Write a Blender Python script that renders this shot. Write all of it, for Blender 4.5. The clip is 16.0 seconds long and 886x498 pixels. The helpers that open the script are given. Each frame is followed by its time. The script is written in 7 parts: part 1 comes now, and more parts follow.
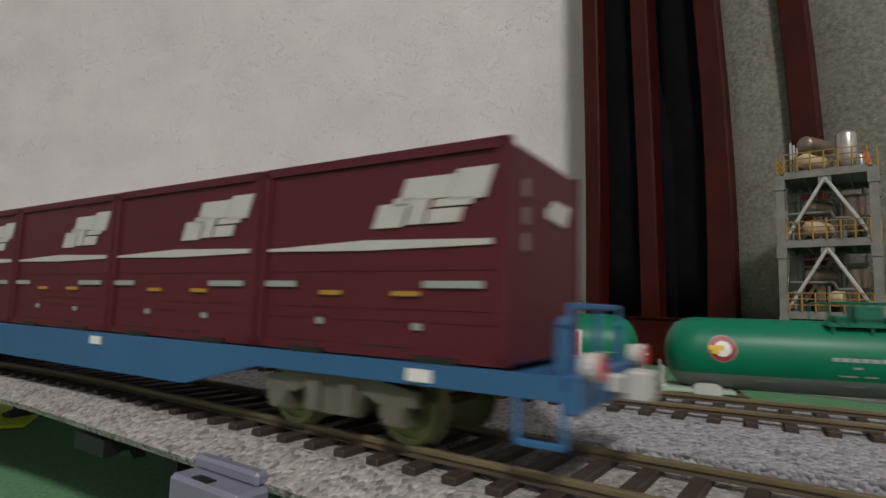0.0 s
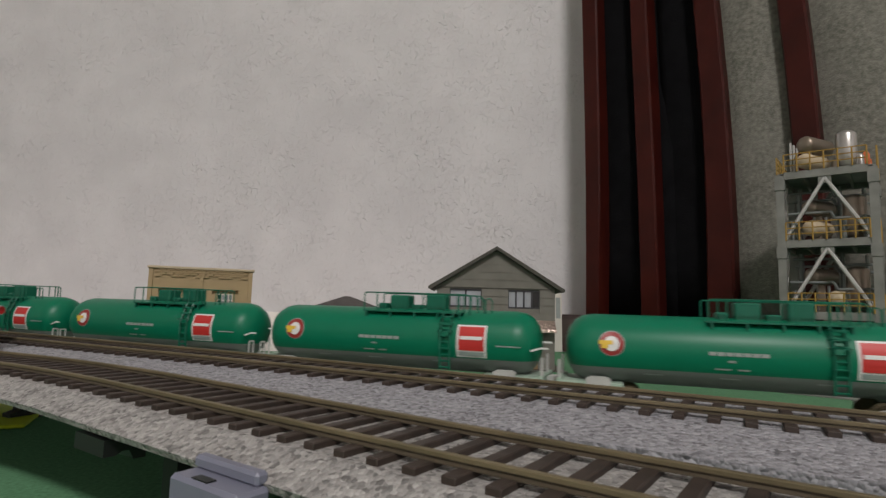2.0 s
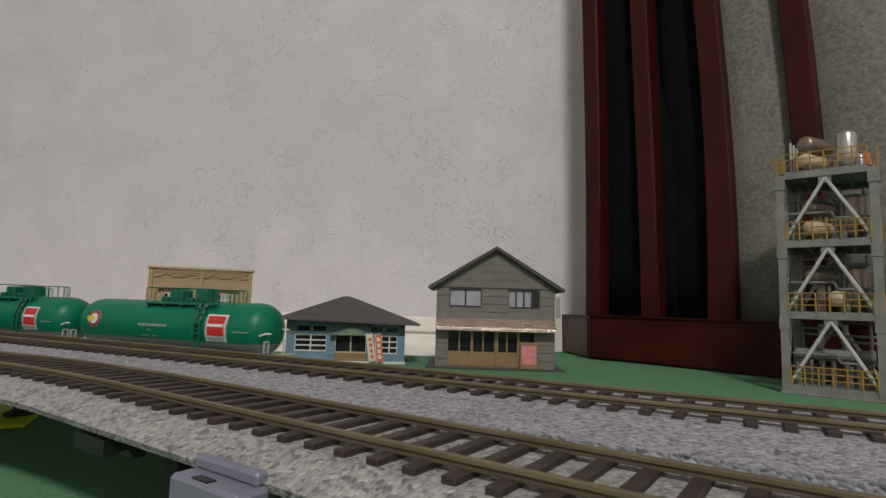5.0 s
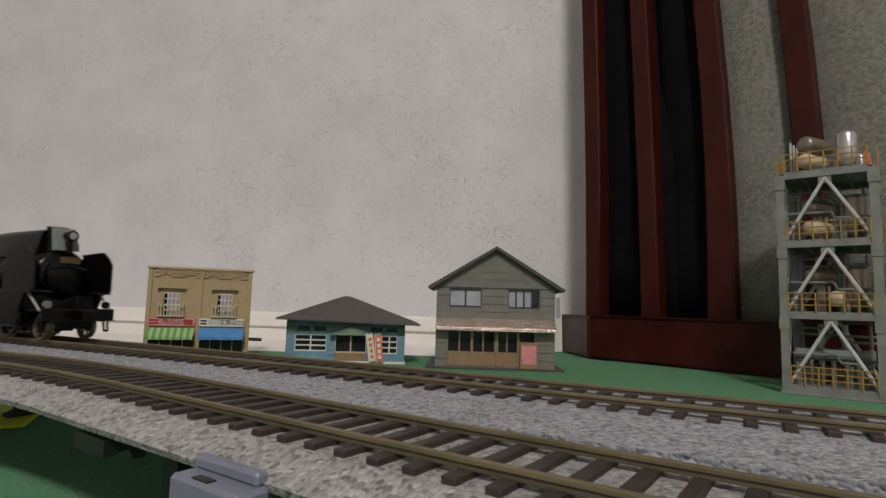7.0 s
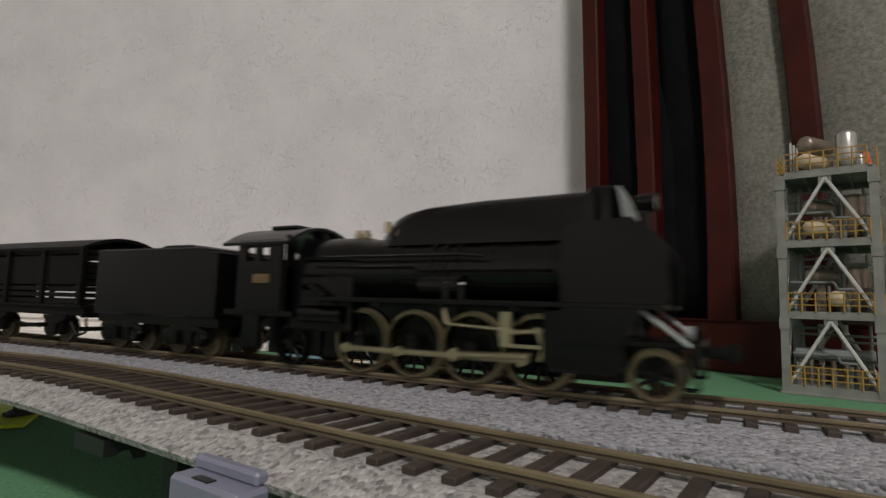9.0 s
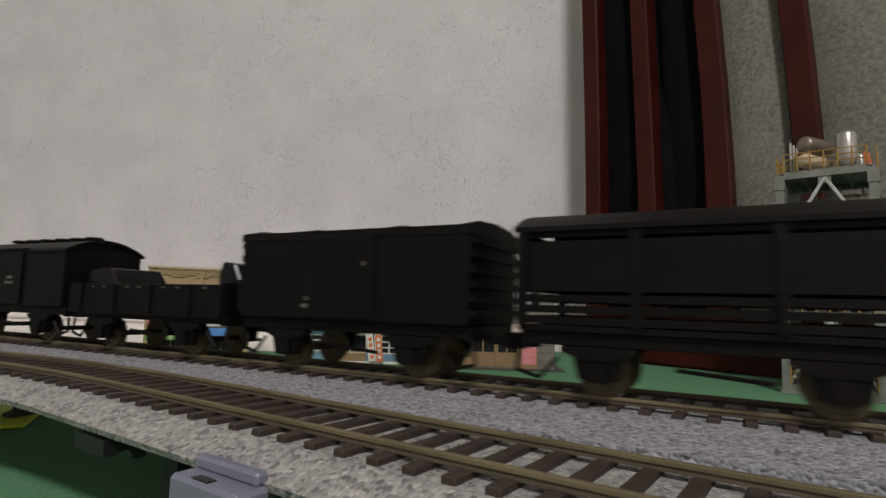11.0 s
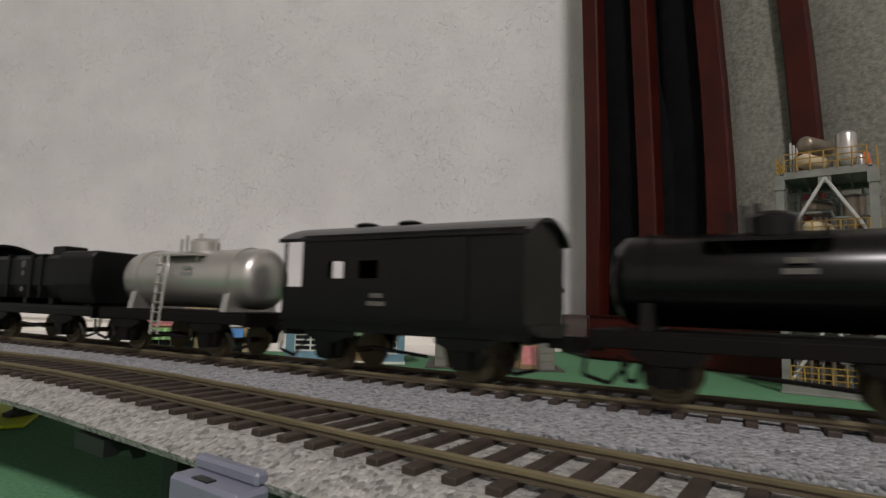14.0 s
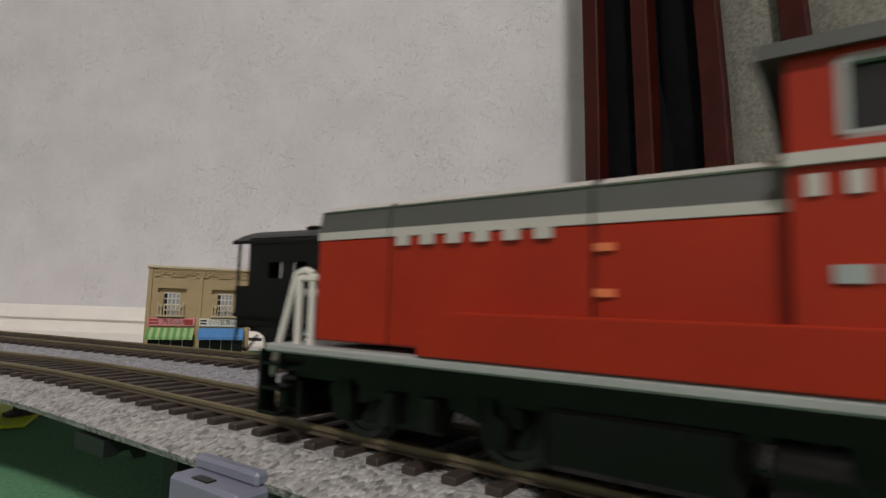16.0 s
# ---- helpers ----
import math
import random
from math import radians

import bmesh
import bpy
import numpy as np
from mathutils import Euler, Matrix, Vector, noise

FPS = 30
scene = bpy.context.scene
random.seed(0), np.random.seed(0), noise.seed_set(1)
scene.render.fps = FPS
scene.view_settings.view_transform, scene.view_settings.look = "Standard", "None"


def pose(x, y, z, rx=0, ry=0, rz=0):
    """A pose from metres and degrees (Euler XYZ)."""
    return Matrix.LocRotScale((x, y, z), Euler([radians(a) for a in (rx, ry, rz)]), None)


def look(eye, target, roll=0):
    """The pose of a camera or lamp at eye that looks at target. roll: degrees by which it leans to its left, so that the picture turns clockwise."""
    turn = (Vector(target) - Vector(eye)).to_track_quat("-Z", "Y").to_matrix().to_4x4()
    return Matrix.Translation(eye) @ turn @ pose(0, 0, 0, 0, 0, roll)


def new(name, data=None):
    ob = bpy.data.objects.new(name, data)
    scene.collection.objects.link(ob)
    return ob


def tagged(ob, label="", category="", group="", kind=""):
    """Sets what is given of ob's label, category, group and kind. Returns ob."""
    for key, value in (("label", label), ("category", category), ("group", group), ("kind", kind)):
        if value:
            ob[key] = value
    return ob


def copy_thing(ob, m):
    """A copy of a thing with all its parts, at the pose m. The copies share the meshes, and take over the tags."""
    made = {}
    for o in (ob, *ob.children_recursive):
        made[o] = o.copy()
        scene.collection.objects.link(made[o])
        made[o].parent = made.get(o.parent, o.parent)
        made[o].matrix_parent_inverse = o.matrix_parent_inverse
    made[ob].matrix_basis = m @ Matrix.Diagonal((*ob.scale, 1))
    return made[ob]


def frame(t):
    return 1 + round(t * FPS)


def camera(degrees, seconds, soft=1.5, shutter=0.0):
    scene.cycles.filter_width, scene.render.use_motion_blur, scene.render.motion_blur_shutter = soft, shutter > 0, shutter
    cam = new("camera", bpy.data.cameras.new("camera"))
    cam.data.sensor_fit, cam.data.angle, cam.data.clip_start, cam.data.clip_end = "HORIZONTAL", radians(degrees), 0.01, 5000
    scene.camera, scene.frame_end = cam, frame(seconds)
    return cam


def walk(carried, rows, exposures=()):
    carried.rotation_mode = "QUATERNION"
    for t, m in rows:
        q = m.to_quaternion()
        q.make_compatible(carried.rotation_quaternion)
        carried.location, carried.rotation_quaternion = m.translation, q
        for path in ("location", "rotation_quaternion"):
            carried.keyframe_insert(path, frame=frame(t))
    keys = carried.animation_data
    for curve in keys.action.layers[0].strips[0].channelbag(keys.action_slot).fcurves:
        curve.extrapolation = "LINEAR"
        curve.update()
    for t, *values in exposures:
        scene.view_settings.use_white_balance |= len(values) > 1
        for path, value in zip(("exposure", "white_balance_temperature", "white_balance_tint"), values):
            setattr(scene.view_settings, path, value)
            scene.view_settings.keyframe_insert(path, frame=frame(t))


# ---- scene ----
cam = camera(77.98, 16.0, soft=1.4, shutter=0.5)
EYE = (0.0, 0.0, 0.0566)
VIEW = look(EYE, (0.0, 1.0, 0.0566 + math.tan(0.1029)), roll=1.67)
cam.data.dof.use_dof = True
cam.data.dof.focus_distance, cam.data.dof.aperture_fstop = 0.55, 110.0
walk(cam, [(0.0, VIEW), (16.0, VIEW)], exposures=[(0.0, 0.0), (16.0, 0.0)])

# ---- light: one ceiling lamp behind and to the right of the camera, faint bounce from the room ----
world = bpy.data.worlds.new("room_air")
scene.world = world
world.use_nodes = True
world.node_tree.nodes["Background"].inputs[0].default_value = (0.9, 0.95, 1.0, 1)
world.node_tree.nodes["Background"].inputs[1].default_value = 0.02


# ---- materials ----
def node_mat(name, base, rough=0.6, metal=0.0, var=0.12, scale=40.0, bump=0.0, bscale=200.0, bdist=0.001, spec=0.5, second=None, sscale=8.0, trans=0.0, coat=0.0):
    """A painted or raw surface with variation at two scales and a fine relief."""
    m = bpy.data.materials.new(name)
    m.use_nodes = True
    nt = m.node_tree
    n, l = nt.nodes, nt.links
    b = n["Principled BSDF"]
    tc = n.new("ShaderNodeTexCoord")
    n1 = n.new("ShaderNodeTexNoise")
    n1.inputs["Scale"].default_value = scale
    n1.inputs["Detail"].default_value = 6
    l.new(tc.outputs["Object"], n1.inputs["Vector"])
    n2 = n.new("ShaderNodeTexNoise")
    n2.inputs["Scale"].default_value = sscale
    n2.inputs["Detail"].default_value = 3
    l.new(tc.outputs["Object"], n2.inputs["Vector"])
    r = n.new("ShaderNodeValToRGB")
    r.color_ramp.elements[0].position, r.color_ramp.elements[1].position = 0.3, 0.7
    lo = [max(0, c * (1 - var)) for c in base]
    hi = [min(1, c * (1 + var)) for c in base]
    r.color_ramp.elements[0].color, r.color_ramp.elements[1].color = (*lo, 1), (*hi, 1)
    l.new(n1.outputs["Fac"], r.inputs["Fac"])
    mix = n.new("ShaderNodeMixRGB")
    mix.inputs["Color2"].default_value = (*(second or [c * 0.8 for c in base]), 1)
    r2 = n.new("ShaderNodeValToRGB")
    r2.color_ramp.elements[0].position, r2.color_ramp.elements[1].position = 0.45, 0.75
    r2.color_ramp.elements[1].color = (0.55, 0.55, 0.55, 1)
    l.new(n2.outputs["Fac"], r2.inputs["Fac"])
    l.new(r2.outputs["Color"], mix.inputs["Fac"])
    l.new(r.outputs["Color"], mix.inputs["Color1"])
    l.new(mix.outputs["Color"], b.inputs["Base Color"])
    b.inputs["Roughness"].default_value = rough
    b.inputs["Metallic"].default_value = metal
    b.inputs["Specular IOR Level"].default_value = spec
    b.inputs["Coat Weight"].default_value = coat
    if trans:
        b.inputs["Transmission Weight"].default_value = trans
    if bump:
        n3 = n.new("ShaderNodeTexNoise")
        n3.inputs["Scale"].default_value = bscale
        n3.inputs["Detail"].default_value = 5
        l.new(tc.outputs["Object"], n3.inputs["Vector"])
        bp = n.new("ShaderNodeBump")
        bp.inputs["Strength"].default_value = bump
        bp.inputs["Distance"].default_value = bdist
        l.new(n3.outputs["Fac"], bp.inputs["Height"])
        l.new(bp.outputs["Normal"], b.inputs["Normal"])
    return m


def ballast_mat(name, tint):
    """Moulded ballast: pale and dark grains about 0.8 mm across, with patches of dust."""
    m = bpy.data.materials.new(name)
    m.use_nodes = True
    nt = m.node_tree
    n, l = nt.nodes, nt.links
    b = n["Principled BSDF"]
    tc = n.new("ShaderNodeTexCoord")
    v = n.new("ShaderNodeTexVoronoi")
    v.inputs["Scale"].default_value = 1150
    v.inputs["Randomness"].default_value = 1.0
    l.new(tc.outputs["Object"], v.inputs["Vector"])
    no = n.new("ShaderNodeTexNoise")
    no.inputs["Scale"].default_value = 140
    no.inputs["Detail"].default_value = 4
    l.new(tc.outputs["Object"], no.inputs["Vector"])
    sep = n.new("ShaderNodeSeparateColor")
    l.new(v.outputs["Color"], sep.inputs["Color"])
    grain = n.new("ShaderNodeMath")
    grain.operation = "MULTIPLY_ADD"
    grain.inputs[1].default_value = 0.75
    l.new(sep.outputs["Red"], grain.inputs[0])
    dust = n.new("ShaderNodeMath")
    dust.operation = "MULTIPLY"
    dust.inputs[1].default_value = 0.3
    l.new(no.outputs["Fac"], dust.inputs[0])
    l.new(dust.outputs[0], grain.inputs[2])
    r = n.new("ShaderNodeValToRGB")
    e = r.color_ramp.elements
    e[0].position, e[0].color = 0.12, (*[c * 0.36 for c in tint], 1)
    e[1].position, e[1].color = 0.88, (*[c * 1.3 for c in tint], 1)
    for pos, k in ((0.28, 0.7), (0.5, 0.95), (0.74, 1.08)):
        x = e.new(pos)
        x.color = (*[c * k for c in tint], 1)
    l.new(grain.outputs[0], r.inputs["Fac"])
    l.new(r.outputs["Color"], b.inputs["Base Color"])
    b.inputs["Roughness"].default_value = 0.8
    bp = n.new("ShaderNodeBump")
    bp.inputs["Strength"].default_value = 0.7
    bp.inputs["Distance"].default_value = 0.0006
    bp.invert = True
    l.new(v.outputs["Distance"], bp.inputs["Height"])
    l.new(bp.outputs["Normal"], b.inputs["Normal"])
    return m


def wall_mat():
    """Pale embossed wallpaper with short raised flecks."""
    m = node_mat("embossed_wallpaper", (0.69, 0.68, 0.685), 0.75, var=0.05, scale=14, second=(0.6, 0.59, 0.6), sscale=9, spec=0.35)
    n, l = m.node_tree.nodes, m.node_tree.links
    b = n["Principled BSDF"]
    tc = n["Texture Coordinate"]
    w = n.new("ShaderNodeTexNoise")
    w.inputs["Scale"].default_value = 70
    w.inputs["Detail"].default_value = 4
    l.new(tc.outputs["Object"], w.inputs["Vector"])
    v = n.new("ShaderNodeTexNoise")
    v.inputs["Scale"].default_value = 210
    v.inputs["Detail"].default_value = 2
    v.inputs["Distortion"].default_value = 1.2
    l.new(tc.outputs["Object"], v.inputs["Vector"])
    r = n.new("ShaderNodeValToRGB")
    r.color_ramp.elements[0].position, r.color_ramp.elements[1].position = 0.55, 0.82
    l.new(v.outputs["Fac"], r.inputs["Fac"])
    big = n.new("ShaderNodeTexNoise")
    big.inputs["Scale"].default_value = 22
    l.new(tc.outputs["Object"], big.inputs["Vector"])
    r3 = n.new("ShaderNodeValToRGB")
    r3.color_ramp.elements[0].position, r3.color_ramp.elements[1].position = 0.2, 0.7
    l.new(big.outputs["Fac"], r3.inputs["Fac"])
    mul = n.new("ShaderNodeMath")
    mul.operation = "MULTIPLY"
    l.new(r.outputs["Color"], mul.inputs[0])
    l.new(r3.outputs["Color"], mul.inputs[1])
    ad = n.new("ShaderNodeMath")
    ad.operation = "MULTIPLY_ADD"
    ad.inputs[1].default_value = 0.9
    l.new(w.outputs["Fac"], ad.inputs[0])
    l.new(mul.outputs[0], ad.inputs[2])
    bp = n.new("ShaderNodeBump")
    bp.inputs["Strength"].default_value = 1.0
    bp.inputs["Distance"].default_value = 0.0017
    l.new(ad.outputs[0], bp.inputs["Height"])
    l.new(bp.outputs["Normal"], b.inputs["Normal"])
    return m


M_WALL = wall_mat()
M_BALLAST = ballast_mat("warm_grey_ballast", (0.32, 0.313, 0.298))
M_BALLASTB = ballast_mat("blue_grey_ballast", (0.30, 0.303, 0.322))
M_MAT = node_mat("green_felt_mat", (0.115, 0.262, 0.142), 0.95, var=0.22, scale=700, bump=0.4, bscale=1500, bdist=0.0006, second=(0.1, 0.24, 0.125), sscale=5, spec=0.1)
M_FLOOR = node_mat("brown_wood_floor", (0.22, 0.13, 0.07), 0.4, var=0.2, scale=20)
M_CEIL = node_mat("white_ceiling_paper", (0.75, 0.74, 0.72), 0.9, var=0.04, scale=30)
M_WHITE = node_mat("white_gloss_trim", (0.88, 0.85, 0.79), 0.35, var=0.03, scale=30, second=(0.84, 0.81, 0.75))
M_TIE = node_mat("dark_brown_plastic_sleeper", (0.036, 0.025, 0.019), 0.6, var=0.3, scale=300, second=(0.055, 0.042, 0.032), sscale=60)
M_RAIL = node_mat("weathered_nickel_rail", (0.135, 0.112, 0.06), 0.6, metal=0.15, var=0.2, scale=60, second=(0.2, 0.16, 0.1), sscale=30)
M_RAILSIDE = node_mat("brown_rail_web", (0.09, 0.073, 0.048), 0.6, metal=0.15, var=0.2, scale=90)
M_DECK = node_mat("black_plastic_underframe", (0.012, 0.014, 0.013), 0.5, var=0.2, scale=60)
M_CLIP = node_mat("blue_grey_plastic", (0.19, 0.2, 0.26), 0.45, var=0.06, scale=120)
M_YELLOW = node_mat("yellow_green_card", (0.62, 0.72, 0.03), 0.6, var=0.05, scale=80)
M_WOOD = node_mat("dark_red_lacquered_wood", (0.043, 0.0070, 0.0046), 0.36, var=0.3, scale=30, second=(0.055, 0.0085, 0.0055), sscale=14, spec=0.2)
M_BLACKCLOTH = node_mat("black_cloth", (0.006, 0.006, 0.007), 0.95, var=0.3, scale=60, bump=0.3, bscale=500, spec=0.1)
M_FLEECE = node_mat("grey_fleece", (0.2, 0.198, 0.17), 0.98, var=0.3, scale=260, bump=0.6, bscale=650, bdist=0.0014, second=(0.26, 0.255, 0.225), sscale=25, spec=0.05)
M_GREEN = node_mat("glossy_green_tank_paint", (0.002, 0.165, 0.085), 0.4, var=0.06, scale=40, second=(0.002, 0.145, 0.075), spec=0.32)
M_GREENRAIL = node_mat("green_walkway_plastic", (0.004, 0.13, 0.075), 0.45, var=0.1, scale=80)
M_TANKGREY = node_mat("grey_tank_underside", (0.19, 0.21, 0.2), 0.5, var=0.08, scale=60)
M_PALE = node_mat("pale_green_underframe", (0.36, 0.47, 0.38), 0.5, var=0.08, scale=80)
M_LGREY = node_mat("light_grey_plastic", (0.5, 0.5, 0.48), 0.5, var=0.08, scale=80)
M_PRINT = node_mat("white_print", (0.78, 0.78, 0.76), 0.5, var=0.04, scale=200)
M_PRINTSOFT = node_mat("soft_white_print", (0.5, 0.49, 0.46), 0.55, var=0.06, scale=200)
M_BOGIE = node_mat("warm_grey_bogie_plastic", (0.12, 0.112, 0.085), 0.5, var=0.25, scale=120)
M_MARK = node_mat("faded_rose_grey_print", (0.2, 0.13, 0.14), 0.55, var=0.1, scale=200)
M_FAINT = node_mat("worn_faint_print", (0.095, 0.09, 0.078), 0.6, var=0.3, scale=300)
M_FOOTGREY = node_mat("pale_grey_footplate_paint", (0.3, 0.315, 0.3), 0.5, var=0.1, scale=80)
M_AMBER = node_mat("amber_print", (0.42, 0.235, 0.035), 0.5, var=0.1, scale=200)
M_PORCH = node_mat("dull_green_porch_boards", (0.19, 0.26, 0.15), 0.7, var=0.12, scale=90)
M_PRINTDIM = node_mat("pale_grey_print", (0.3, 0.34, 0.32), 0.55, var=0.1, scale=200)
M_RED = node_mat("red_print", (0.55, 0.035, 0.03), 0.45, var=0.05, scale=100)
M_DRED = node_mat("dark_red_ring_print", (0.3, 0.03, 0.025), 0.45, var=0.05, scale=100)
M_YPRINT = node_mat("yellow_print", (0.75, 0.5, 0.05), 0.45, var=0.05, scale=100)
M_MAROON = node_mat("maroon_container_paint", (0.085, 0.0125, 0.02), 0.5, var=0.08, scale=40, second=(0.1, 0.015, 0.023), spec=0.3)
M_BLUE = node_mat("blue_wagon_plastic", (0.035, 0.12, 0.26), 0.4, var=0.08, scale=50)
M_BLACK = node_mat("satin_black_model_paint", (0.0026, 0.0025, 0.0025), 0.25, var=0.25, scale=70, second=(0.005, 0.0045, 0.0043), sscale=30, spec=0.26)
M_BLACKG = node_mat("dark_green_black_model_paint", (0.0042, 0.0046, 0.0047), 0.42, var=0.2, scale=70, spec=0.2)
M_BROWNBLK = node_mat("brown_black_wagon_paint", (0.0046, 0.0038, 0.0036), 0.5, var=0.35, scale=90, second=(0.0075, 0.006, 0.0055), sscale=35, spec=0.14, bump=0.2, bscale=600, bdist=0.0003)
M_BRASS = node_mat("pale_brass_rod", (0.46, 0.4, 0.27), 0.32, metal=0.9, var=0.1, scale=90)
M_STEEL = node_mat("bright_steel_tyre", (0.24, 0.205, 0.125), 0.35, metal=0.9, var=0.12, scale=90)
M_WHEELDARK = node_mat("dark_wheel_metal", (0.1, 0.085, 0.05), 0.4, metal=0.7, var=0.2, scale=90)
M_SILVER = node_mat("silver_tank_paint", (0.5, 0.49, 0.46), 0.3, metal=0.75, var=0.06, scale=40, second=(0.42, 0.41, 0.38))
M_ORANGE = node_mat("red_orange_locomotive_paint", (0.32, 0.022, 0.006), 0.42, var=0.1, scale=60, second=(0.24, 0.015, 0.005), sscale=25, spec=0.25, bump=0.15, bscale=500, bdist=0.0003)
M_LOCOGREY = node_mat("grey_locomotive_roof_paint", (0.075, 0.077, 0.07), 0.5, var=0.08, scale=40)
M_CREAM = node_mat("off_white_stripe_paint", (0.45, 0.43, 0.39), 0.45, var=0.05, scale=60)
M_HANDRAIL = node_mat("off_white_handrail_plastic", (0.62, 0.6, 0.55), 0.45, var=0.05, scale=80)
M_OCHRE = node_mat("tan_plastic_wall", (0.4, 0.3, 0.16), 0.65, var=0.08, scale=60, second=(0.35, 0.26, 0.14), sscale=30, bump=0.15, bscale=700)
M_BEIGETRIM = node_mat("beige_plastic_trim", (0.52, 0.43, 0.29), 0.6, var=0.06, scale=60)
M_HOUSEBLUE = node_mat("weathered_blue_boards", (0.14, 0.26, 0.33), 0.7, var=0.15, scale=90, second=(0.1, 0.2, 0.26), sscale=40)
# This darker teal carries the shade under the cottage's eaves.
M_TEAL = node_mat("eaves_shade_teal_boards", (0.1, 0.17, 0.15), 0.7, var=0.12, scale=90)
M_ROOF = node_mat("brown_grey_roof", (0.085, 0.075, 0.07), 0.75, var=0.15, scale=120, bump=0.2, bscale=400)
M_GREYBOARD = node_mat("grey_olive_boards", (0.17, 0.165, 0.14), 0.75, var=0.12, scale=90, second=(0.14, 0.135, 0.115), sscale=40)
M_DARKROOF = node_mat("dark_olive_roof", (0.07, 0.068, 0.055), 0.75, var=0.12, scale=120)
M_TAN = node_mat("light_brown_door_wood", (0.26, 0.17, 0.085), 0.6, var=0.12, scale=90)
M_FOIL = node_mat("crinkled_copper_foil", (0.75, 0.6, 0.52), 0.28, metal=0.9, var=0.08, scale=100, bump=1.0, bscale=420, bdist=0.0015)
M_GLASS = node_mat("dark_window_glass", (0.015, 0.016, 0.017), 0.08, var=0.1, scale=60)
# Pale grey stands in for the light caught by some window panes.
M_PANE = node_mat("pale_lit_window_pane", (0.35, 0.37, 0.4), 0.2, var=0.2, scale=60)
M_WFRAME = node_mat("white_window_frame", (0.62, 0.62, 0.58), 0.5, var=0.05, scale=60)
M_PINK = node_mat("pink_sign_paper", (0.62, 0.22, 0.23), 0.6, var=0.15, scale=220, second=(0.7, 0.33, 0.32), sscale=300)
M_SIGNW = node_mat("white_sign_paper", (0.68, 0.66, 0.58), 0.6, var=0.05, scale=90)
M_INK = node_mat("dark_sign_ink", (0.03, 0.03, 0.035), 0.6, var=0.05, scale=90)
M_AWNG = node_mat("green_awning_cloth", (0.13, 0.32, 0.09), 0.7, var=0.1, scale=90)
M_AWNGL = node_mat("pale_green_awning_cloth", (0.35, 0.5, 0.24), 0.7, var=0.1, scale=90)
M_AWNB = node_mat("blue_awning_cloth", (0.08, 0.24, 0.52), 0.7, var=0.12, scale=90)
M_BANNER = node_mat("orange_banner_paper", (0.65, 0.17, 0.06), 0.7, var=0.1, scale=90)
M_TOWER = node_mat("grey_plastic_steelwork", (0.205, 0.212, 0.19), 0.55, var=0.2, scale=90, second=(0.15, 0.155, 0.14), sscale=50)
M_YRAIL = node_mat("yellow_ochre_railing", (0.34, 0.215, 0.045), 0.5, var=0.1, scale=90)
M_PIPE = node_mat("warm_metallic_vessel", (0.24, 0.2, 0.155), 0.4, metal=0.6, var=0.1, scale=60)
M_LAMPRED = node_mat("red_tail_lamp", (0.5, 0.015, 0.015), 0.3, var=0.05, scale=90)
M_PLATE = node_mat("worn_brass_plate", (0.17, 0.115, 0.055), 0.45, metal=0.6, var=0.15, scale=200)


# ---- mesh helpers ----
def box(bm, x0, x1, y0, y1, z0, z1, m=None):
    vs = [bm.verts.new((x, y, z)) for z in (z0, z1) for y in (y0, y1) for x in (x0, x1)]
    for f in ((0, 2, 3, 1), (4, 5, 7, 6), (0, 1, 5, 4), (2, 6, 7, 3), (0, 4, 6, 2), (1, 3, 7, 5)):
        bm.faces.new([vs[i] for i in f])
    if m is not None:
        bmesh.ops.transform(bm, matrix=m, verts=vs)
    return vs


def bevelled(bm, w, seg=1):
    bmesh.ops.bevel(bm, geom=list(bm.edges), offset=w, segments=seg, affect="EDGES", clamp_overlap=True)
    return bm


def rod(bm, p, q, r, n=8, r2=None):
    """A capped round or tapered bar from p to q."""
    p, q = Vector(p), Vector(q)
    d = q - p
    m = Matrix.Translation((p + q) / 2) @ d.to_track_quat("Z", "Y").to_matrix().to_4x4()
    bmesh.ops.create_cone(bm, cap_ends=True, segments=n, radius1=r, radius2=r if r2 is None else r2, depth=d.length, matrix=m)


def path_rod(bm, pts, r, n=6):
    for a, b in zip(pts[:-1], pts[1:]):
        rod(bm, a, b, r, n)


def lathe(bm, prof, n=28, m=None):
    """Turns (x, r) pairs round the x axis; ends close where r is 0."""
    rings = []
    for x, r in prof:
        if r <= 1e-7:
            rings.append([bm.verts.new((x, 0, 0))])
        else:
            rings.append([bm.verts.new((x, r * math.cos(2 * math.pi * i / n), r * math.sin(2 * math.pi * i / n))) for i in range(n)])
    for a, b in zip(rings[:-1], rings[1:]):
        for i in range(n):
            j = (i + 1) % n
            if len(a) == 1 and len(b) == 1:
                continue
            if len(a) == 1:
                bm.faces.new((a[0], b[j], b[i]))
            elif len(b) == 1:
                bm.faces.new((a[i], a[j], b[0]))
            else:
                bm.faces.new((a[i], a[j], b[j], b[i]))
    vs = [v for r in rings for v in r]
    if m is not None:
        bmesh.ops.transform(bm, matrix=m, verts=vs)
    return vs


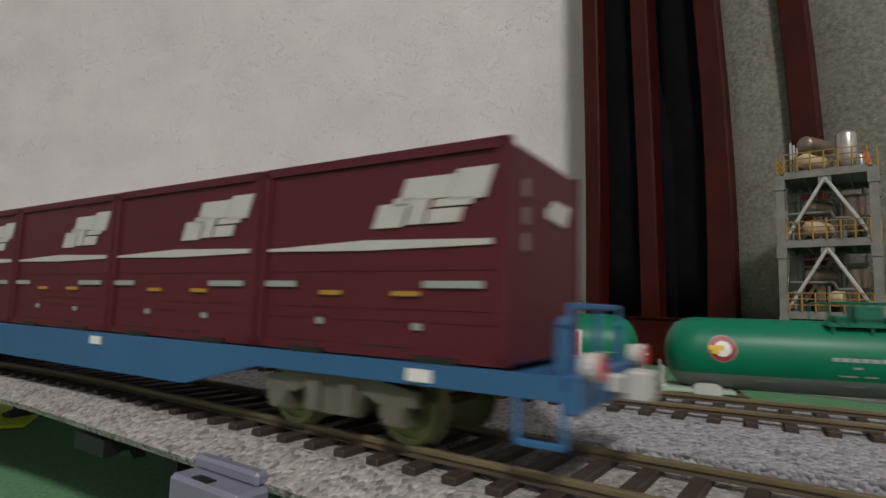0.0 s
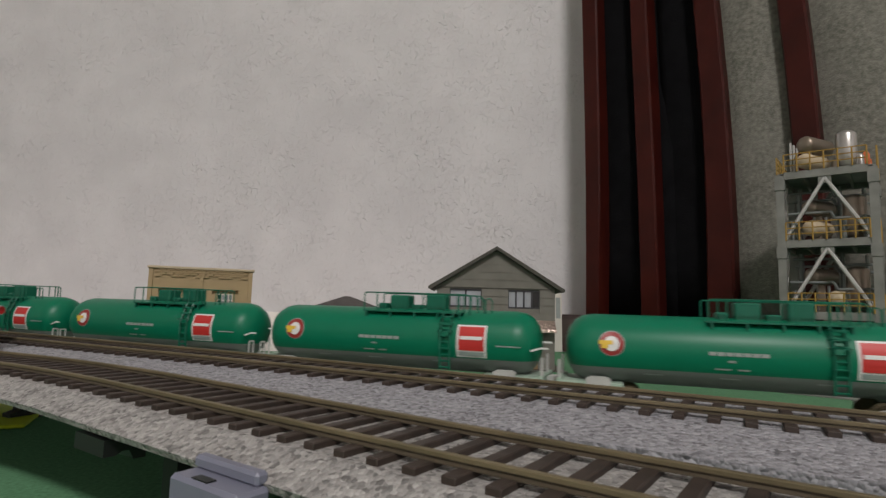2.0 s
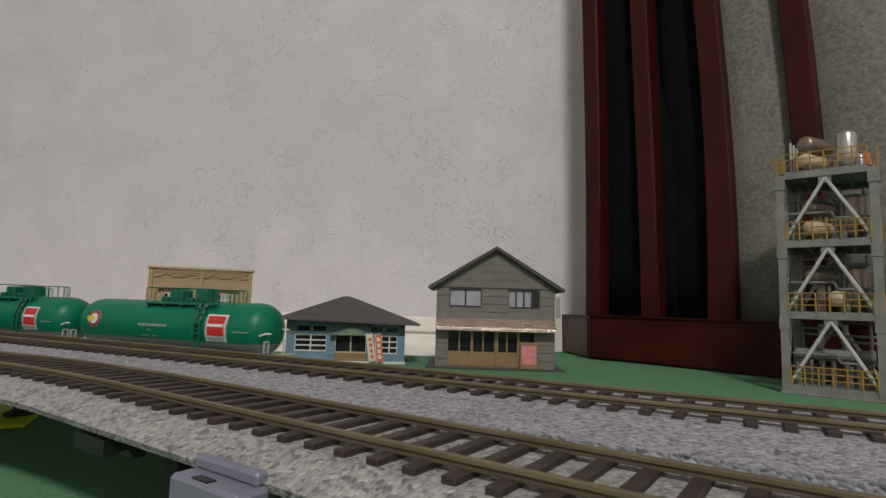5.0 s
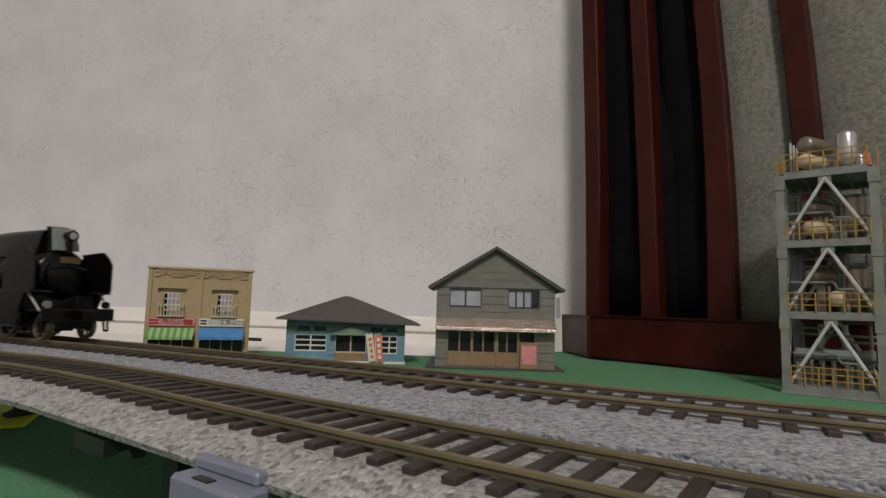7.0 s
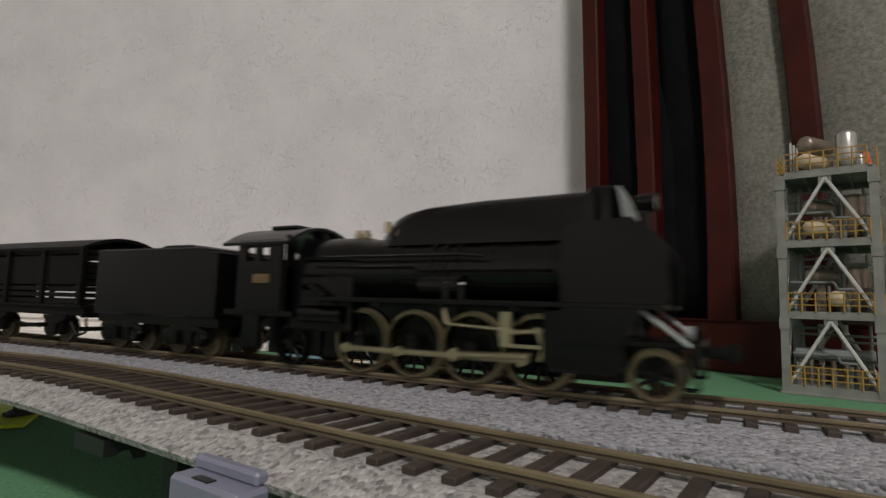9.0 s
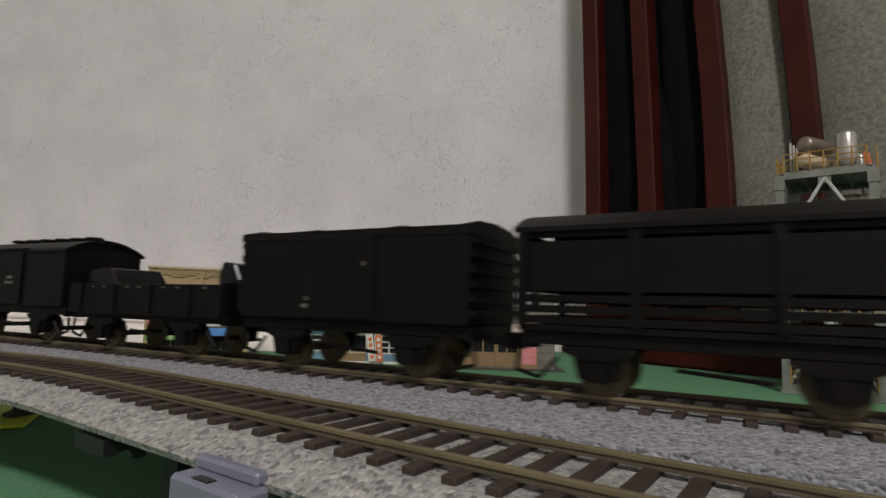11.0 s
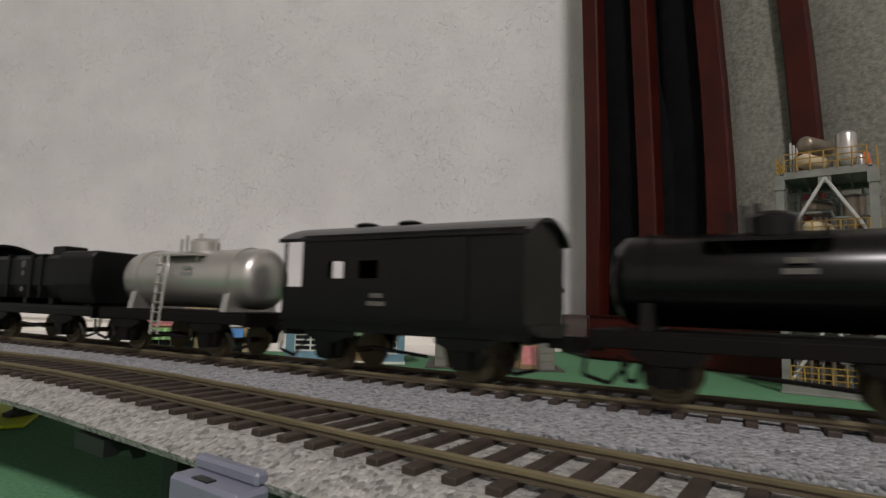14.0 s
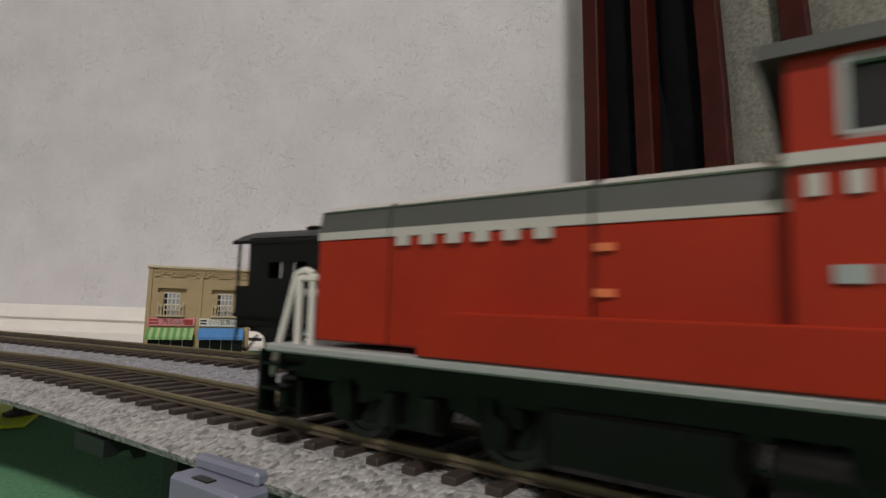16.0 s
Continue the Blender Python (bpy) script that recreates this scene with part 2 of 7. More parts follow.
def prism(bm, poly, axis, a, b, m=None):
    """Extrudes a polygon of (u, v) along an axis from a to b. axis x: (y, z); y: (x, z); z: (x, y)."""
    def pt(u, v, w):
        return (w, u, v) if axis == "x" else (u, w, v) if axis == "y" else (u, v, w)
    lo = [bm.verts.new(pt(u, v, a)) for u, v in poly]
    hi = [bm.verts.new(pt(u, v, b)) for u, v in poly]
    bm.faces.new(lo[::-1])
    bm.faces.new(hi)
    k = len(poly)
    for i in range(k):
        bm.faces.new((lo[i], lo[(i + 1) % k], hi[(i + 1) % k], hi[i]))
    if m is not None:
        bmesh.ops.transform(bm, matrix=m, verts=lo + hi)
    return lo + hi


def part(name, bm, material, parent=None, label="", smooth=False):
    bmesh.ops.recalc_face_normals(bm, faces=list(bm.faces))
    me = bpy.data.meshes.new(name)
    bm.to_mesh(me)
    bm.free()
    me.materials.append(material)
    if smooth:
        me.polygons.foreach_set("use_smooth", [True] * len(me.polygons))
        me.set_sharp_from_angle(angle=radians(38))
    ob = new(name, me)
    if parent is not None:
        ob.parent = parent
    if label:
        ob["label"] = label
    return ob


def share(ob, name, m, parent=None):
    """Another object on the same mesh."""
    o = new(name, ob.data)
    o.matrix_basis = m
    o.parent = parent if parent is not None else ob.parent
    return o


def pbox(name, dims, material, parent=None, bev=0.0, label="", m=None):
    bm = bmesh.new()
    box(bm, *dims, m=m)
    if bev:
        bevelled(bm, bev)
    return part(name, bm, material, parent, label)


def thing(name, label, category, group="", kind=""):
    return tagged(new(name), label, category, group, kind)


# ---- track courses: plan lines by length and curvature, closed into loops ----
class Course:
    def __init__(self, y0, a, k, z, left, r_left, right, vis):
        self.z, self.vis = z, vis
        ds = 0.002
        def run(s_end, sign):
            x, y, th, s, out = 0.0, y0, a, 0.0, []
            while abs(s) < abs(s_end):
                kk = k if abs(s) < (right if sign > 0 else left) else (self.rr if sign > 0 else self.rl)
                if sign > 0 and th >= math.pi:
                    kk = 0.0
                if sign < 0 and th <= -math.pi:
                    kk = 0.0
                x += sign * ds * math.cos(th + sign * kk * ds / 2)
                y -= sign * ds * math.sin(th + sign * kk * ds / 2)
                th += sign * kk * ds
                s += sign * ds
                out.append((s, x, y, th))
            return out
        self.rl, self.rr = 1 / r_left, 0.0
        tl = run(-left, -1)[-1]
        tr = run(right, 1)[-1]
        y_low = tl[2] - r_left * (math.cos(tl[3]) + 1)
        self.rr = (math.cos(tr[3]) + 1) / (tr[2] - y_low)
        rows = run(-6.5, -1)[::-1] + [(0.0, 0.0, y0, a)] + run(4.0, 1)
        self.t = np.array(rows)
        end_l = left + r_left * (tl[3] + math.pi)
        end_r = right + (math.pi - tr[3]) / self.rr
        xl = float(np.interp(-end_l, self.t[:, 0], self.t[:, 1]))
        xr = float(np.interp(end_r, self.t[:, 0], self.t[:, 1]))
        self.bottom = xr - xl
        self.s0, self.s1 = -end_l, end_r + self.bottom

    def at(self, s, off=0.0, z=0.0):
        """A point on the course: off to the camera's side, z over the rail heads."""
        n = self.s1 - self.s0
        s = (s - self.s0) % n + self.s0
        x, y, th = (float(np.interp(s, self.t[:, 0], self.t[:, i])) for i in (1, 2, 3))
        return Vector((x - math.sin(th) * off, y - math.cos(th) * off, self.z + z)), th

    def stand(self, s, half=0.0):
        """The pose of a vehicle whose middle is at s; its x axis points towards growing s."""
        if half:
            p, _ = self.at(s + half)
            q, _ = self.at(s - half)
            d = p - q
            return Matrix.Translation((p + q) / 2) @ Matrix.Rotation(math.atan2(d.y, d.x), 4, "Z")
        p, th = self.at(s)
        return Matrix.Translation(p) @ Matrix.Rotation(-th, 4, "Z")


FAR = Course(0.1597, 0.4975, 0.1781, 0.0370, 0.60, 0.62, 0.25, (-0.36, 0.24))
NEAR = Course(0.0922, 0.6089, 0.0, 0.0358, 0.09, 0.47, 0.15, (-0.32, 0.12))
TANK = Course(0.2983, 0.3402, -0.1618, 0.0110, 0.60, 0.72, 0.25, (-0.1, 0.1))


# ---- the room ----
def wall_line(x):
    return 0.80 - 0.15 * x


def build_room():
    X0, X1, Y0, Y1, Z1 = -2.2, 1.9, -3.3, 1.25, 2.4
    pbox("floor", (X0, X1, Y0, Y1, -0.06, -0.004), M_FLOOR)
    bpy.data.objects["floor"]["kind"] = "structure"
    pbox("ceiling", (X0, X1, Y0, Y1, Z1, Z1 + 0.05), M_CEIL)["kind"] = "structure"
    # papered wall, ending at an outside corner beside the alcove
    bm = bmesh.new()
    prism(bm, [(X0, wall_line(X0)), (X1, wall_line(X1)), (X1, 1.25), (X0, 1.25)], "z", -0.004, Z1)
    w = part("wall_north", bm, M_WALL)
    tagged(w, "pale grey embossed wallpaper wall", "wall", kind="structure")
    for nm, d in (("wall_west", (X0 - 0.06, X0, Y0, 1.25, -0.004, Z1)), ("wall_east", (X1, X1 + 0.06, Y0, 0.92, -0.004, Z1)), ("wall_south", (X0, X1, Y0 - 0.06, Y0, -0.004, Z1))):
        tagged(pbox(nm, d, M_WALL), "pale grey papered wall", "wall", kind="structure")
    # two-step baseboard
    bm = bmesh.new()
    m = Matrix.Translation((0, 0.80, 0)) @ Matrix.Rotation(math.atan(-0.15), 4, "Z")
    prof = [(0, -0.003), (-0.009, -0.003), (-0.009, 0.0132), (-0.007, 0.0148), (-0.0025, 0.0148), (-0.0025, 0.0188), (-0.008, 0.0188), (-0.008, 0.0365), (-0.006, 0.0398), (0, 0.0398)]
    prism(bm, prof, "x", -2.0, 1.8, m=m)
    tagged(part("baseboard", bm, M_WHITE), "glossy off-white two-step baseboard along the wall", "baseboard", kind="structure")
    # felt mat
    bm = bmesh.new()
    box(bm, -1.75, 0.95, -1.05, 0.625, -0.004, 0.0)
    bevelled(bm, 0.001)
    part("green_mat", bm, M_MAT)
    tagged(bpy.data.objects["green_mat"], "green felt layout mat on the floor", "mat", kind="structure")
    bm = bmesh.new()
    box(bm, 0.05, 0.95, 0.6245, 0.745, -0.004, -0.0005)
    tagged(part("green_mat", bm, M_MAT), "green felt layout mat beside the furniture", "mat", kind="structure")
    tagged(pbox("floor_strip", (-2.0, 0.05, 0.6255, 1.12, -0.004, -0.0012), M_WHITE), "pale board between the mat and the wall", "floor board", kind="structure")
    card = pbox("yellow_card", (-0.075, 0.0, -0.060, 0.0, 0.0, 0.0015), M_YELLOW, bev=0.0005)
    card.matrix_basis = Matrix.Translation((-0.1990, 0.2930, 0.0)) @ Matrix.Rotation(radians(24), 4, "Z")
    tagged(card, "bright yellow-green card lying on the green mat", "card")


def wall_card():
    t = thing("picture_card", "small pale card leaning against the wall", "card")
    t.matrix_basis = Matrix.Translation((0.1560, 0.735, 0.0)) @ Matrix.Rotation(radians(-6), 4, "X")
    pbox("board", (-0.004, 0.0060, -0.001, 0.001, 0.0, 0.078), M_SIGNW, t, 0.0003)
    pbox("print_bar", (-0.002, 0.004, -0.0013, -0.001, 0.044, 0.072), M_PRINTDIM, t)


def ceiling_lamp():
    """The round ceiling lamp that lights the room."""
    t = thing("ceiling_lamp", "round white glowing ceiling lamp", "lamp")
    t.location = (0.02, -2.05, 2.4)
    bm = bmesh.new()
    lathe(bm, [(0, 0), (0, 0.22), (0.05, 0.22), (0.06, 0.2), (0.06, 0)], 32, Matrix.Rotation(radians(90), 4, "Y"))
    part("housing", bm, M_WHITE, t)
    lamp = bpy.data.lights.new("room_light", "AREA")
    lamp.shape, lamp.size, lamp.energy, lamp.color = "DISK", 0.42, LAMP_W, (1.0, 0.945, 0.93)
    o = new("room_light", lamp)
    o.matrix_basis = look((0.02, -2.05, 2.33), (0.02, -2.0, 0))


# ---- track ----
def sweep(bm, course, prof, s_values, closed=True):
    rings = []
    for s in s_values:
        rings.append([bm.verts.new(course.at(s, o, z)[0]) for o, z in prof])
    k = len(prof)
    for a, b in zip(rings[:-1], rings[1:]):
        for i in range(k if closed else k - 1):
            j = (i + 1) % k
            bm.faces.new((a[i], a[j], b[j], b[i]))
    bm.faces.new(rings[0])
    bm.faces.new(rings[-1][::-1])


def build_track(course, name, label, bed, phase, pitch=0.0067):
    top = tagged(new(name), label, "railway track", kind="structure")
    step = 0.012
    n = int((course.s1 - course.s0) / step)
    sv = [course.s0 + (course.s1 - course.s0) * i / n for i in range(n)] + [course.s1 - 1e-6]
    bm = bmesh.new()
    sweep(bm, course, bed, sv)
    part("ballast_bed", bm, M_BALLAST if course is NEAR else M_BALLASTB, top, "warm grey speckled moulded ballast" if course is NEAR else "blue-grey speckled moulded ballast")
    for side in (-1, 1):
        c = side * 0.00875
        bm = bmesh.new()
        sweep(bm, course, [(c - 0.0006, -0.0007), (c - 0.0006, -0.00012), (c - 0.00045, 0), (c + 0.00045, 0), (c + 0.0006, -0.00012), (c + 0.0006, -0.0007)], sv)
        rail = part("rail", bm, M_RAIL, top, "tarnished brassy rail head")
        bm = bmesh.new()
        sweep(bm, course, [(c - 0.0009, -0.0015), (c - 0.0009, -0.0013), (c - 0.0003, -0.0011), (c - 0.0003, -0.0007), (c + 0.0003, -0.0007), (c + 0.0003, -0.0011), (c + 0.0009, -0.0013), (c + 0.0009, -0.0015)], sv)
        part("rail_web", bm, M_RAILSIDE, rail)
    bm = bmesh.new()
    box(bm, -0.00118, 0.00118, -0.0139, 0.0139, -0.0040, -0.0014)
    bevelled(bm, 0.0002)
    first = part("sleeper", bm, M_TIE, top)
    first.matrix_basis = course.stand(phase)
    rest = bmesh.new()
    i0, i1 = int((course.s0 - phase) / pitch) + 1, int((course.s1 - phase) / pitch)
    for i in range(i0, i1):
        s = phase + i * pitch
        if i == 0:
            continue
        if course.vis[0] < s < course.vis[1] and course is not TANK:
            share(first, "sleeper", course.stand(s), top)
        else:
            box(rest, -0.00118, 0.00118, -0.0139, 0.0139, -0.0040, -0.0014, m=course.stand(s))
    o = part("sleeper_rows", rest, M_TIE, top)
    o["kind"] = "stuff"
    return top


def pier(course, s):
    t = thing("track_pier", "black plastic pier under the raised track", "track support", "track piers")
    t.matrix_basis = course.stand(s)
    z = -course.z
    bm = bmesh.new()
    prism(bm, [(-0.014, -0.0079), (0.014, -0.0079), (0.004, -0.0125), (0.004, z + 0.004), (0.008, z + 0.003), (0.008, z), (-0.008, z), (-0.008, z + 0.003), (-0.004, z + 0.004), (-0.004, -0.0125)], "x", -0.003, 0.003)
    part("post", bm, M_DECK, t)
    bm = bmesh.new()
    prism(bm, [(-0.0215, -0.0079), (-0.0130, -0.0079), (-0.0130, -0.0125), (-0.0155, -0.0125), (-0.0165, -0.0105), (-0.0180, -0.0105), (-0.019, -0.0112), (-0.0215, -0.0112)], "x", -0.0070, 0.0060)
    part("bracket", bm, M_DECK, t)


def grey_clip():
    """Grey plastic coupler clip at the edge of the near track's bed."""
    t = thing("track_clip", "blue-grey plastic clip with a slot at the ballast edge", "track clip")
    t.matrix_basis = NEAR.stand(-0.0225)
    bm = bmesh.new()
    box(bm, -0.0085, 0.0085, -0.0275, -0.0215, -0.0355, -0.0060)
    bevelled(bm, 0.0006)
    part("body", bm, M_CLIP, t)
    bm = bmesh.new()
    box(bm, -0.0085, 0.0075, -0.0235, -0.0212, -0.0061, -0.0040)
    bevelled(bm, 0.0005)
    part("upper_lip", bm, M_CLIP, t)
    # No cut here: a black block gives the dark of the slot.
    pbox("slot", (-0.0035, 0.0005, -0.0268, -0.0252, -0.0064, -0.0058), M_DECK, t)


def build_tracks():
    up = [(-0.0198, -0.0070), (-0.0202, -0.0054), (-0.0150, -0.0025), (0.0150, -0.0025), (0.0222, -0.0056), (0.0215, -0.0070)]
    low = [(-0.0240, -0.0110), (-0.0150, -0.0027), (0.0150, -0.0027), (0.0240, -0.0110)]
    mid = [(-0.026, -0.0078), (-0.026, -0.0056), (-0.0150, -0.0025), (0.0150, -0.0025), (0.0370, -0.0042), (0.0370, -0.0078)]
    build_track(FAR, "track_far", "raised model railway track on grey ballast", mid, -0.0494)
    build_track(NEAR, "track_near", "raised model railway track on grey ballast", up, -0.1225)
    build_track(TANK, "track_low", "model railway track laid on the green mat", low, 0.0)
    for c in (NEAR, FAR):
        n = int((c.s1 - c.s0) / 0.14)
        for i in range(n):
            s = -0.0715 + (i - n // 2) * (c.s1 - c.s0) / n
            if not (c is NEAR and -0.33 < s < -0.10):
                pier(c, s)
    grey_clip()


# ---- the furniture in the corner ----
def furniture():
    t = thing("wooden_screen_furniture", "dark red-brown lacquered furniture with posts, black cloth and grey fleece panels", "furniture")
    u = Vector((0.667, -0.745, 0))
    A = Vector((0.1722, 0.6467, 0))
    m = Matrix.Translation(A) @ Matrix.Rotation(math.atan2(u.y, u.x), 4, "Z")
    t.matrix_basis = m
    # local: x along the front, y back into the corner, z up
    bm = bmesh.new()
    prism(bm, [(0.0, 0.0), (0.30, 0.0), (0.30, 0.05), (-0.086, 0.085), (-0.083, 0.06)], "z", 0.0005, 0.0495)
    bevelled(bm, 0.0025, 2)
    part("plinth", bm, M_WOOD, t)
    bm = bmesh.new()
    prism(bm, [(0.002, -0.001), (0.30, -0.001), (0.30, 0.03), (0.0, 0.03)], "z", 0.0495, 0.0508)
    part("plinth_cap", bm, M_WOOD, t)
    def post(base, mid, top, wb, wm, wt):
        bm = bmesh.new()
        st = []
        for i in range(13):
            f = i / 12
            z = 0.05 + f * 0.95
            q = (z - 0.05) / 0.36
            x = base + (4 * mid - 3 * base - top) * q + (2 * base + 2 * top - 4 * mid) * q * q if q <= 1 else top + (top - mid) * 1.35 * (q - 1)
            w = wb + (wt - wb) * min(q, 1)
            st.append([bm.verts.new((x + dx * w / 2, y, z)) for dx, y in ((-1, 0.002), (-0.84, 0.0), (0.84, 0.0), (1, 0.002), (1, 0.022), (-1, 0.022))])
        for a, b in zip(st[:-1], st[1:]):
            for i in range(6):
                bm.faces.new((a[i], a[(i + 1) % 6], b[(i + 1) % 6], b[i]))
        bm.faces.new(st[0])
        bm.faces.new(st[-1][::-1])
        part("post", bm, M_WOOD, t, smooth=True)
    for p in POSTS:
        post(*p)
    def panel(name, x0, x1, y, mat, bulge):
        bm = bmesh.new()
        g = []
        for i in range(15):
            z = 0.05 + 0.95 * i / 14
            row = []
            for j in range(9):
                f = j / 8
                x = x0 + (x1 - x0) * f - 0.10 * ((z - 0.05) / 0.95) ** 1.1 * LEAN
                row.append(bm.verts.new((x, y - bulge * math.sin(math.pi * f) + 0.002 * math.sin(9 * z + 5 * f), z)))
            g.append(row)
        for a, b in zip(g[:-1], g[1:]):
            for j in range(8):
                bm.faces.new((a[j], a[j + 1], b[j + 1], b[j]))
        ob = part(name, bm, mat, t, smooth=True)
        sol = ob.modifiers.new("thick", "SOLIDIFY")
        sol.thickness, sol.offset = 0.006, -1
    panel("black_cloth_panel", 0.012, 0.098, 0.026, M_BLACKCLOTH, 0.0)
    panel("black_cloth_panel", 0.088, 0.158, 0.027, M_BLACKCLOTH, 0.0)
    panel("fleece_panel", 0.140, 0.235, 0.020, M_FLEECE, 0.010)
    panel("fleece_panel", 0.215, 0.33, 0.020, M_FLEECE, 0.010)


# ---- buildings on the mat ----
def boards(bm, x0, x1, y, z0, z1, h, holes=()):
    """Lapped boards on a wall at y, left open over the holes (x0, x1, z0, z1)."""
    z = z0
    while z < z1 - 1e-5:
        zt = min(z + h, z1)
        spans = [(x0, x1)]
        for hx0, hx1, hz0, hz1 in holes:
            if hz0 < zt - 1e-4 and hz1 > z + 1e-4:
                nx = []
                for a, b in spans:
                    if hx1 <= a or hx0 >= b:
                        nx.append((a, b))
                    else:
                        if hx0 > a:
                            nx.append((a, hx0))
                        if hx1 < b:
                            nx.append((hx1, b))
                spans = nx
        for a, b in spans:
            vs = [(a, y - 0.0009, z), (b, y - 0.0009, z), (b, y - 0.0002, zt), (a, y - 0.0002, zt), (a, y + 0.0012, z), (b, y + 0.0012, z), (b, y + 0.0012, zt), (a, y + 0.0012, zt)]
            v = [bm.verts.new(p) for p in vs]
            for f in ((0, 1, 2, 3), (4, 7, 6, 5), (0, 4, 5, 1), (3, 2, 6, 7), (0, 3, 7, 4), (1, 5, 6, 2)):
                bm.faces.new([v[i] for i in f])
        z = zt


def sash(parent, x0, x1, z0, z1, y, frame_mat, glass, cols=2, rows=1, w=0.0011, label="", pane_mats=None):
    """A window: outer frame with bars, and one pane for each light."""
    win = part("window", window_bars(x0, x1, z0, z1, y, cols, rows, w), frame_mat, parent, label)
    for i in range(cols):
        for j in range(rows):
            a, b = x0 + (x1 - x0) * i / cols, x0 + (x1 - x0) * (i + 1) / cols
            c, d = z0 + (z1 - z0) * j / rows, z0 + (z1 - z0) * (j + 1) / rows
            mt = pane_mats[i % len(pane_mats)] if pane_mats else glass
            pbox("pane", (a + w / 2, b - w / 2, y + 0.0003, y + 0.0007, c + w / 2, d - w / 2), mt, win)
    return win


def window_bars(x0, x1, z0, z1, y, cols, rows, w):
    bm = bmesh.new()
    for i in range(cols + 1):
        x = x0 + (x1 - x0) * i / cols
        box(bm, x - w / 2, x + w / 2, y - 0.0008, y + 0.0008, z0, z1)
    for j in range(rows + 1):
        z = z0 + (z1 - z0) * j / rows
        box(bm, x0, x1, y - 0.0006, y + 0.0006, z - w / 2, z + w / 2)
    return bm


def wall_with_holes(name, x0, x1, z0, z1, y, thick, holes, mat, parent):
    """A wall slab with real openings, made of blocks between the holes."""
    xs = sorted({x0, x1, *[h[0] for h in holes], *[h[1] for h in holes]})
    zs = sorted({z0, z1, *[h[2] for h in holes], *[h[3] for h in holes]})
    bm = bmesh.new()
    for a, b in zip(xs[:-1], xs[1:]):
        for c, d in zip(zs[:-1], zs[1:]):
            mx, mz = (a + b) / 2, (c + d) / 2
            if any(h[0] < mx < h[1] and h[2] < mz < h[3] for h in holes):
                continue
            box(bm, a, b, y, y + thick, c, d)
    bmesh.ops.remove_doubles(bm, verts=list(bm.verts), dist=1e-6)
    return part(name, bm, mat, parent)


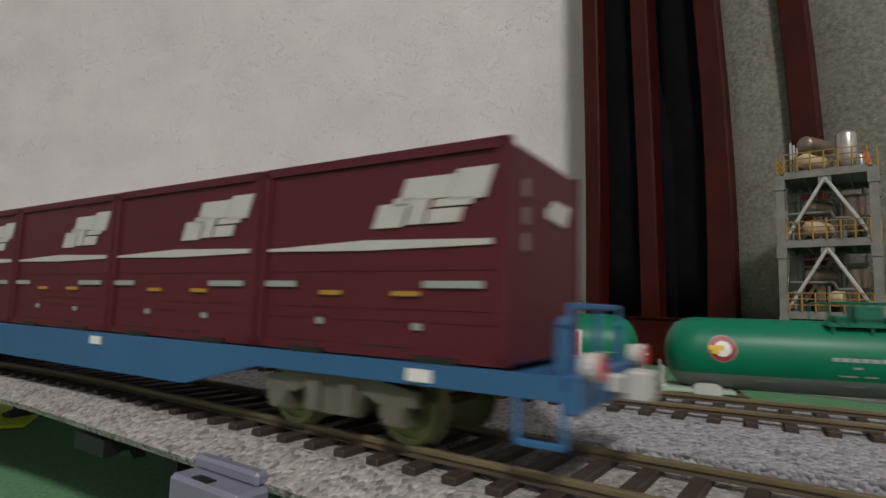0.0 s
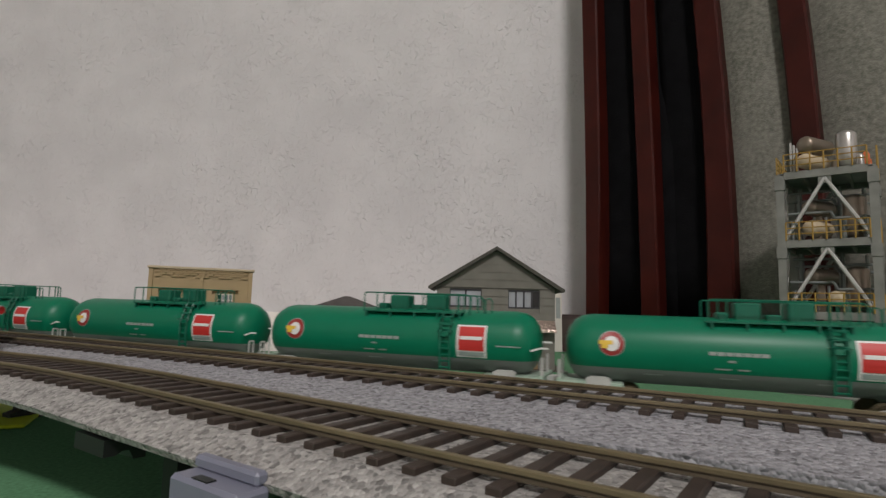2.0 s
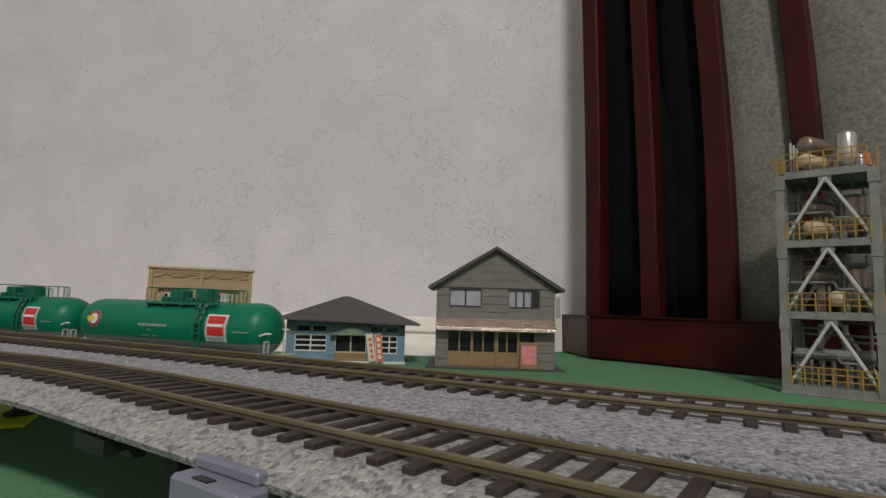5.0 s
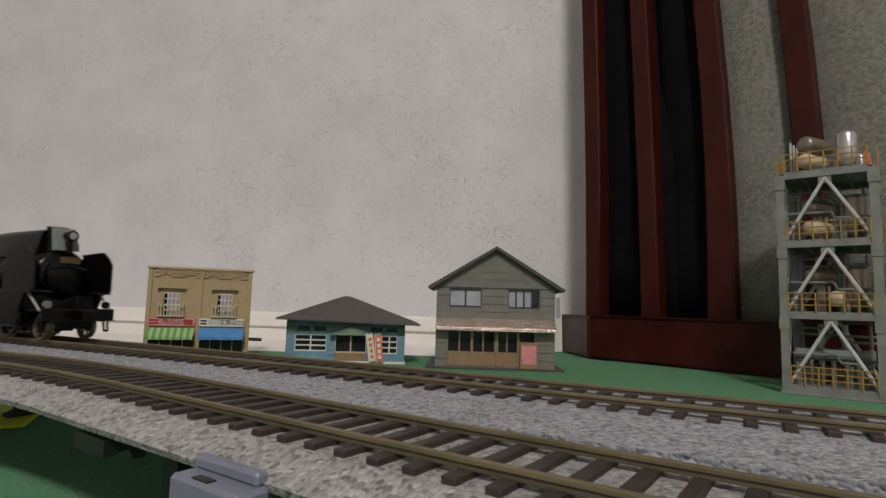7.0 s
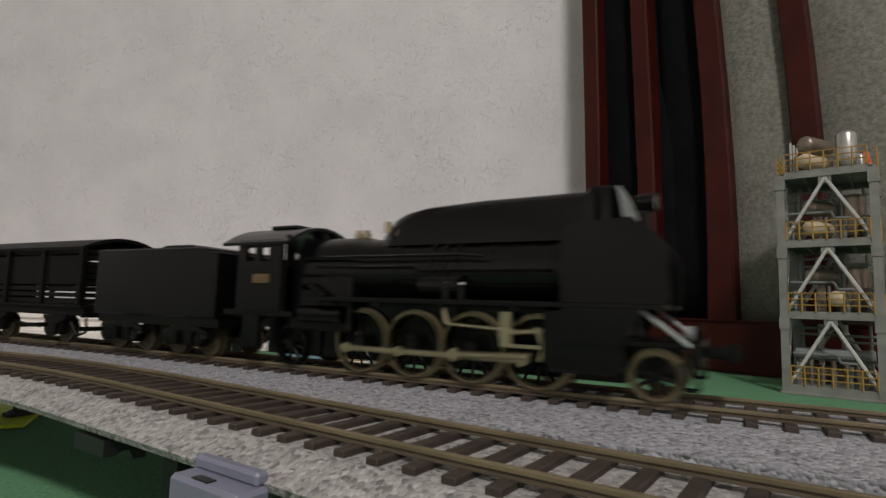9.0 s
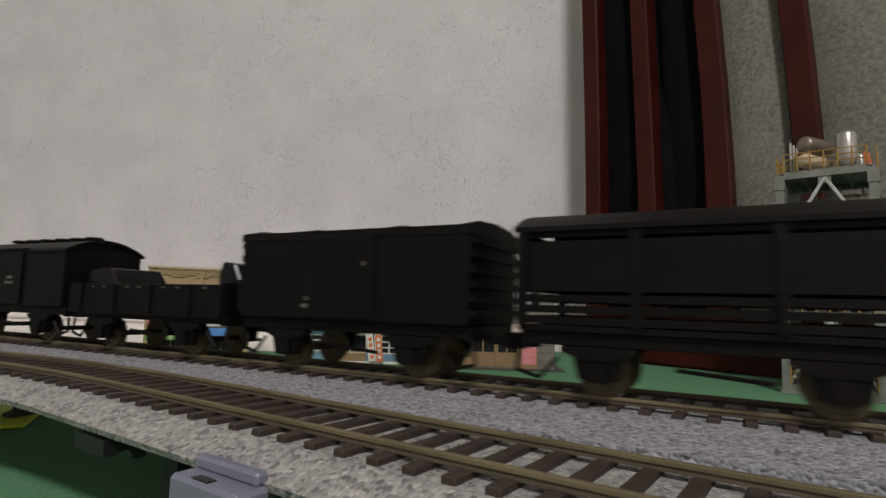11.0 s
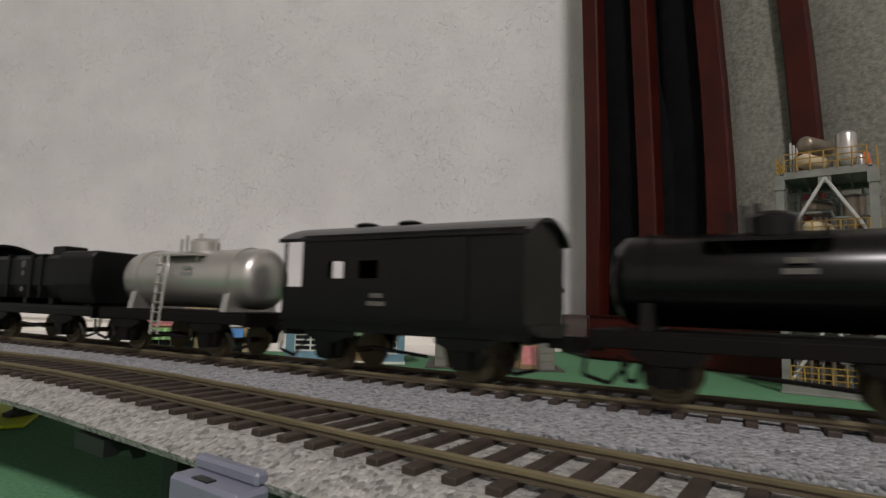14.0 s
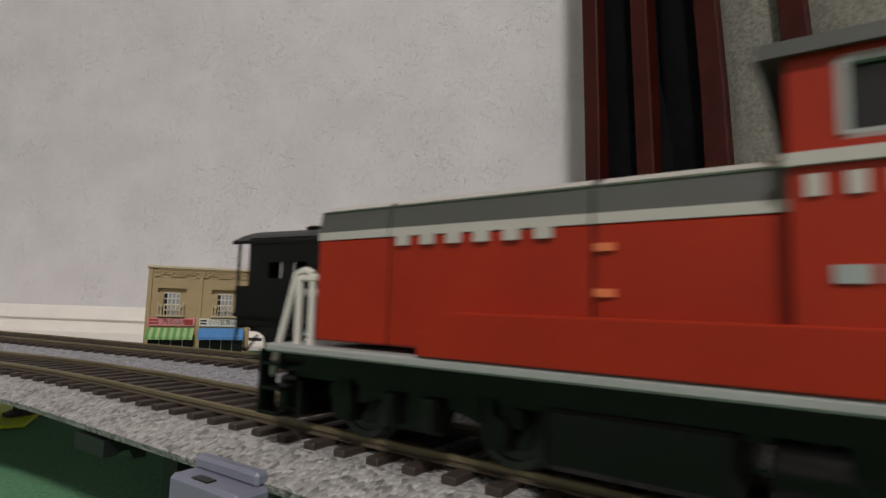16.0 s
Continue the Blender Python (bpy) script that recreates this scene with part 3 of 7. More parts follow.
def gable_house():
    t = thing("gable_house", "grey-olive weatherboard model house with a gable roof and foil awning", "model house")
    t.matrix_basis = Matrix.Translation((0.0500, 0.508, 0.0)) @ Matrix.Rotation(radians(-2), 4, "Z")
    W = 0.0545
    pbox("base", (-0.063, 0.063, -0.008, 0.068, 0.0, 0.0016), M_DARKROOF, t, 0.0004)
    holes = [(-0.0425, -0.013, 0.0565, 0.072), (0.0115, 0.0405, 0.0565, 0.072), (-0.0435, 0.036, 0.0025, 0.0345)]
    wall_with_holes("front_wall", -W, W, 0.0016, 0.0742, 0.0, 0.002, holes, M_GREYBOARD, t)
    bm = bmesh.new()
    boards(bm, -W, W, -0.0004, 0.0016, 0.0742, 0.0072, holes)
    zz = 0.0742
    while zz < 0.106:
        zt = min(zz + 0.0072, 0.1075)
        hw = W * (0.1095 - zz) / (0.1095 - 0.0742)
        hw2 = W * max(0.1095 - zt, 0) / (0.1095 - 0.0742)
        prism(bm, [(-hw, zz), (hw, zz), (hw2, zt), (-hw2, zt)], "y", -0.0012, 0.002)
        box(bm, -hw, hw, -0.0016, -0.0011, zz, zz + 0.0008)
        zz = zt
    part("weatherboard_cladding", bm, M_GREYBOARD, t)
    for x in (-W, W - 0.002):
        pbox("side_wall", (x, x + 0.002, 0.002, 0.06, 0.0016, 0.0742), M_GREYBOARD, t)
    bm = bmesh.new()
    prism(bm, [(-W, 0.0016), (W, 0.0016), (W, 0.0742), (0, 0.1085), (-W, 0.0742)], "y", 0.0585, 0.060)
    part("rear_wall", bm, M_GREYBOARD, t)
    for sgn in (-1, 1):
        bm = bmesh.new()
        prism(bm, [(0, 0.1125), (sgn * 0.0625, 0.0742), (sgn * 0.0625, 0.0722), (sgn * 0.0605, 0.0712), (0, 0.1090)], "y", -0.007, 0.066)
        bevelled(bm, 0.0003)
        part("roof_slope", bm, M_DARKROOF, t)
    sash(t, -0.0425, -0.013, 0.0565, 0.072, 0.0005, M_INK, M_PANE, 2, 1, 0.0016, "upper window in black frame", [M_PANE])
    sash(t, 0.0115, 0.0405, 0.0565, 0.072, 0.0005, M_INK, M_PANE, 4, 1, 0.0014, "upper window with three lit panes and one dark", [M_PANE, M_PANE, M_PANE, M_GLASS])
    bm = bmesh.new()
    prism(bm, [(-0.011, 0.0345), (0.0, 0.0435), (0.0, 0.0465), (-0.011, 0.0375)], "x", -0.0545, 0.0545)
    bevelled(bm, 0.0004)
    part("awning", bm, M_FOIL, t, "crinkled copper-pink foil awning")
    sash(t, -0.0435, 0.022, 0.0148, 0.0345, 0.0008, M_TAN, M_GLASS, 6, 1, 0.0014, "row of shopfront windows in brown wood")
    pbox("shopfront_panel", (-0.0435, 0.022, 0.0004, 0.0016, 0.0025, 0.0148), M_TAN, t, 0.0003)
    for x in (-0.021, 0.002, 0.0215):
        pbox("shopfront_post", (x - 0.0012, x + 0.0012, -0.0012, 0.0005, 0.0025, 0.0345), M_TAN, t, 0.0002)
    # Dark sheet behind the opening stands in for the doorway's shade.
    pbox("doorway_shade_sheet", (0.022, 0.036, 0.006, 0.008, 0.0025, 0.0345), M_INK, t)
    sg = pbox("notice_board", (0.0225, 0.0385, -0.006, -0.0045, 0.0018, 0.0255), M_TAN, t, 0.0003)
    pbox("poster", (0.024, 0.037, -0.0066, -0.006, 0.006, 0.0225), M_PINK, sg, 0.0, "pink printed poster")


def blue_house():
    t = thing("blue_house", "weathered blue model cottage with a brown hipped roof", "model house")
    t.matrix_basis = Matrix.Translation((-0.0880, 0.520, 0.0)) @ Matrix.Rotation(radians(6), 4, "Z")
    L, R = -0.0555, 0.0545
    pbox("base", (L - 0.001, R + 0.001, -0.002, 0.058, 0.0, 0.0025), M_SIGNW, t, 0.0004)
    holes = [(-0.0475, -0.0185, 0.0115, 0.0262), (0.0325, 0.0475, 0.0100, 0.0262), (-0.046, -0.034, 0.0295, 0.0345), (-0.031, -0.019, 0.0295, 0.0345), (0.022, 0.0335, 0.0295, 0.0345), (0.036, 0.0475, 0.0295, 0.0345), (-0.0105, 0.0185, 0.0025, 0.0272)]
    wall_with_holes("front_wall", L, R, 0.0025, 0.0395, 0.0, 0.002, holes, M_HOUSEBLUE, t)
    bm = bmesh.new()
    boards(bm, L, -0.0105, -0.0004, 0.0025, 0.0272, 0.0049, holes)
    part("lower_cladding", bm, M_HOUSEBLUE, t)
    bm = bmesh.new()
    boards(bm, 0.0185, R, -0.0004, 0.0025, 0.0272, 0.0049, holes)
    part("lower_cladding", bm, M_HOUSEBLUE, t)
    # Upper boards coloured darker to stand in for the eaves' shade.
    bm = bmesh.new()
    boards(bm, L, R, -0.0004, 0.0272, 0.0395, 0.0061, holes)
    part("upper_cladding", bm, M_TEAL, t, "teal upper wall with the eaves' shade put into its colour")
    for x in (L, R - 0.002):
        pbox("side_wall", (x, x + 0.002, 0.002, 0.056, 0.0025, 0.0395), M_HOUSEBLUE, t)
    pbox("rear_wall", (L, R, 0.054, 0.056, 0.0025, 0.0395), M_HOUSEBLUE, t)
    bm = bmesh.new()
    e = [(-0.0635, -0.013, 0.0415), (0.0680, -0.013, 0.0385), (0.0680, 0.063, 0.0385), (-0.0635, 0.063, 0.0415)]
    rdg = [(-0.006, 0.027, 0.0630), (0.0, 0.027, 0.0630)]
    ev = [bm.verts.new(p) for p in e]
    el = [bm.verts.new((p[0], p[1], p[2] - 0.0016)) for p in e]
    rv = [bm.verts.new(p) for p in rdg]
    bm.faces.new((ev[0], ev[1], rv[1], rv[0]))
    bm.faces.new((ev[1], ev[2], rv[1]))
    bm.faces.new((ev[2], ev[3], rv[0], rv[1]))
    bm.faces.new((ev[3], ev[0], rv[0]))
    for i in range(4):
        bm.faces.new((ev[i], el[i], el[(i + 1) % 4], ev[(i + 1) % 4]))
    bm.faces.new(el)
    part("hipped_roof", bm, M_ROOF, t, "brown-grey hipped roof")
    sash(t, -0.0475, -0.0185, 0.0115, 0.0262, 0.0005, M_WFRAME, M_GLASS, 2, 3, 0.0013, "white sash window")
    sash(t, 0.0325, 0.0475, 0.0100, 0.0262, 0.0005, M_WFRAME, M_GLASS, 2, 3, 0.0013, "white sash window")
    for a, b in ((-0.046, -0.034), (-0.031, -0.019), (0.022, 0.0335), (0.036, 0.0475)):
        sash(t, a, b, 0.0295, 0.0345, 0.0006, M_TEAL, M_GLASS, 1, 1, 0.0006, "small dark transom window")
    d = sash(t, -0.0105, 0.0185, 0.0105, 0.0272, 0.0004, M_BEIGETRIM, M_GLASS, 2, 1, 0.0014, "glazed double door in cream frame")
    d.name = "double_door"
    pbox("door_panel", (-0.0105, 0.0185, 0.0001, 0.0012, 0.0025, 0.0105), M_TAN, t, 0.0002)
    bm = bmesh.new()
    prism(bm, [(-0.0155, 0.0262), (0.0255, 0.0262), (0.0255, 0.0275), (0.005, 0.0345), (-0.0155, 0.0275)], "y", -0.007, 0.0)
    part("porch_gable", bm, M_TEAL, t)
    bm = bmesh.new()
    prism(bm, [(-0.0105, 0.0268), (0.0205, 0.0268), (0.005, 0.0325)], "y", -0.0078, -0.007)
    part("porch_panel", bm, M_PORCH, t, "dull green porch gable panel")
    for i, (x, lean, mt) in enumerate(((0.0225, 9, M_SIGNW), (0.0290, 6, M_BANNER))):
        b = thing("banner", ("white" if i == 0 else "orange") + " shop banner on a thin pole before the cottage", "banner", "shop banners")
        b.matrix_basis = t.matrix_basis @ Matrix.Translation((x, -0.012 - 0.002 * i, 0.0)) @ Matrix.Rotation(radians(-lean), 4, "Y")
        bm = bmesh.new()
        rod(bm, (0, 0, 0), (0, 0, 0.029), 0.0004)
        rod(bm, (0, 0, 0.0285), (0.0062, 0, 0.0285), 0.0003)
        part("pole", bm, M_SIGNW, b)
        pbox("cloth", (0.0004, 0.0062, -0.0003, 0.0003, 0.0035, 0.028), mt, b)
        for k in range(4):
            pbox("print_bar", (0.0018, 0.0048, -0.0006, -0.0003, 0.006 + 0.0053 * k, 0.0092 + 0.0053 * k), M_SIGNW if i else M_BANNER, b)


def text_part(word, size, mat, parent, m, name="lettering"):
    cu = bpy.data.curves.new("letters", "FONT")
    cu.body, cu.size, cu.align_x, cu.align_y, cu.extrude = word, size, "CENTER", "CENTER", 0.00008
    tmp = new("letters_tmp", cu)
    me = bpy.data.meshes.new_from_object(tmp.evaluated_get(bpy.context.evaluated_depsgraph_get()))
    bpy.data.objects.remove(tmp)
    bpy.data.curves.remove(cu)
    me.materials.clear()
    me.materials.append(mat)
    o = new(name, me)
    o.matrix_basis = m
    o.parent = parent
    return o


def shop_block():
    t = thing("shop_block", "tan two-storey model shop building with green and blue awnings", "model shop")
    t.matrix_basis = Matrix.Translation((-0.2330, 0.532, 0.0)) @ Matrix.Rotation(radians(20), 4, "Z") @ Matrix.Diagonal((0.945, 1, 1, 1))
    W = 0.0490
    holes = [(-0.0340, -0.0190, 0.0395, 0.0610), (0.0160, 0.0305, 0.0395, 0.0610), (-0.0395, -0.0135, 0.0610, 0.0655), (0.0105, 0.0360, 0.0610, 0.0655), (-0.046, -0.0035, 0.0, 0.0225), (0.001, 0.0435, 0.0, 0.0225)]
    wall_with_holes("front_wall", -W, W, 0.0, 0.0840, 0.0, 0.004, holes, M_OCHRE, t)
    for x in (-W, W - 0.002):
        pbox("side_wall", (x, x + 0.002, 0.004, 0.06, 0.0, 0.084), M_OCHRE, t)
    pbox("rear_wall", (-W + 0.002, W - 0.002, 0.058, 0.06, 0.0, 0.084), M_OCHRE, t)
    pbox("flat_roof", (-W + 0.002, W - 0.002, 0.004, 0.058, 0.078, 0.080), M_ROOF, t)
    pbox("cornice", (-W - 0.0015, W + 0.0015, -0.0025, 0.006, 0.0840, 0.0865), M_BEIGETRIM, t, 0.0005)
    for x in (-W, -0.0025, W - 0.004):
        pbox("pilaster", (x, x + 0.004, -0.0012, 0.0, 0.0, 0.084), M_OCHRE, t, 0.0002)
    # corbelled brick band under the cornice
    bm = bmesh.new()
    box(bm, 0, 0.0058, -0.0016, 0.0, 0, 0.0016)
    b0 = part("brick", bm, M_OCHRE, t)
    b0.matrix_basis = Matrix.Translation((-0.0435, 0, 0.0765))
    for r in range(4):
        for k in range(12):
            x = -0.0435 + k * 0.0074 + (0.0037 if r % 2 else 0)
            if (r, k) == (0, 0) or x > 0.038 or (r == 0 and k % 3 == 1):
                continue
            share(b0, "brick", Matrix.Translation((x, 0, 0.0765 - 0.0 + r * 0.0021 - 0.0042 * (k % 2 == 5))), t)
    for a, b in ((-0.0395, -0.0135), (0.0105, 0.0360)):
        # Back of the wide slot, shaped to give the lintel's dark band of shade.
        pbox("shade_slot_back", (a - 0.001, b + 0.001, 0.0042, 0.0052, 0.0600, 0.0668), M_OCHRE, t)
        sash(t, a + 0.0055, b - 0.0055, 0.0395, 0.0610, 0.0032, M_SIGNW, M_GLASS, 4, 4, 0.0009, "small-paned white window", [M_GLASS, M_PANE, M_PANE, M_PANE])
        rail = pbox("balcony_rail", (a + 0.001, b - 0.001, -0.0042, -0.0035, 0.0490, 0.0500), M_BEIGETRIM, t, 0.0, "beige balcony railing")
        pbox("balcony_slab", (a + 0.0005, b - 0.0005, -0.0045, 0.0, 0.0388, 0.0402), M_BEIGETRIM, t)
        n = 9
        for k in range(n):
            x = a + 0.0016 + (b - a - 0.0032) * k / (n - 1)
            pbox("baluster", (x - 0.0004, x + 0.0004, -0.0042, -0.0035, 0.0402, 0.0530 if k % 4 == 0 else 0.0490), M_BEIGETRIM, rail)
    s1 = pbox("signboard", (-0.0465, -0.0035, -0.0022, -0.0005, 0.0300, 0.0375), M_PINK, t, 0.0003, "pink butcher's signboard")
    text_part("\u8089\u306e\u5c71\u672c", 0.0058, M_INK, s1, Matrix.Translation((-0.0215, -0.0024, 0.0337)) @ Matrix.Rotation(radians(90), 4, "X"))
    pbox("painted_block", (-0.0130, -0.0055, -0.0026, -0.0022, 0.0312, 0.0362), M_DRED, s1)
    for k in range(2):
        pbox("print_bar", (-0.0450, -0.0365, -0.0024, -0.0021, 0.0318 + 0.0028 * k, 0.0334 + 0.0028 * k), M_DRED, s1)
    s2 = pbox("signboard", (0.0005, 0.0435, -0.0022, -0.0005, 0.0300, 0.0375), M_SIGNW, t, 0.0003, "white tofu shop signboard")
    text_part("\u5c0f\u5ddd\u8c46\u8150\u5e97", 0.0054, M_INK, s2, Matrix.Translation((0.0225, -0.0024, 0.0337)) @ Matrix.Rotation(radians(90), 4, "X"))
    for k in range(2):
        pbox("print_bar", (0.0015, 0.0075, -0.0024, -0.0021, 0.0318 + 0.0028 * k, 0.0334 + 0.0028 * k), M_INK, s2)
    bm = bmesh.new()
    for p, q in (((0.0365, 0.0352), (0.0395, 0.0362)), ((0.0395, 0.0362), (0.0425, 0.0352)), ((0.0365, 0.0352), (0.0395, 0.0342)), ((0.0395, 0.0342), (0.0425, 0.0352)), ((0.0365, 0.0352), (0.0365, 0.0325)), ((0.0425, 0.0352), (0.0425, 0.0325)), ((0.0395, 0.0342), (0.0395, 0.0315)), ((0.0365, 0.0325), (0.0395, 0.0315)), ((0.0425, 0.0325), (0.0395, 0.0315))):
        rod(bm, (p[0], -0.0024, p[1]), (q[0], -0.0024, q[1]), 0.0002, 4)
    part("cube_mark", bm, M_INK, s2)
    for a, b, m1, m2, n, nm in ((-0.0465, -0.004, M_AWNG, M_AWNGL, 14, "green striped awning"), (0.0005, 0.0435, M_AWNB, M_AWNB, 1, "blue cloth awning")):
        aw = None
        for k in range(n):
            x0, x1 = a + (b - a) * k / n, a + (b - a) * (k + 1) / n
            bm = bmesh.new()
            prism(bm, [(0.0, 0.0282), (-0.011, 0.0205), (-0.011, 0.0178), (-0.0104, 0.0178), (-0.0104, 0.0200), (0.0, 0.0272)], "x", x0, x1)
            o = part("awning" if k == 0 else "awning_strip", bm, m1 if k % 2 == 0 else m2, t if k == 0 else aw, nm if k == 0 else "")
            aw = aw or o
    for a, b in ((-0.046, -0.0035), (0.001, 0.0435)):
        sash(t, a, b, 0.0, 0.0225, 0.003, M_BEIGETRIM, M_GLASS, 4, 1, 0.0008, "dark glazed shopfront")
    bm = bmesh.new()
    prism(bm, [(0.0, 0.0), (0.010, -0.004), (0.013, -0.010), (0.003, -0.008)], "z", 0.016, 0.019)
    o = part("side_canopy", bm, M_INK, t, "small black side canopy")
    o.location = (W, 0.01, 0.0)


# ---- plant tower ----
def plant_tower():
    t = thing("plant_tower", "grey steel model chemical plant tower with yellow railings and vessels", "model tower")
    u = Vector((0.040, -0.033, 0)).normalized()
    t.matrix_basis = Matrix.Translation((0.2560, 0.410, 0)) @ Matrix.Rotation(math.atan2(u.y, u.x), 4, "Z")
    L, D = 0.056, 0.062
    zs = [0.0015, 0.0545, 0.107, 0.1590]
    pbox("foot_slab", (-0.004, L + 0.004, -0.004, D + 0.004, 0.0, 0.0015), M_TOWER, t, 0.0003)
    for x in (0.0, L):
        for y in (0.0, D):
            bm = bmesh.new()
            box(bm, x - 0.0026, x + 0.0026, y - 0.0026, y + 0.0026, 0.0015, 0.162)
            for z in zs[1:]:
                box(bm, x - 0.0033, x + 0.0033, y - 0.0033, y + 0.0033, z - 0.008, z + 0.001)
            part("column", bm, M_TOWER, t)
    for k, z in enumerate(zs):
        bm = bmesh.new()
        for y in (0.0, D):
            box(bm, 0.0026, L - 0.0026, y - 0.0018, y + 0.0018, z, z + 0.0055)
        for x in (0.0, L):
            box(bm, x - 0.0018, x + 0.0018, 0.0026, D - 0.0026, z, z + 0.0055)
        part("floor_beam_ring", bm, M_TOWER, t)
        pbox("deck", (0.0, L, 0.0, D, z + 0.0045, z + 0.0052), M_TANKGREY, t)
    for z0, z1 in zip(zs[:-1], zs[1:]):
        for (p, q, r) in (((0.002, -0.0002), (L / 2, -0.0002), (L - 0.002, -0.0002)),):
            for a, b in ((p, q), (r, q)):
                bm = bmesh.new()
                rod(bm, (a[0], a[1], z0 + 0.006), (b[0], b[1], z1 - 0.001), 0.0013, 6)
                part("brace", bm, M_LGREY, t)
        bm = bmesh.new()
        rod(bm, (0, 0.002, z0 + 0.006), (0, D / 2, z1 - 0.001), 0.0014, 6)
        part("brace", bm, M_LGREY, t)
        bm = bmesh.new()
        rod(bm, (L, 0.002, z0 + 0.006), (L, D / 2, z1 - 0.001), 0.0014, 6)
        part("brace", bm, M_LGREY, t)
        bm = bmesh.new()
        box(bm, L / 2 - 0.004, L / 2 + 0.004, -0.001, 0.001, z1 - 0.005, z1 + 0.001)
        part("gusset", bm, M_TOWER, t)
    def railing(p, q, z, h=0.0135, n=7):
        p, q = Vector((*p, z)), Vector((*q, z))
        bm = bmesh.new()
        for f in (0.36, 0.68, 1.0):
            rod(bm, p + Vector((0, 0, h * f)), q + Vector((0, 0, h * f)), 0.00045, 5)
        r = part("railing", bm, M_YRAIL, t, "yellow guard railing")
        for i in range(n):
            a = p.lerp(q, i / (n - 1))
            bm = bmesh.new()
            rod(bm, a, a + Vector((0, 0, h)), 0.0006, 5)
            part("stanchion", bm, M_YRAIL, r)
    for z in zs:
        railing((0.003, -0.0024), (L - 0.003, -0.0024), z + 0.0052)
        railing((L + 0.0024, 0.003), (L + 0.0024, D - 0.003), z + 0.0052)
        if z > 0.15:
            railing((-0.0024, 0.003), (-0.0024, D - 0.003), z + 0.0052)
    def vessel(p, q, r, mat=M_PIPE):
        p, q = Vector(p), Vector(q)
        d = q - p
        ln = d.length
        bm = bmesh.new()
        lathe(bm, [(0, 0), (r * 0.06, r * 0.55), (r * 0.25, r * 0.88), (r * 0.5, r), (ln - r * 0.5, r), (ln - r * 0.25, r * 0.88), (ln - r * 0.06, r * 0.55), (ln, 0)], 20, Matrix.Translation(p) @ d.to_track_quat("X", "Z").to_matrix().to_4x4())
        part("vessel", bm, mat, t, smooth=True)
    def vsupport(x, y, z0, z1):
        pbox("vessel_stand", (x - 0.0022, x + 0.0022, y - 0.002, y + 0.002, z0, z1), M_PIPE, t)
    for z in zs[1:]:
        for x in (0.014, 0.028, 0.042):
            pbox("deck_joist", (x - 0.0009, x + 0.0009, 0.0018, D - 0.0018, z + 0.0006, z + 0.0045), M_TOWER, t)
    for z0, z1 in zip(zs[:-1], zs[1:]):
        for x in (0.002, L - 0.002):
            bm = bmesh.new()
            rod(bm, (x, D, z0 + 0.006), (L / 2, D, z1 - 0.001), 0.0015, 6)
            part("brace", bm, M_LGREY, t)
        f = z0 + 0.0052
        for x, y, h, rr in ((0.006, 0.047, 0.044, 0.0012), (0.018, 0.045, 0.044, 0.0018), (0.033, 0.050, 0.044, 0.0022), (0.049, 0.044, 0.044, 0.0012), (0.026, 0.024, 0.020, 0.0010), (0.038, 0.009, 0.015, 0.0014), (0.006, 0.009, 0.016, 0.0009), (0.050, 0.010, 0.018, 0.0011)):
            bm = bmesh.new()
            rod(bm, (x, y, f), (x, y, f + h), rr, 8)
            rod(bm, (x, y, f + h * 0.55), (x, y, f + h * 0.55 + 0.0012), rr * 1.6, 8)
            part("riser_pipe", bm, M_LGREY if rr > 0.0015 else M_TANKGREY, t)
        for y, z in ((0.040, 0.036), (0.030, 0.041), (0.012, 0.022)):
            bm = bmesh.new()
            path_rod(bm, [(0.003, y, f + z), (0.030, y, f + z), (0.032, y, f + z - 0.005), (L - 0.003, y, f + z - 0.005)], 0.0010, 6)
            part("cross_pipe", bm, M_TANKGREY, t)
    for x, y, h, mt in ((0.049, 0.006, 0.010, M_SILVER), (0.052, 0.018, 0.014, M_BANNER), (0.052, 0.028, 0.009, M_LGREY), (0.052, 0.040, 0.012, M_PIPE), (0.034, 0.008, 0.008, M_PIPE)):
        bm = bmesh.new()
        lathe(bm, [(0, 0), (0, 0.0024), (h * 0.8, 0.0024), (h * 0.92, 0.0016), (h, 0.0006), (h, 0)], 12, Matrix.Translation((x, y, zs[3] + 0.0052)) @ Matrix.Rotation(radians(-90), 4, "Y"))
        part("valve_drum", bm, mt, t, smooth=True)
    for k, z in enumerate(zs):
        f = z + 0.0052
        if k == 3:
            vessel((0.014, 0.012, f + 0.024), (0.028, 0.040, f + 0.024), 0.0066)
            vsupport(0.017, 0.018, f, f + 0.020)
            vsupport(0.025, 0.034, f, f + 0.020)
            vessel((0.014, 0.005, f + 0.0095), (0.026, 0.030, f + 0.0095), 0.0058, M_BEIGETRIM)
            vsupport(0.020, 0.0175, f, f + 0.005)
            vessel((0.041, 0.014, f + 0.001), (0.041, 0.014, f + 0.030), 0.0066, M_SILVER)
            vsupport(0.041, 0.014, f, f + 0.004)
            for dx in (0.0, 0.0022, 0.0044):
                bm = bmesh.new()
                rod(bm, (0.004 + dx, 0.03, f), (0.004 + dx, 0.03, f + 0.031 - dx), 0.0009, 6)
                part("pipe", bm, M_LGREY, t)
            bm = bmesh.new()
            path_rod(bm, [(0.046, 0.025, f), (0.046, 0.025, f + 0.012), (0.054, 0.04, f + 0.012), (0.054, 0.04, f)], 0.0012)
            part("pipe", bm, M_BANNER, t, "orange pipe")
        elif k in (1, 2):
            vessel((0.015, 0.014, f + 0.027), (0.028, 0.040, f + 0.027), 0.0062)
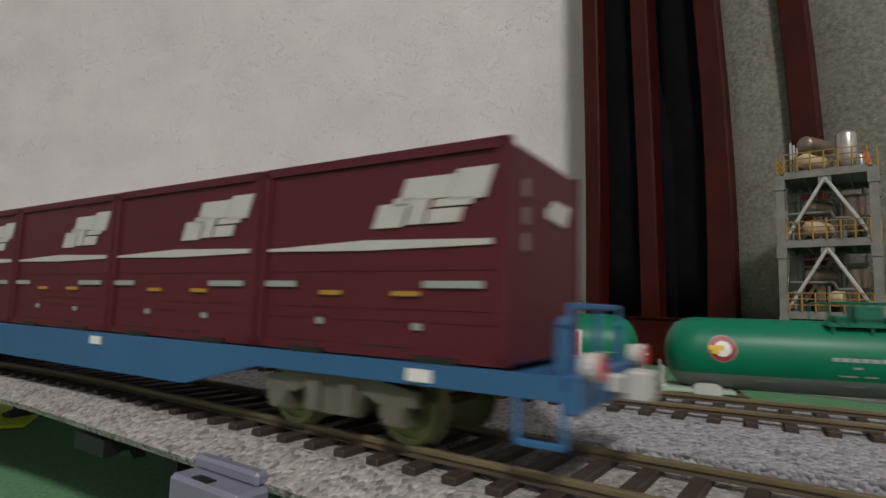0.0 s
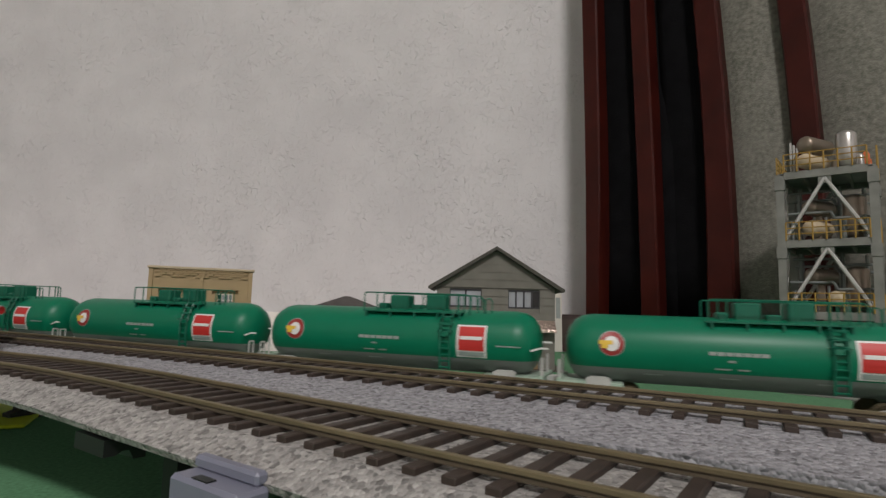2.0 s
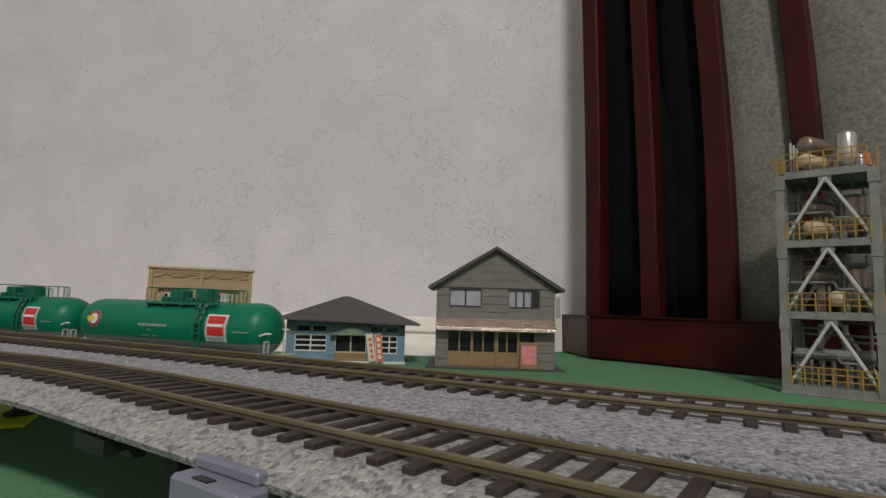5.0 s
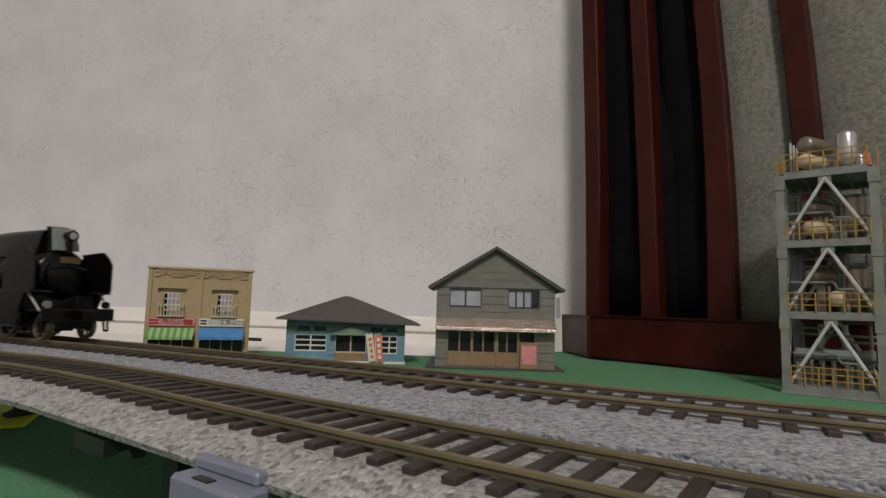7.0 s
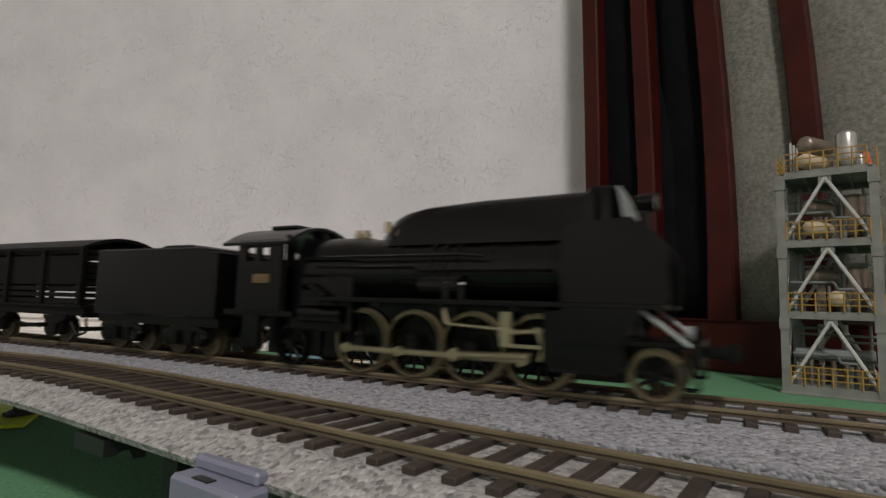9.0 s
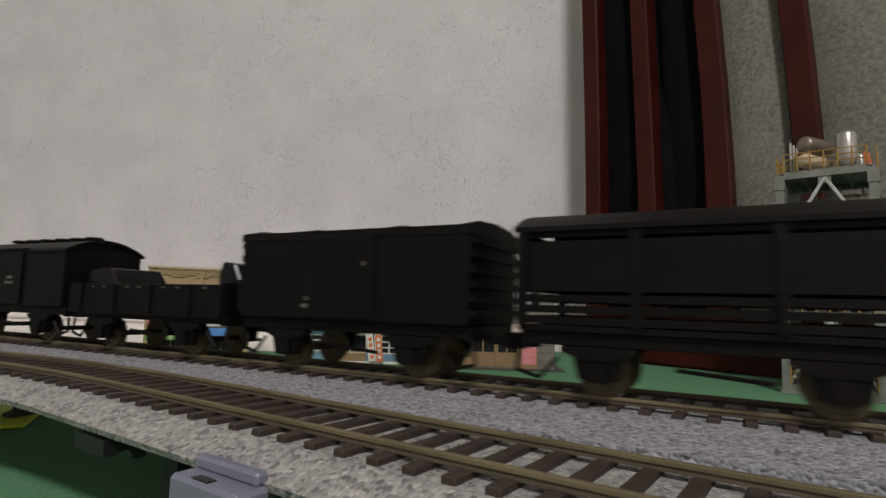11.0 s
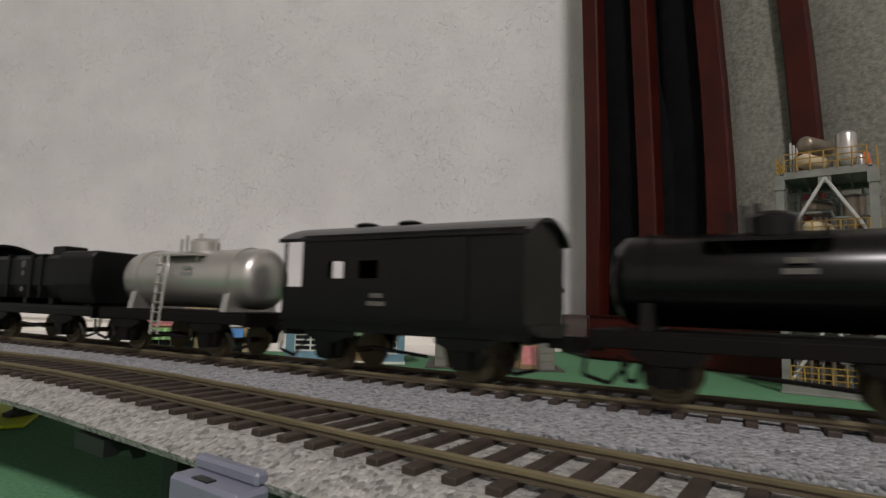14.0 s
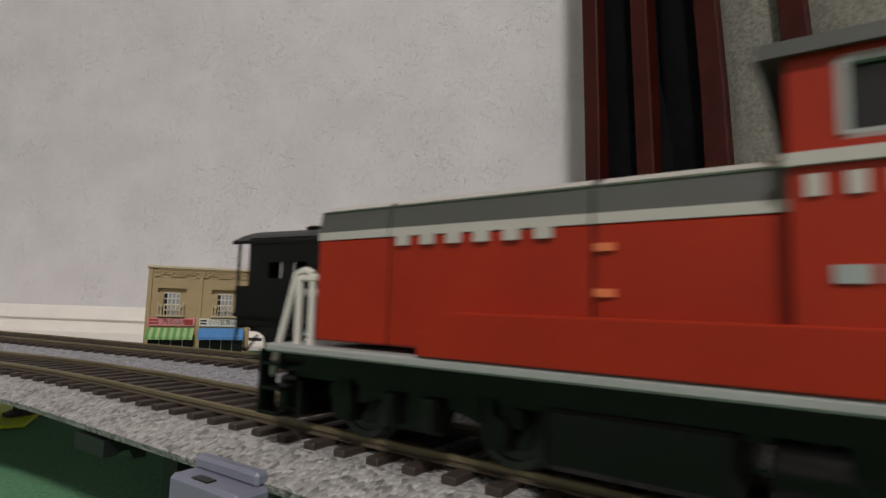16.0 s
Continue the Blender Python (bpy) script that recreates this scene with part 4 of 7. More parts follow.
            vsupport(0.0215, 0.027, f, f + 0.022)
            vessel((0.016, 0.006, f + 0.0100) if k == 2 else (0.030, 0.006, f + 0.0100), (0.027, 0.030, f + 0.0100) if k == 2 else (0.040, 0.030, f + 0.0100), 0.0058, M_BEIGETRIM)
            vsupport(0.0215 if k == 2 else 0.035, 0.018, f, f + 0.005)
            vessel((0.044, 0.018, f + 0.001), (0.044, 0.018, f + 0.034), 0.0072, M_PIPE)
            vsupport(0.044, 0.018, f, f + 0.004)
            bm = bmesh.new()
            for x in (0.008, 0.034):
                rod(bm, (x, 0.04, f), (x, 0.04, f + 0.046), 0.0016, 6)
            part("pipe", bm, M_TANKGREY, t)
        else:
            bm = bmesh.new()
            rod(bm, (0.004, 0.02, f + 0.022), (L - 0.004, 0.02, f + 0.022), 0.0045, 12)
            part("pipe", bm, M_TANKGREY, t)
            for i in range(7):
                bm = bmesh.new()
                x = 0.007 + i * 0.007
                rod(bm, (x, 0.013, f), (x, 0.013, f + 0.014 + 0.004 * (i % 2)), 0.0015, 8)
                rod(bm, (x, 0.013, f + 0.006), (x, 0.02, f + 0.02), 0.0009, 6)
                part("pump", bm, M_PIPE, t)
            vessel((0.004, 0.030, f + 0.008), (0.05, 0.034, f + 0.008), 0.006)
            vsupport(0.03, 0.032, f, f + 0.004)


# ---- rolling stock; x along the track towards the camera's end, z over the rail heads ----
def wheel_mesh(r, spokes=0, tyre=0.0012, width=0.0022):
    """One wheel lying in the xz plane, its tyre facing -y."""
    bm = bmesh.new()
    rot = Matrix.Rotation(radians(-90), 4, "Z")
    if spokes:
        lathe(bm, [(0, r - tyre * 0.6), (0, r), (width * 0.7, r), (width * 0.75, r + 0.0008), (width, r + 0.0008), (width, r - tyre), (width * 0.5, r - tyre), (0, r - tyre * 0.6)], 32, Matrix.Rotation(radians(90), 4, "Z"))
    else:
        lathe(bm, [(0, 0), (0, r * 0.55), (0.0004, r * 0.6), (0.0004, r - tyre), (0, r - tyre * 0.9), (0, r), (width * 0.7, r), (width * 0.75, r + 0.0007), (width, r + 0.0007), (width, 0)], 24, Matrix.Rotation(radians(90), 4, "Z"))
    return bm


def plain_wheelset(parent, x, r=0.0052, mat=None):
    """An axle with two disc wheels."""
    bm = bmesh.new()
    for sgn in (-1, 1):
        b2 = wheel_mesh(r)
        mm = Matrix.Translation((x, sgn * 0.0100, r)) @ (Matrix.Rotation(0 if sgn < 0 else math.pi, 4, "Z"))
        bmesh.ops.transform(b2, matrix=mm, verts=list(b2.verts))
        me = bpy.data.meshes.new("tmp")
        b2.to_mesh(me)
        b2.free()
        bm.from_mesh(me)
        bpy.data.meshes.remove(me)
    rod(bm, (x, -0.008, r), (x, 0.008, r), 0.001, 8)
    return part("wheelset", bm, mat or M_WHEELDARK, parent, smooth=True)


def coupler(parent, x, sgn, mat=None):
    bm = bmesh.new()
    box(bm, min(x, x + sgn * 0.005), max(x, x + sgn * 0.005), -0.0016, 0.0016, 0.0095, 0.0120)
    box(bm, min(x + sgn * 0.004, x + sgn * 0.0072), max(x + sgn * 0.004, x + sgn * 0.0072), -0.0026, 0.0026, 0.0088, 0.0128)
    bevelled(bm, 0.0003)
    part("coupler", bm, mat or M_BLACK, parent)


def two_axle(parent, x0, x1, mat, floor=0.0145, wb=0.55):
    """Underframe of a short goods wagon: sole bars, axle guards with springs, steps, brake lever, wheels."""
    L = x1 - x0
    c = (x0 + x1) / 2
    for sgn in (-1, 1):
        bm = bmesh.new()
        y = sgn * 0.0135
        box(bm, x0 + 0.001, x1 - 0.001, y - 0.0012, y + 0.0012, floor - 0.0032, floor)
        bevelled(bm, 0.0002)
        part("sole_bar", bm, mat, parent)
    for end, sgn in ((x0, 1), (x1, -1)):
        pbox("buffer_beam", (end, end + sgn * 0.0016, -0.0148, 0.0148, floor - 0.0038, floor) if sgn > 0 else (end - 0.0016, end, -0.0148, 0.0148, floor - 0.0038, floor), mat, parent, 0.0002)
        coupler(parent, end, -sgn, mat)
    for k in (-1, 1):
        xx = c + k * L * wb / 2
        plain_wheelset(parent, xx)
        for sgn in (-1, 1):
            bm = bmesh.new()
            y = sgn * 0.0135
            prism(bm, [(xx - 0.0062, floor - 0.003), (xx + 0.0062, floor - 0.003), (xx + 0.0042, 0.0040), (xx - 0.0042, 0.0040)], "y", y - 0.0010, y + 0.0010)
            box(bm, xx - 0.0024, xx + 0.0024, y - 0.0024, y + 0.0024, 0.0036, 0.0080)
            prism(bm, [(xx - 0.0078, 0.0100), (xx - 0.0035, 0.0082), (xx + 0.0035, 0.0082), (xx + 0.0078, 0.0100), (xx + 0.0078, 0.0112), (xx - 0.0078, 0.0112)], "y", y - 0.0018, y + 0.0018)
            part("axle_guard", bm, mat, parent)
    bm = bmesh.new()
    path_rod(bm, [(x1 + 0.0005, -0.0135, 0.0105), (x1 + 0.0012, -0.0137, 0.0050), (x1 - 0.0045, -0.0137, 0.0035), (x1 - 0.0090, -0.0137, 0.0085)], 0.0005, 5)
    part("step_iron", bm, mat, parent)
    bm = bmesh.new()
    path_rod(bm, [(x0 - 0.0005, -0.0135, 0.0105), (x0 - 0.0012, -0.0137, 0.0050), (x0 + 0.0045, -0.0137, 0.0035), (x0 + 0.0090, -0.0137, 0.0085)], 0.0005, 5)
    part("step_iron", bm, mat, parent)
    bm = bmesh.new()
    path_rod(bm, [(c - 0.006, -0.0145, 0.0075), (c + 0.012, -0.0145, 0.0062)], 0.0005, 5)
    part("brake_lever", bm, mat, parent)


def marks(parent, x, z, y, w, n=2, mat=None):
    """Small illegible painted lettering as bars."""
    for k in range(n):
        pbox("print_bar", (x - w * (0.35 if k == 0 else 0.5), x + w * (0.35 if k == 0 else 0.5), y - 0.0002, y, z - k * 0.0022, z - k * 0.0022 + 0.0012), mat or M_FAINT, parent)


def arched(half, z_eave, rise, n=9):
    pts = []
    for i in range(n):
        a = -1 + 2 * i / (n - 1)
        pts.append((a * half, z_eave + rise * (1 - a * a)))
    return pts


def van_body(t, x0, x1, z0, z1, rise, mat, half=0.0165, overhang=0.0012):
    pbox("body", (x0, x1, -half, half, z0, z1), mat, t, 0.0003)
    bm = bmesh.new()
    top = arched(half + 0.0008, z1 - 0.0008, rise)
    prism(bm, top + [(p[0], p[1] - 0.0012) for p in top[::-1]], "x", x0 - overhang, x1 + overhang)
    part("roof", bm, mat, t, smooth=True)
    bm = bmesh.new()
    prism(bm, arched(half - 0.0006, z1 - 0.0008, rise - 0.0009), "x", x0 + 0.0004, x1 - 0.0004)
    part("gable", bm, mat, t)


def roof_vent(t, x, z, mat):
    bm = bmesh.new()
    lathe(bm, [(0, 0), (0, 0.0022), (0.0006, 0.0026), (0.0006, 0.0038), (0.0013, 0.0040), (0.0019, 0.0030), (0.0021, 0)], 14, Matrix.Translation((x, 0, z)) @ Matrix.Rotation(radians(-90), 4, "Y"))
    part("roof_vent", bm, mat, t, smooth=True)


def sliding_van(name, label, length, vents, mat, mid, win=()):
    t = thing(name, label, "goods wagon", "goods wagons")
    a, b = -length / 2, length / 2
    two_axle(t, a, b, mat)
    van_body(t, a + 0.001, b - 0.001, 0.0145, 0.0388, 0.0052, mat)
    pbox("sliding_door", (mid - 0.009, mid + 0.009, -0.0176, -0.0166, 0.0150, 0.0382), mat, t, 0.0003)
    pbox("door_rail", (mid - 0.019, mid + 0.012, -0.0182, -0.0166, 0.0380, 0.0388), mat, t)
    pbox("door_post", (mid - 0.0108, mid - 0.0098, -0.0180, -0.0166, 0.0146, 0.0380), mat, t)
    marks(t, mid + 0.001, 0.0258, -0.0176, 0.006, 2)
    n = vents
    for i in range(n):
        roof_vent(t, a + length * (0.18 + 0.70 * i / max(n - 1, 1)), 0.0430, mat)
    return t


def slat_wagon():
    t = thing("slatted_wagon", "black slatted livestock wagon", "goods wagon", "goods wagons")
    a, b = -0.0405, 0.0405
    mat = M_BROWNBLK
    two_axle(t, a, b, mat)
    pbox("wagon_floor", (a, b, -0.016, 0.016, 0.0145, 0.0158), mat, t)
    bm = bmesh.new()
    top = arched(0.0173, 0.0388, 0.0048)
    prism(bm, top + [(p[0], p[1] - 0.0012) for p in top[::-1]], "x", a - 0.001, b + 0.001)
    part("roof", bm, mat, t, smooth=True)
    for x in (a + 0.001, a + 0.027, b - 0.027, b - 0.001):
        for sgn in (-1, 1):
            pbox("post", (x - 0.0012, x + 0.0012, sgn * 0.0162 - 0.0008, sgn * 0.0162 + 0.0008, 0.0158, 0.0386), mat, t)
    for sgn in (-1, 1):
        for k in range(9):
            z = 0.0162 + k * 0.0025
            pbox("slat", (a + 0.001, b - 0.001, sgn * 0.0155 - 0.0004, sgn * 0.0155 + 0.0004, z, z + (0.0026 if 3 <= k <= 6 else 0.0017)), mat, t)
    for x in (a + 0.0006, b - 0.0006):
        for k in range(9):
            z = 0.0162 + k * 0.0025
            pbox("slat", (x - 0.0004, x + 0.0004, -0.0155, 0.0155, z, z + 0.0017), mat, t)
    return t


def box_wagon():
    t = thing("high_sided_wagon", "tall black high-sided wagon with ribbed ends and a wavy tarpaulin top", "goods wagon", "goods wagons")
    a, b = -0.040, 0.040
    mat = M_BROWNBLK
    two_axle(t, a, b, mat)
    pbox("body", (a, b, -0.0168, 0.0168, 0.0145, 0.0395), mat, t, 0.0004)
    bm = bmesh.new()
    n = 24
    rows = []
    for i in range(n + 1):
        x = a - 0.0004 + (b - a + 0.0008) * i / n
        h = 0.0412 + 0.0005 * math.sin(i * 1.9) + 0.0004 * math.sin(i * 0.8 + 1)
        rows.append([bm.verts.new((x, y, z)) for y, z in ((-0.0171, 0.0380), (-0.0170, 0.0404), (-0.012, h - 0.0002), (0, h + 0.0006), (0.012, h - 0.0002), (0.0170, 0.0404), (0.0171, 0.0380))])
    for p, q in zip(rows[:-1], rows[1:]):
        for j in range(7):
            bm.faces.new((p[j], p[(j + 1) % 7], q[(j + 1) % 7], q[j]))
    bm.faces.new(rows[0])
    bm.faces.new(rows[-1][::-1])
    part("tarpaulin", bm, mat, t, smooth=True)
    for x in (a - 0.0006, b + 0.0006):
        for k in range(6):
            pbox("end_rib", (x - 0.0006, x + 0.0006, -0.0160, 0.0160, 0.0168 + 0.0038 * k, 0.0186 + 0.0038 * k), mat, t)
    pbox("sliding_door", (-0.0115, 0.0115, -0.0178, -0.0169, 0.0150, 0.0388), mat, t, 0.0003)
    marks(t, -0.0105, 0.0200, -0.0169, 0.0075, 2)
    marks(t, 0.0085, 0.0300, -0.0179, 0.0012, 1)
    return t


def gondola():
    t = thing("open_wagon", "low black open wagon loaded with dark machinery", "goods wagon", "goods wagons")
    a, b = -0.0425, 0.0425
    mat = M_BROWNBLK
    two_axle(t, a, b, mat)
    pbox("wagon_floor", (a, b, -0.0162, 0.0162, 0.0145, 0.0156), mat, t)
    for sgn in (-1, 1):
        pbox("side_board", (a, b, sgn * 0.0162 - 0.0006, sgn * 0.0162 + 0.0006, 0.0130, 0.0243), mat, t, 0.0002)
    for x in (a + 0.0006, b - 0.0006):
        pbox("end_board", (x - 0.0006, x + 0.0006, -0.0155, 0.0155, 0.0150, 0.0250), mat, t, 0.0002)
    for k in range(11):
        x = a + 0.008 + k * 0.0069
        pbox("stake_strap", (x, x + 0.0013, -0.0173, -0.0168, 0.0228, 0.0234) if k % 3 else (x, x + 0.0010, -0.0175, -0.0168, 0.0135, 0.0238), M_FAINT if k % 3 else mat, t)
    ld = thing("covered_load", "black sloping covered machine on the open wagon", "load")
    bm = bmesh.new()
    prism(bm, [(-0.012, 0.0158), (0.010, 0.0158), (0.010, 0.0250), (0.0050, 0.0306), (-0.0065, 0.0308), (-0.012, 0.0250)], "y", -0.0110, 0.0110)
    bevelled(bm, 0.0005)
    part("cover", bm, M_BLACK, ld)
    for x in (-0.006, 0.003):
        pbox("strap", (x, x + 0.0008, -0.0113, 0.0113, 0.0200, 0.0205), M_FAINT, ld)
    l2 = thing("machine_load", "black hexagonal covered machine at the open wagon's end", "load")
    bm = bmesh.new()
    prism(bm, [(-0.0055, 0.0158), (0.0050, 0.0158), (0.0050, 0.0262), (0.0020, 0.0318), (-0.0038, 0.0325), (-0.0055, 0.0285)], "y", -0.0100, 0.0060)
    bevelled(bm, 0.0005)
    part("cover", bm, M_BLACK, l2)
    pbox("strap", (-0.0012, -0.0004, -0.0103, 0.0063, 0.0250, 0.0256), M_FAINT, l2)
    return t, ld, l2


def cylinder_tank(t, a, b, zc, r, mat):
    bm = bmesh.new()
    e = 0.0042
    lathe(bm, [(a, 0), (a + e * 0.1, r * 0.45), (a + e * 0.4, r * 0.80), (a + e * 0.8, r * 0.96), (a + e * 1.2, r), (b - e * 1.2, r), (b - e * 0.8, r * 0.96), (b - e * 0.4, r * 0.80), (b - e * 0.1, r * 0.45), (b, 0)], 36, Matrix.Translation((0, 0, zc)))
    return part("tank", bm, mat, t, smooth=True)


def tank_wagon(name, label, mat, ladder, hl):
    t = thing(name, label, "tank wagon", "goods wagons")
    a, b = -hl - 0.003, hl + 0.003
    two_axle(t, a, b, M_BROWNBLK)
    pbox("wagon_floor", (a, b, -0.0145, 0.0145, 0.0143, 0.0153), M_BROWNBLK, t)
    zc, r = 0.0270, 0.0108
    tank = cylinder_tank(t, -hl, hl, zc, r, mat)
    for x in (-0.0250, 0.0250):
        bm = bmesh.new()
        prism(bm, [(-0.0118, 0.0153), (0.0118, 0.0153), (0.0104, 0.0215), (-0.0104, 0.0215)], "x", x - 0.0014, x + 0.0014)
        part("cradle", bm, M_BROWNBLK if mat is M_BLACK else mat, t)
        bm = bmesh.new()
        lathe(bm, [(x - 0.0008, r + 0.0001), (x - 0.0008, r + 0.0005), (x + 0.0008, r + 0.0005), (x + 0.0008, r + 0.0001), (x - 0.0008, r + 0.0001)], 32, Matrix.Translation((0, 0, zc)))
        part("strap", bm, mat, tank, smooth=True)
    bm = bmesh.new()
    lathe(bm, [(0, 0.0052), (0.0042, 0.0052), (0.0052, 0.0044), (0.0057, 0.0026), (0.0058, 0)], 22, Matrix.Translation((0.0, 0, zc + r - 0.0012)) @ Matrix.Rotation(radians(-90), 4, "Y"))
    part("dome", bm, mat, t, smooth=True)
    bm = bmesh.new()
    rod(bm, (-0.0055, -0.004, zc + r - 0.002), (-0.0055, -0.004, zc + r + 0.0055), 0.0006, 6)
    rod(bm, (-0.0085, -0.004, zc + r - 0.002), (-0.0085, -0.004, zc + r + 0.0042), 0.0006, 6)
    rod(bm, (0.0095, -0.003, zc + r - 0.002), (0.0095, -0.003, zc + r + 0.0040), 0.0005, 6)
    rod(bm, (-0.0030, 0, zc + r + 0.0040), (-0.0030, 0, zc + r + 0.0066), 0.0008, 8)
    part("valve_pipe", bm, mat, t)
    for sgn in (-1, 1):
        pl = pbox("walkway", (-0.0135, 0.0100, sgn * 0.0085 - 0.003, sgn * 0.0085 + 0.003, zc + 0.0078, zc + 0.0086), mat, t)
        bm = bmesh.new()
        rod(bm, (-0.010, sgn * 0.0095, zc + 0.0080), (-0.007, sgn * 0.0085, zc + 0.004), 0.0005, 5)
        rod(bm, (0.008, sgn * 0.0095, zc + 0.0080), (0.006, sgn * 0.0085, zc + 0.004), 0.0005, 5)
        part("walkway_bracket", bm, mat, pl)
    if ladder:
        bm = bmesh.new()
        for x in (-0.0072, -0.0032):
            path_rod(bm, [(x, -0.0128, zc + 0.008), (x, -0.0145, 0.0150), (x, -0.0150, 0.0065)], 0.0005, 5)
        for k in range(8):
            z = 0.0075 + k * 0.0034
            rod(bm, (-0.0072, -0.0146, z), (-0.0032, -0.0146, z), 0.0004, 5)
        part("ladder", bm, mat, t)
    marks(t, 0.0040, zc + 0.003, -0.0109, 0.006, 2, M_FAINT if mat is M_BLACK else M_TANKGREY)
    bm = bmesh.new()
    path_rod(bm, [(-0.030, -0.0145, 0.010), (-0.0285, -0.0145, 0.0045), (-0.0265, -0.0145, 0.0045), (-0.025, -0.0145, 0.010)], 0.0005, 5)
    part("brake_loop", bm, M_BROWNBLK, t)
    return t


def box_tank():
    """Black angular tank wagon with domes along the top."""
    t = thing("angular_tank_wagon", "black angular tank wagon with a row of roof hatches", "tank wagon", "goods wagons")
    a, b = -0.0435, 0.0435
    two_axle(t, a, b, M_BLACK)
    pbox("wagon_floor", (a, b, -0.0145, 0.0145, 0.0143, 0.0153), M_BLACK, t)
    for x in (-0.034, -0.012, 0.008, 0.034):
        pbox("cradle", (x - 0.0015, x + 0.0015, -0.011, 0.011, 0.0153, 0.0180), M_BLACK, t)
    bm = bmesh.new()
    prism(bm, [(-0.0105, 0.0178), (0.0105, 0.0178), (0.0135, 0.0235), (0.0135, 0.0345), (0.0115, 0.0362), (-0.0115, 0.0362), (-0.0135, 0.0345), (-0.0135, 0.0235)], "x", -0.0455, 0.016)
    part("tank", bm, M_BLACKG, t)
    bm = bmesh.new()
    prism(bm, [(-0.0115, 0.0160), (0.0115, 0.0160), (0.0145, 0.0235), (0.0145, 0.0350), (0.0125, 0.0376), (-0.0125, 0.0376), (-0.0145, 0.0350), (-0.0145, 0.0235)], "x", 0.0165, 0.0395)
    bevelled(bm, 0.0006)
    part("end_tank", bm, M_BLACKG, t)
    for x in (-0.022, -0.004, 0.004):
        pbox("band", (x - 0.0008, x + 0.0008, -0.0140, 0.0140, 0.0178, 0.0366), M_BLACKG, t)
    for x, w, h in ((-0.0330, 0.0035, 0.0012), (-0.0155, 0.0045, 0.0016), (-0.001, 0.0048, 0.0048), (0.011, 0.0045, 0.0018)):
        pbox("hatch", (x - w, x + w, -0.005, 0.005, 0.0360, 0.0362 + h), M_BLACKG, t, 0.0004)
    for k, z in enumerate((0.0325, 0.0285, 0.0215)):
        bm = bmesh.new()
        rod(bm, (-0.0105, -0.0137, z), (-0.0105, -0.0133, z), 0.0017 if k == 0 else 0.0011, 12)
        part("print_disc", bm, M_FAINT, t)
    return t


def brake_van(name, label, length, vents, windows, mat, platform, second=0.0):
    """A van with an open end platform at one end or at both."""
    t = thing(name, label, "brake van", "goods wagons")
    a, b = -length / 2, length / 2
    two_axle(t, a, b, mat)
    pbox("van_floor", (a, b, -0.0162, 0.0162, 0.0143, 0.0153), mat, t)
    pf = a + platform
    pb = b - 0.001 - second
    half = 0.0160
    wz0, wz1 = 0.0265, 0.0315
    for sgn in (-1, 1):
        hs = [(w0, w1, wz0, wz1) for w0, w1 in windows]
        w = wall_with_holes("side", pf, pb, 0.0153, 0.0392, sgn * half - 0.0006, 0.0012, hs, mat, t)
    for x in (pf, pb - 0.0012):
        bm = bmesh.new()
        if x == pf or second:
            for y0, y1 in ((-0.0154, -0.004), (0.004, 0.0154)):
                box(bm, x, x + 0.0012, y0, y1, 0.0153, 0.0392)
            box(bm, x, x + 0.0012, -0.004, 0.004, 0.0330, 0.0392)
        else:
            box(bm, x, x + 0.0012, -0.0154, 0.0154, 0.0153, 0.0392)
        part("end_wall", bm, mat, t)
    bm = bmesh.new()
    top = arched(half + 0.0012, 0.0384, 0.0050)
    prism(bm, top + [(p[0], p[1] - 0.0011) for p in top[::-1]], "x", a - 0.0008, b + 0.0008)
    part("roof", bm, mat, t, smooth=True)
    for x in (pf + 0.0003, pb - 0.0009):
        bm = bmesh.new()
        prism(bm, arched(half - 0.0006, 0.0384, 0.0040), "x", x, x + 0.0008)
        part("gable", bm, mat, t)
    for y in (-0.0155, 0.0155):
        bm = bmesh.new()
        rod(bm, (a + 0.0008, y, 0.0153), (a + 0.0008, y, 0.0390), 0.0005, 6)
        part("platform_post", bm, mat, t)
        pbox("platform_side", (a + 0.0003, pf, y - 0.0004, y + 0.0004, 0.0153, 0.0240), mat, t)
    pbox("platform_end", (a + 0.0002, a + 0.0010, -0.0150, 0.0150, 0.0153, 0.0240), mat, t)
    if second:
        for y in (-0.0155, 0.0155):
            bm = bmesh.new()
            rod(bm, (b - 0.0008, y, 0.0153), (b - 0.0008, y, 0.0390), 0.0006, 6)
            part("platform_post", bm, mat, t)
            pbox("platform_side", (b - 0.0050, b - 0.0003, y - 0.0004, y + 0.0004, 0.0153, 0.0392), mat, t)
        for y0, y1 in ((-0.0150, -0.0052), (0.0052, 0.0150)):
            pbox("platform_end", (b - 0.0010, b - 0.0002, y0, y1, 0.0153, 0.0270), mat, t)
        bm = bmesh.new()
        lathe(bm, [(0, 0), (0, 0.0009), (0.0010, 0.0009), (0.0010, 0)], 10, Matrix.Translation((b, -0.0118, 0.0215)))
        part("tail_lamp", bm, M_LAMPRED, t, "small red tail lamp")
        for i in range(vents):
            roof_vent(t, a + length * (0.25 + 0.2 * i), 0.0428, mat)
        return t
    pbox("door_rail", (b - length * 0.52, b - 0.004, -0.0178, -0.0167, 0.0374, 0.0382), mat, t)
    pbox("door", (b - length * 0.44, b - length * 0.20, -0.0172, -0.0167, 0.0158, 0.0374), mat, t, 0.0002)
    for i in range(vents):
        roof_vent(t, a + length * (0.25 + 0.2 * i), 0.0428, mat)
    marks(t, a + length * 0.45, 0.0212, -0.0167, 0.006, 2)
    return t


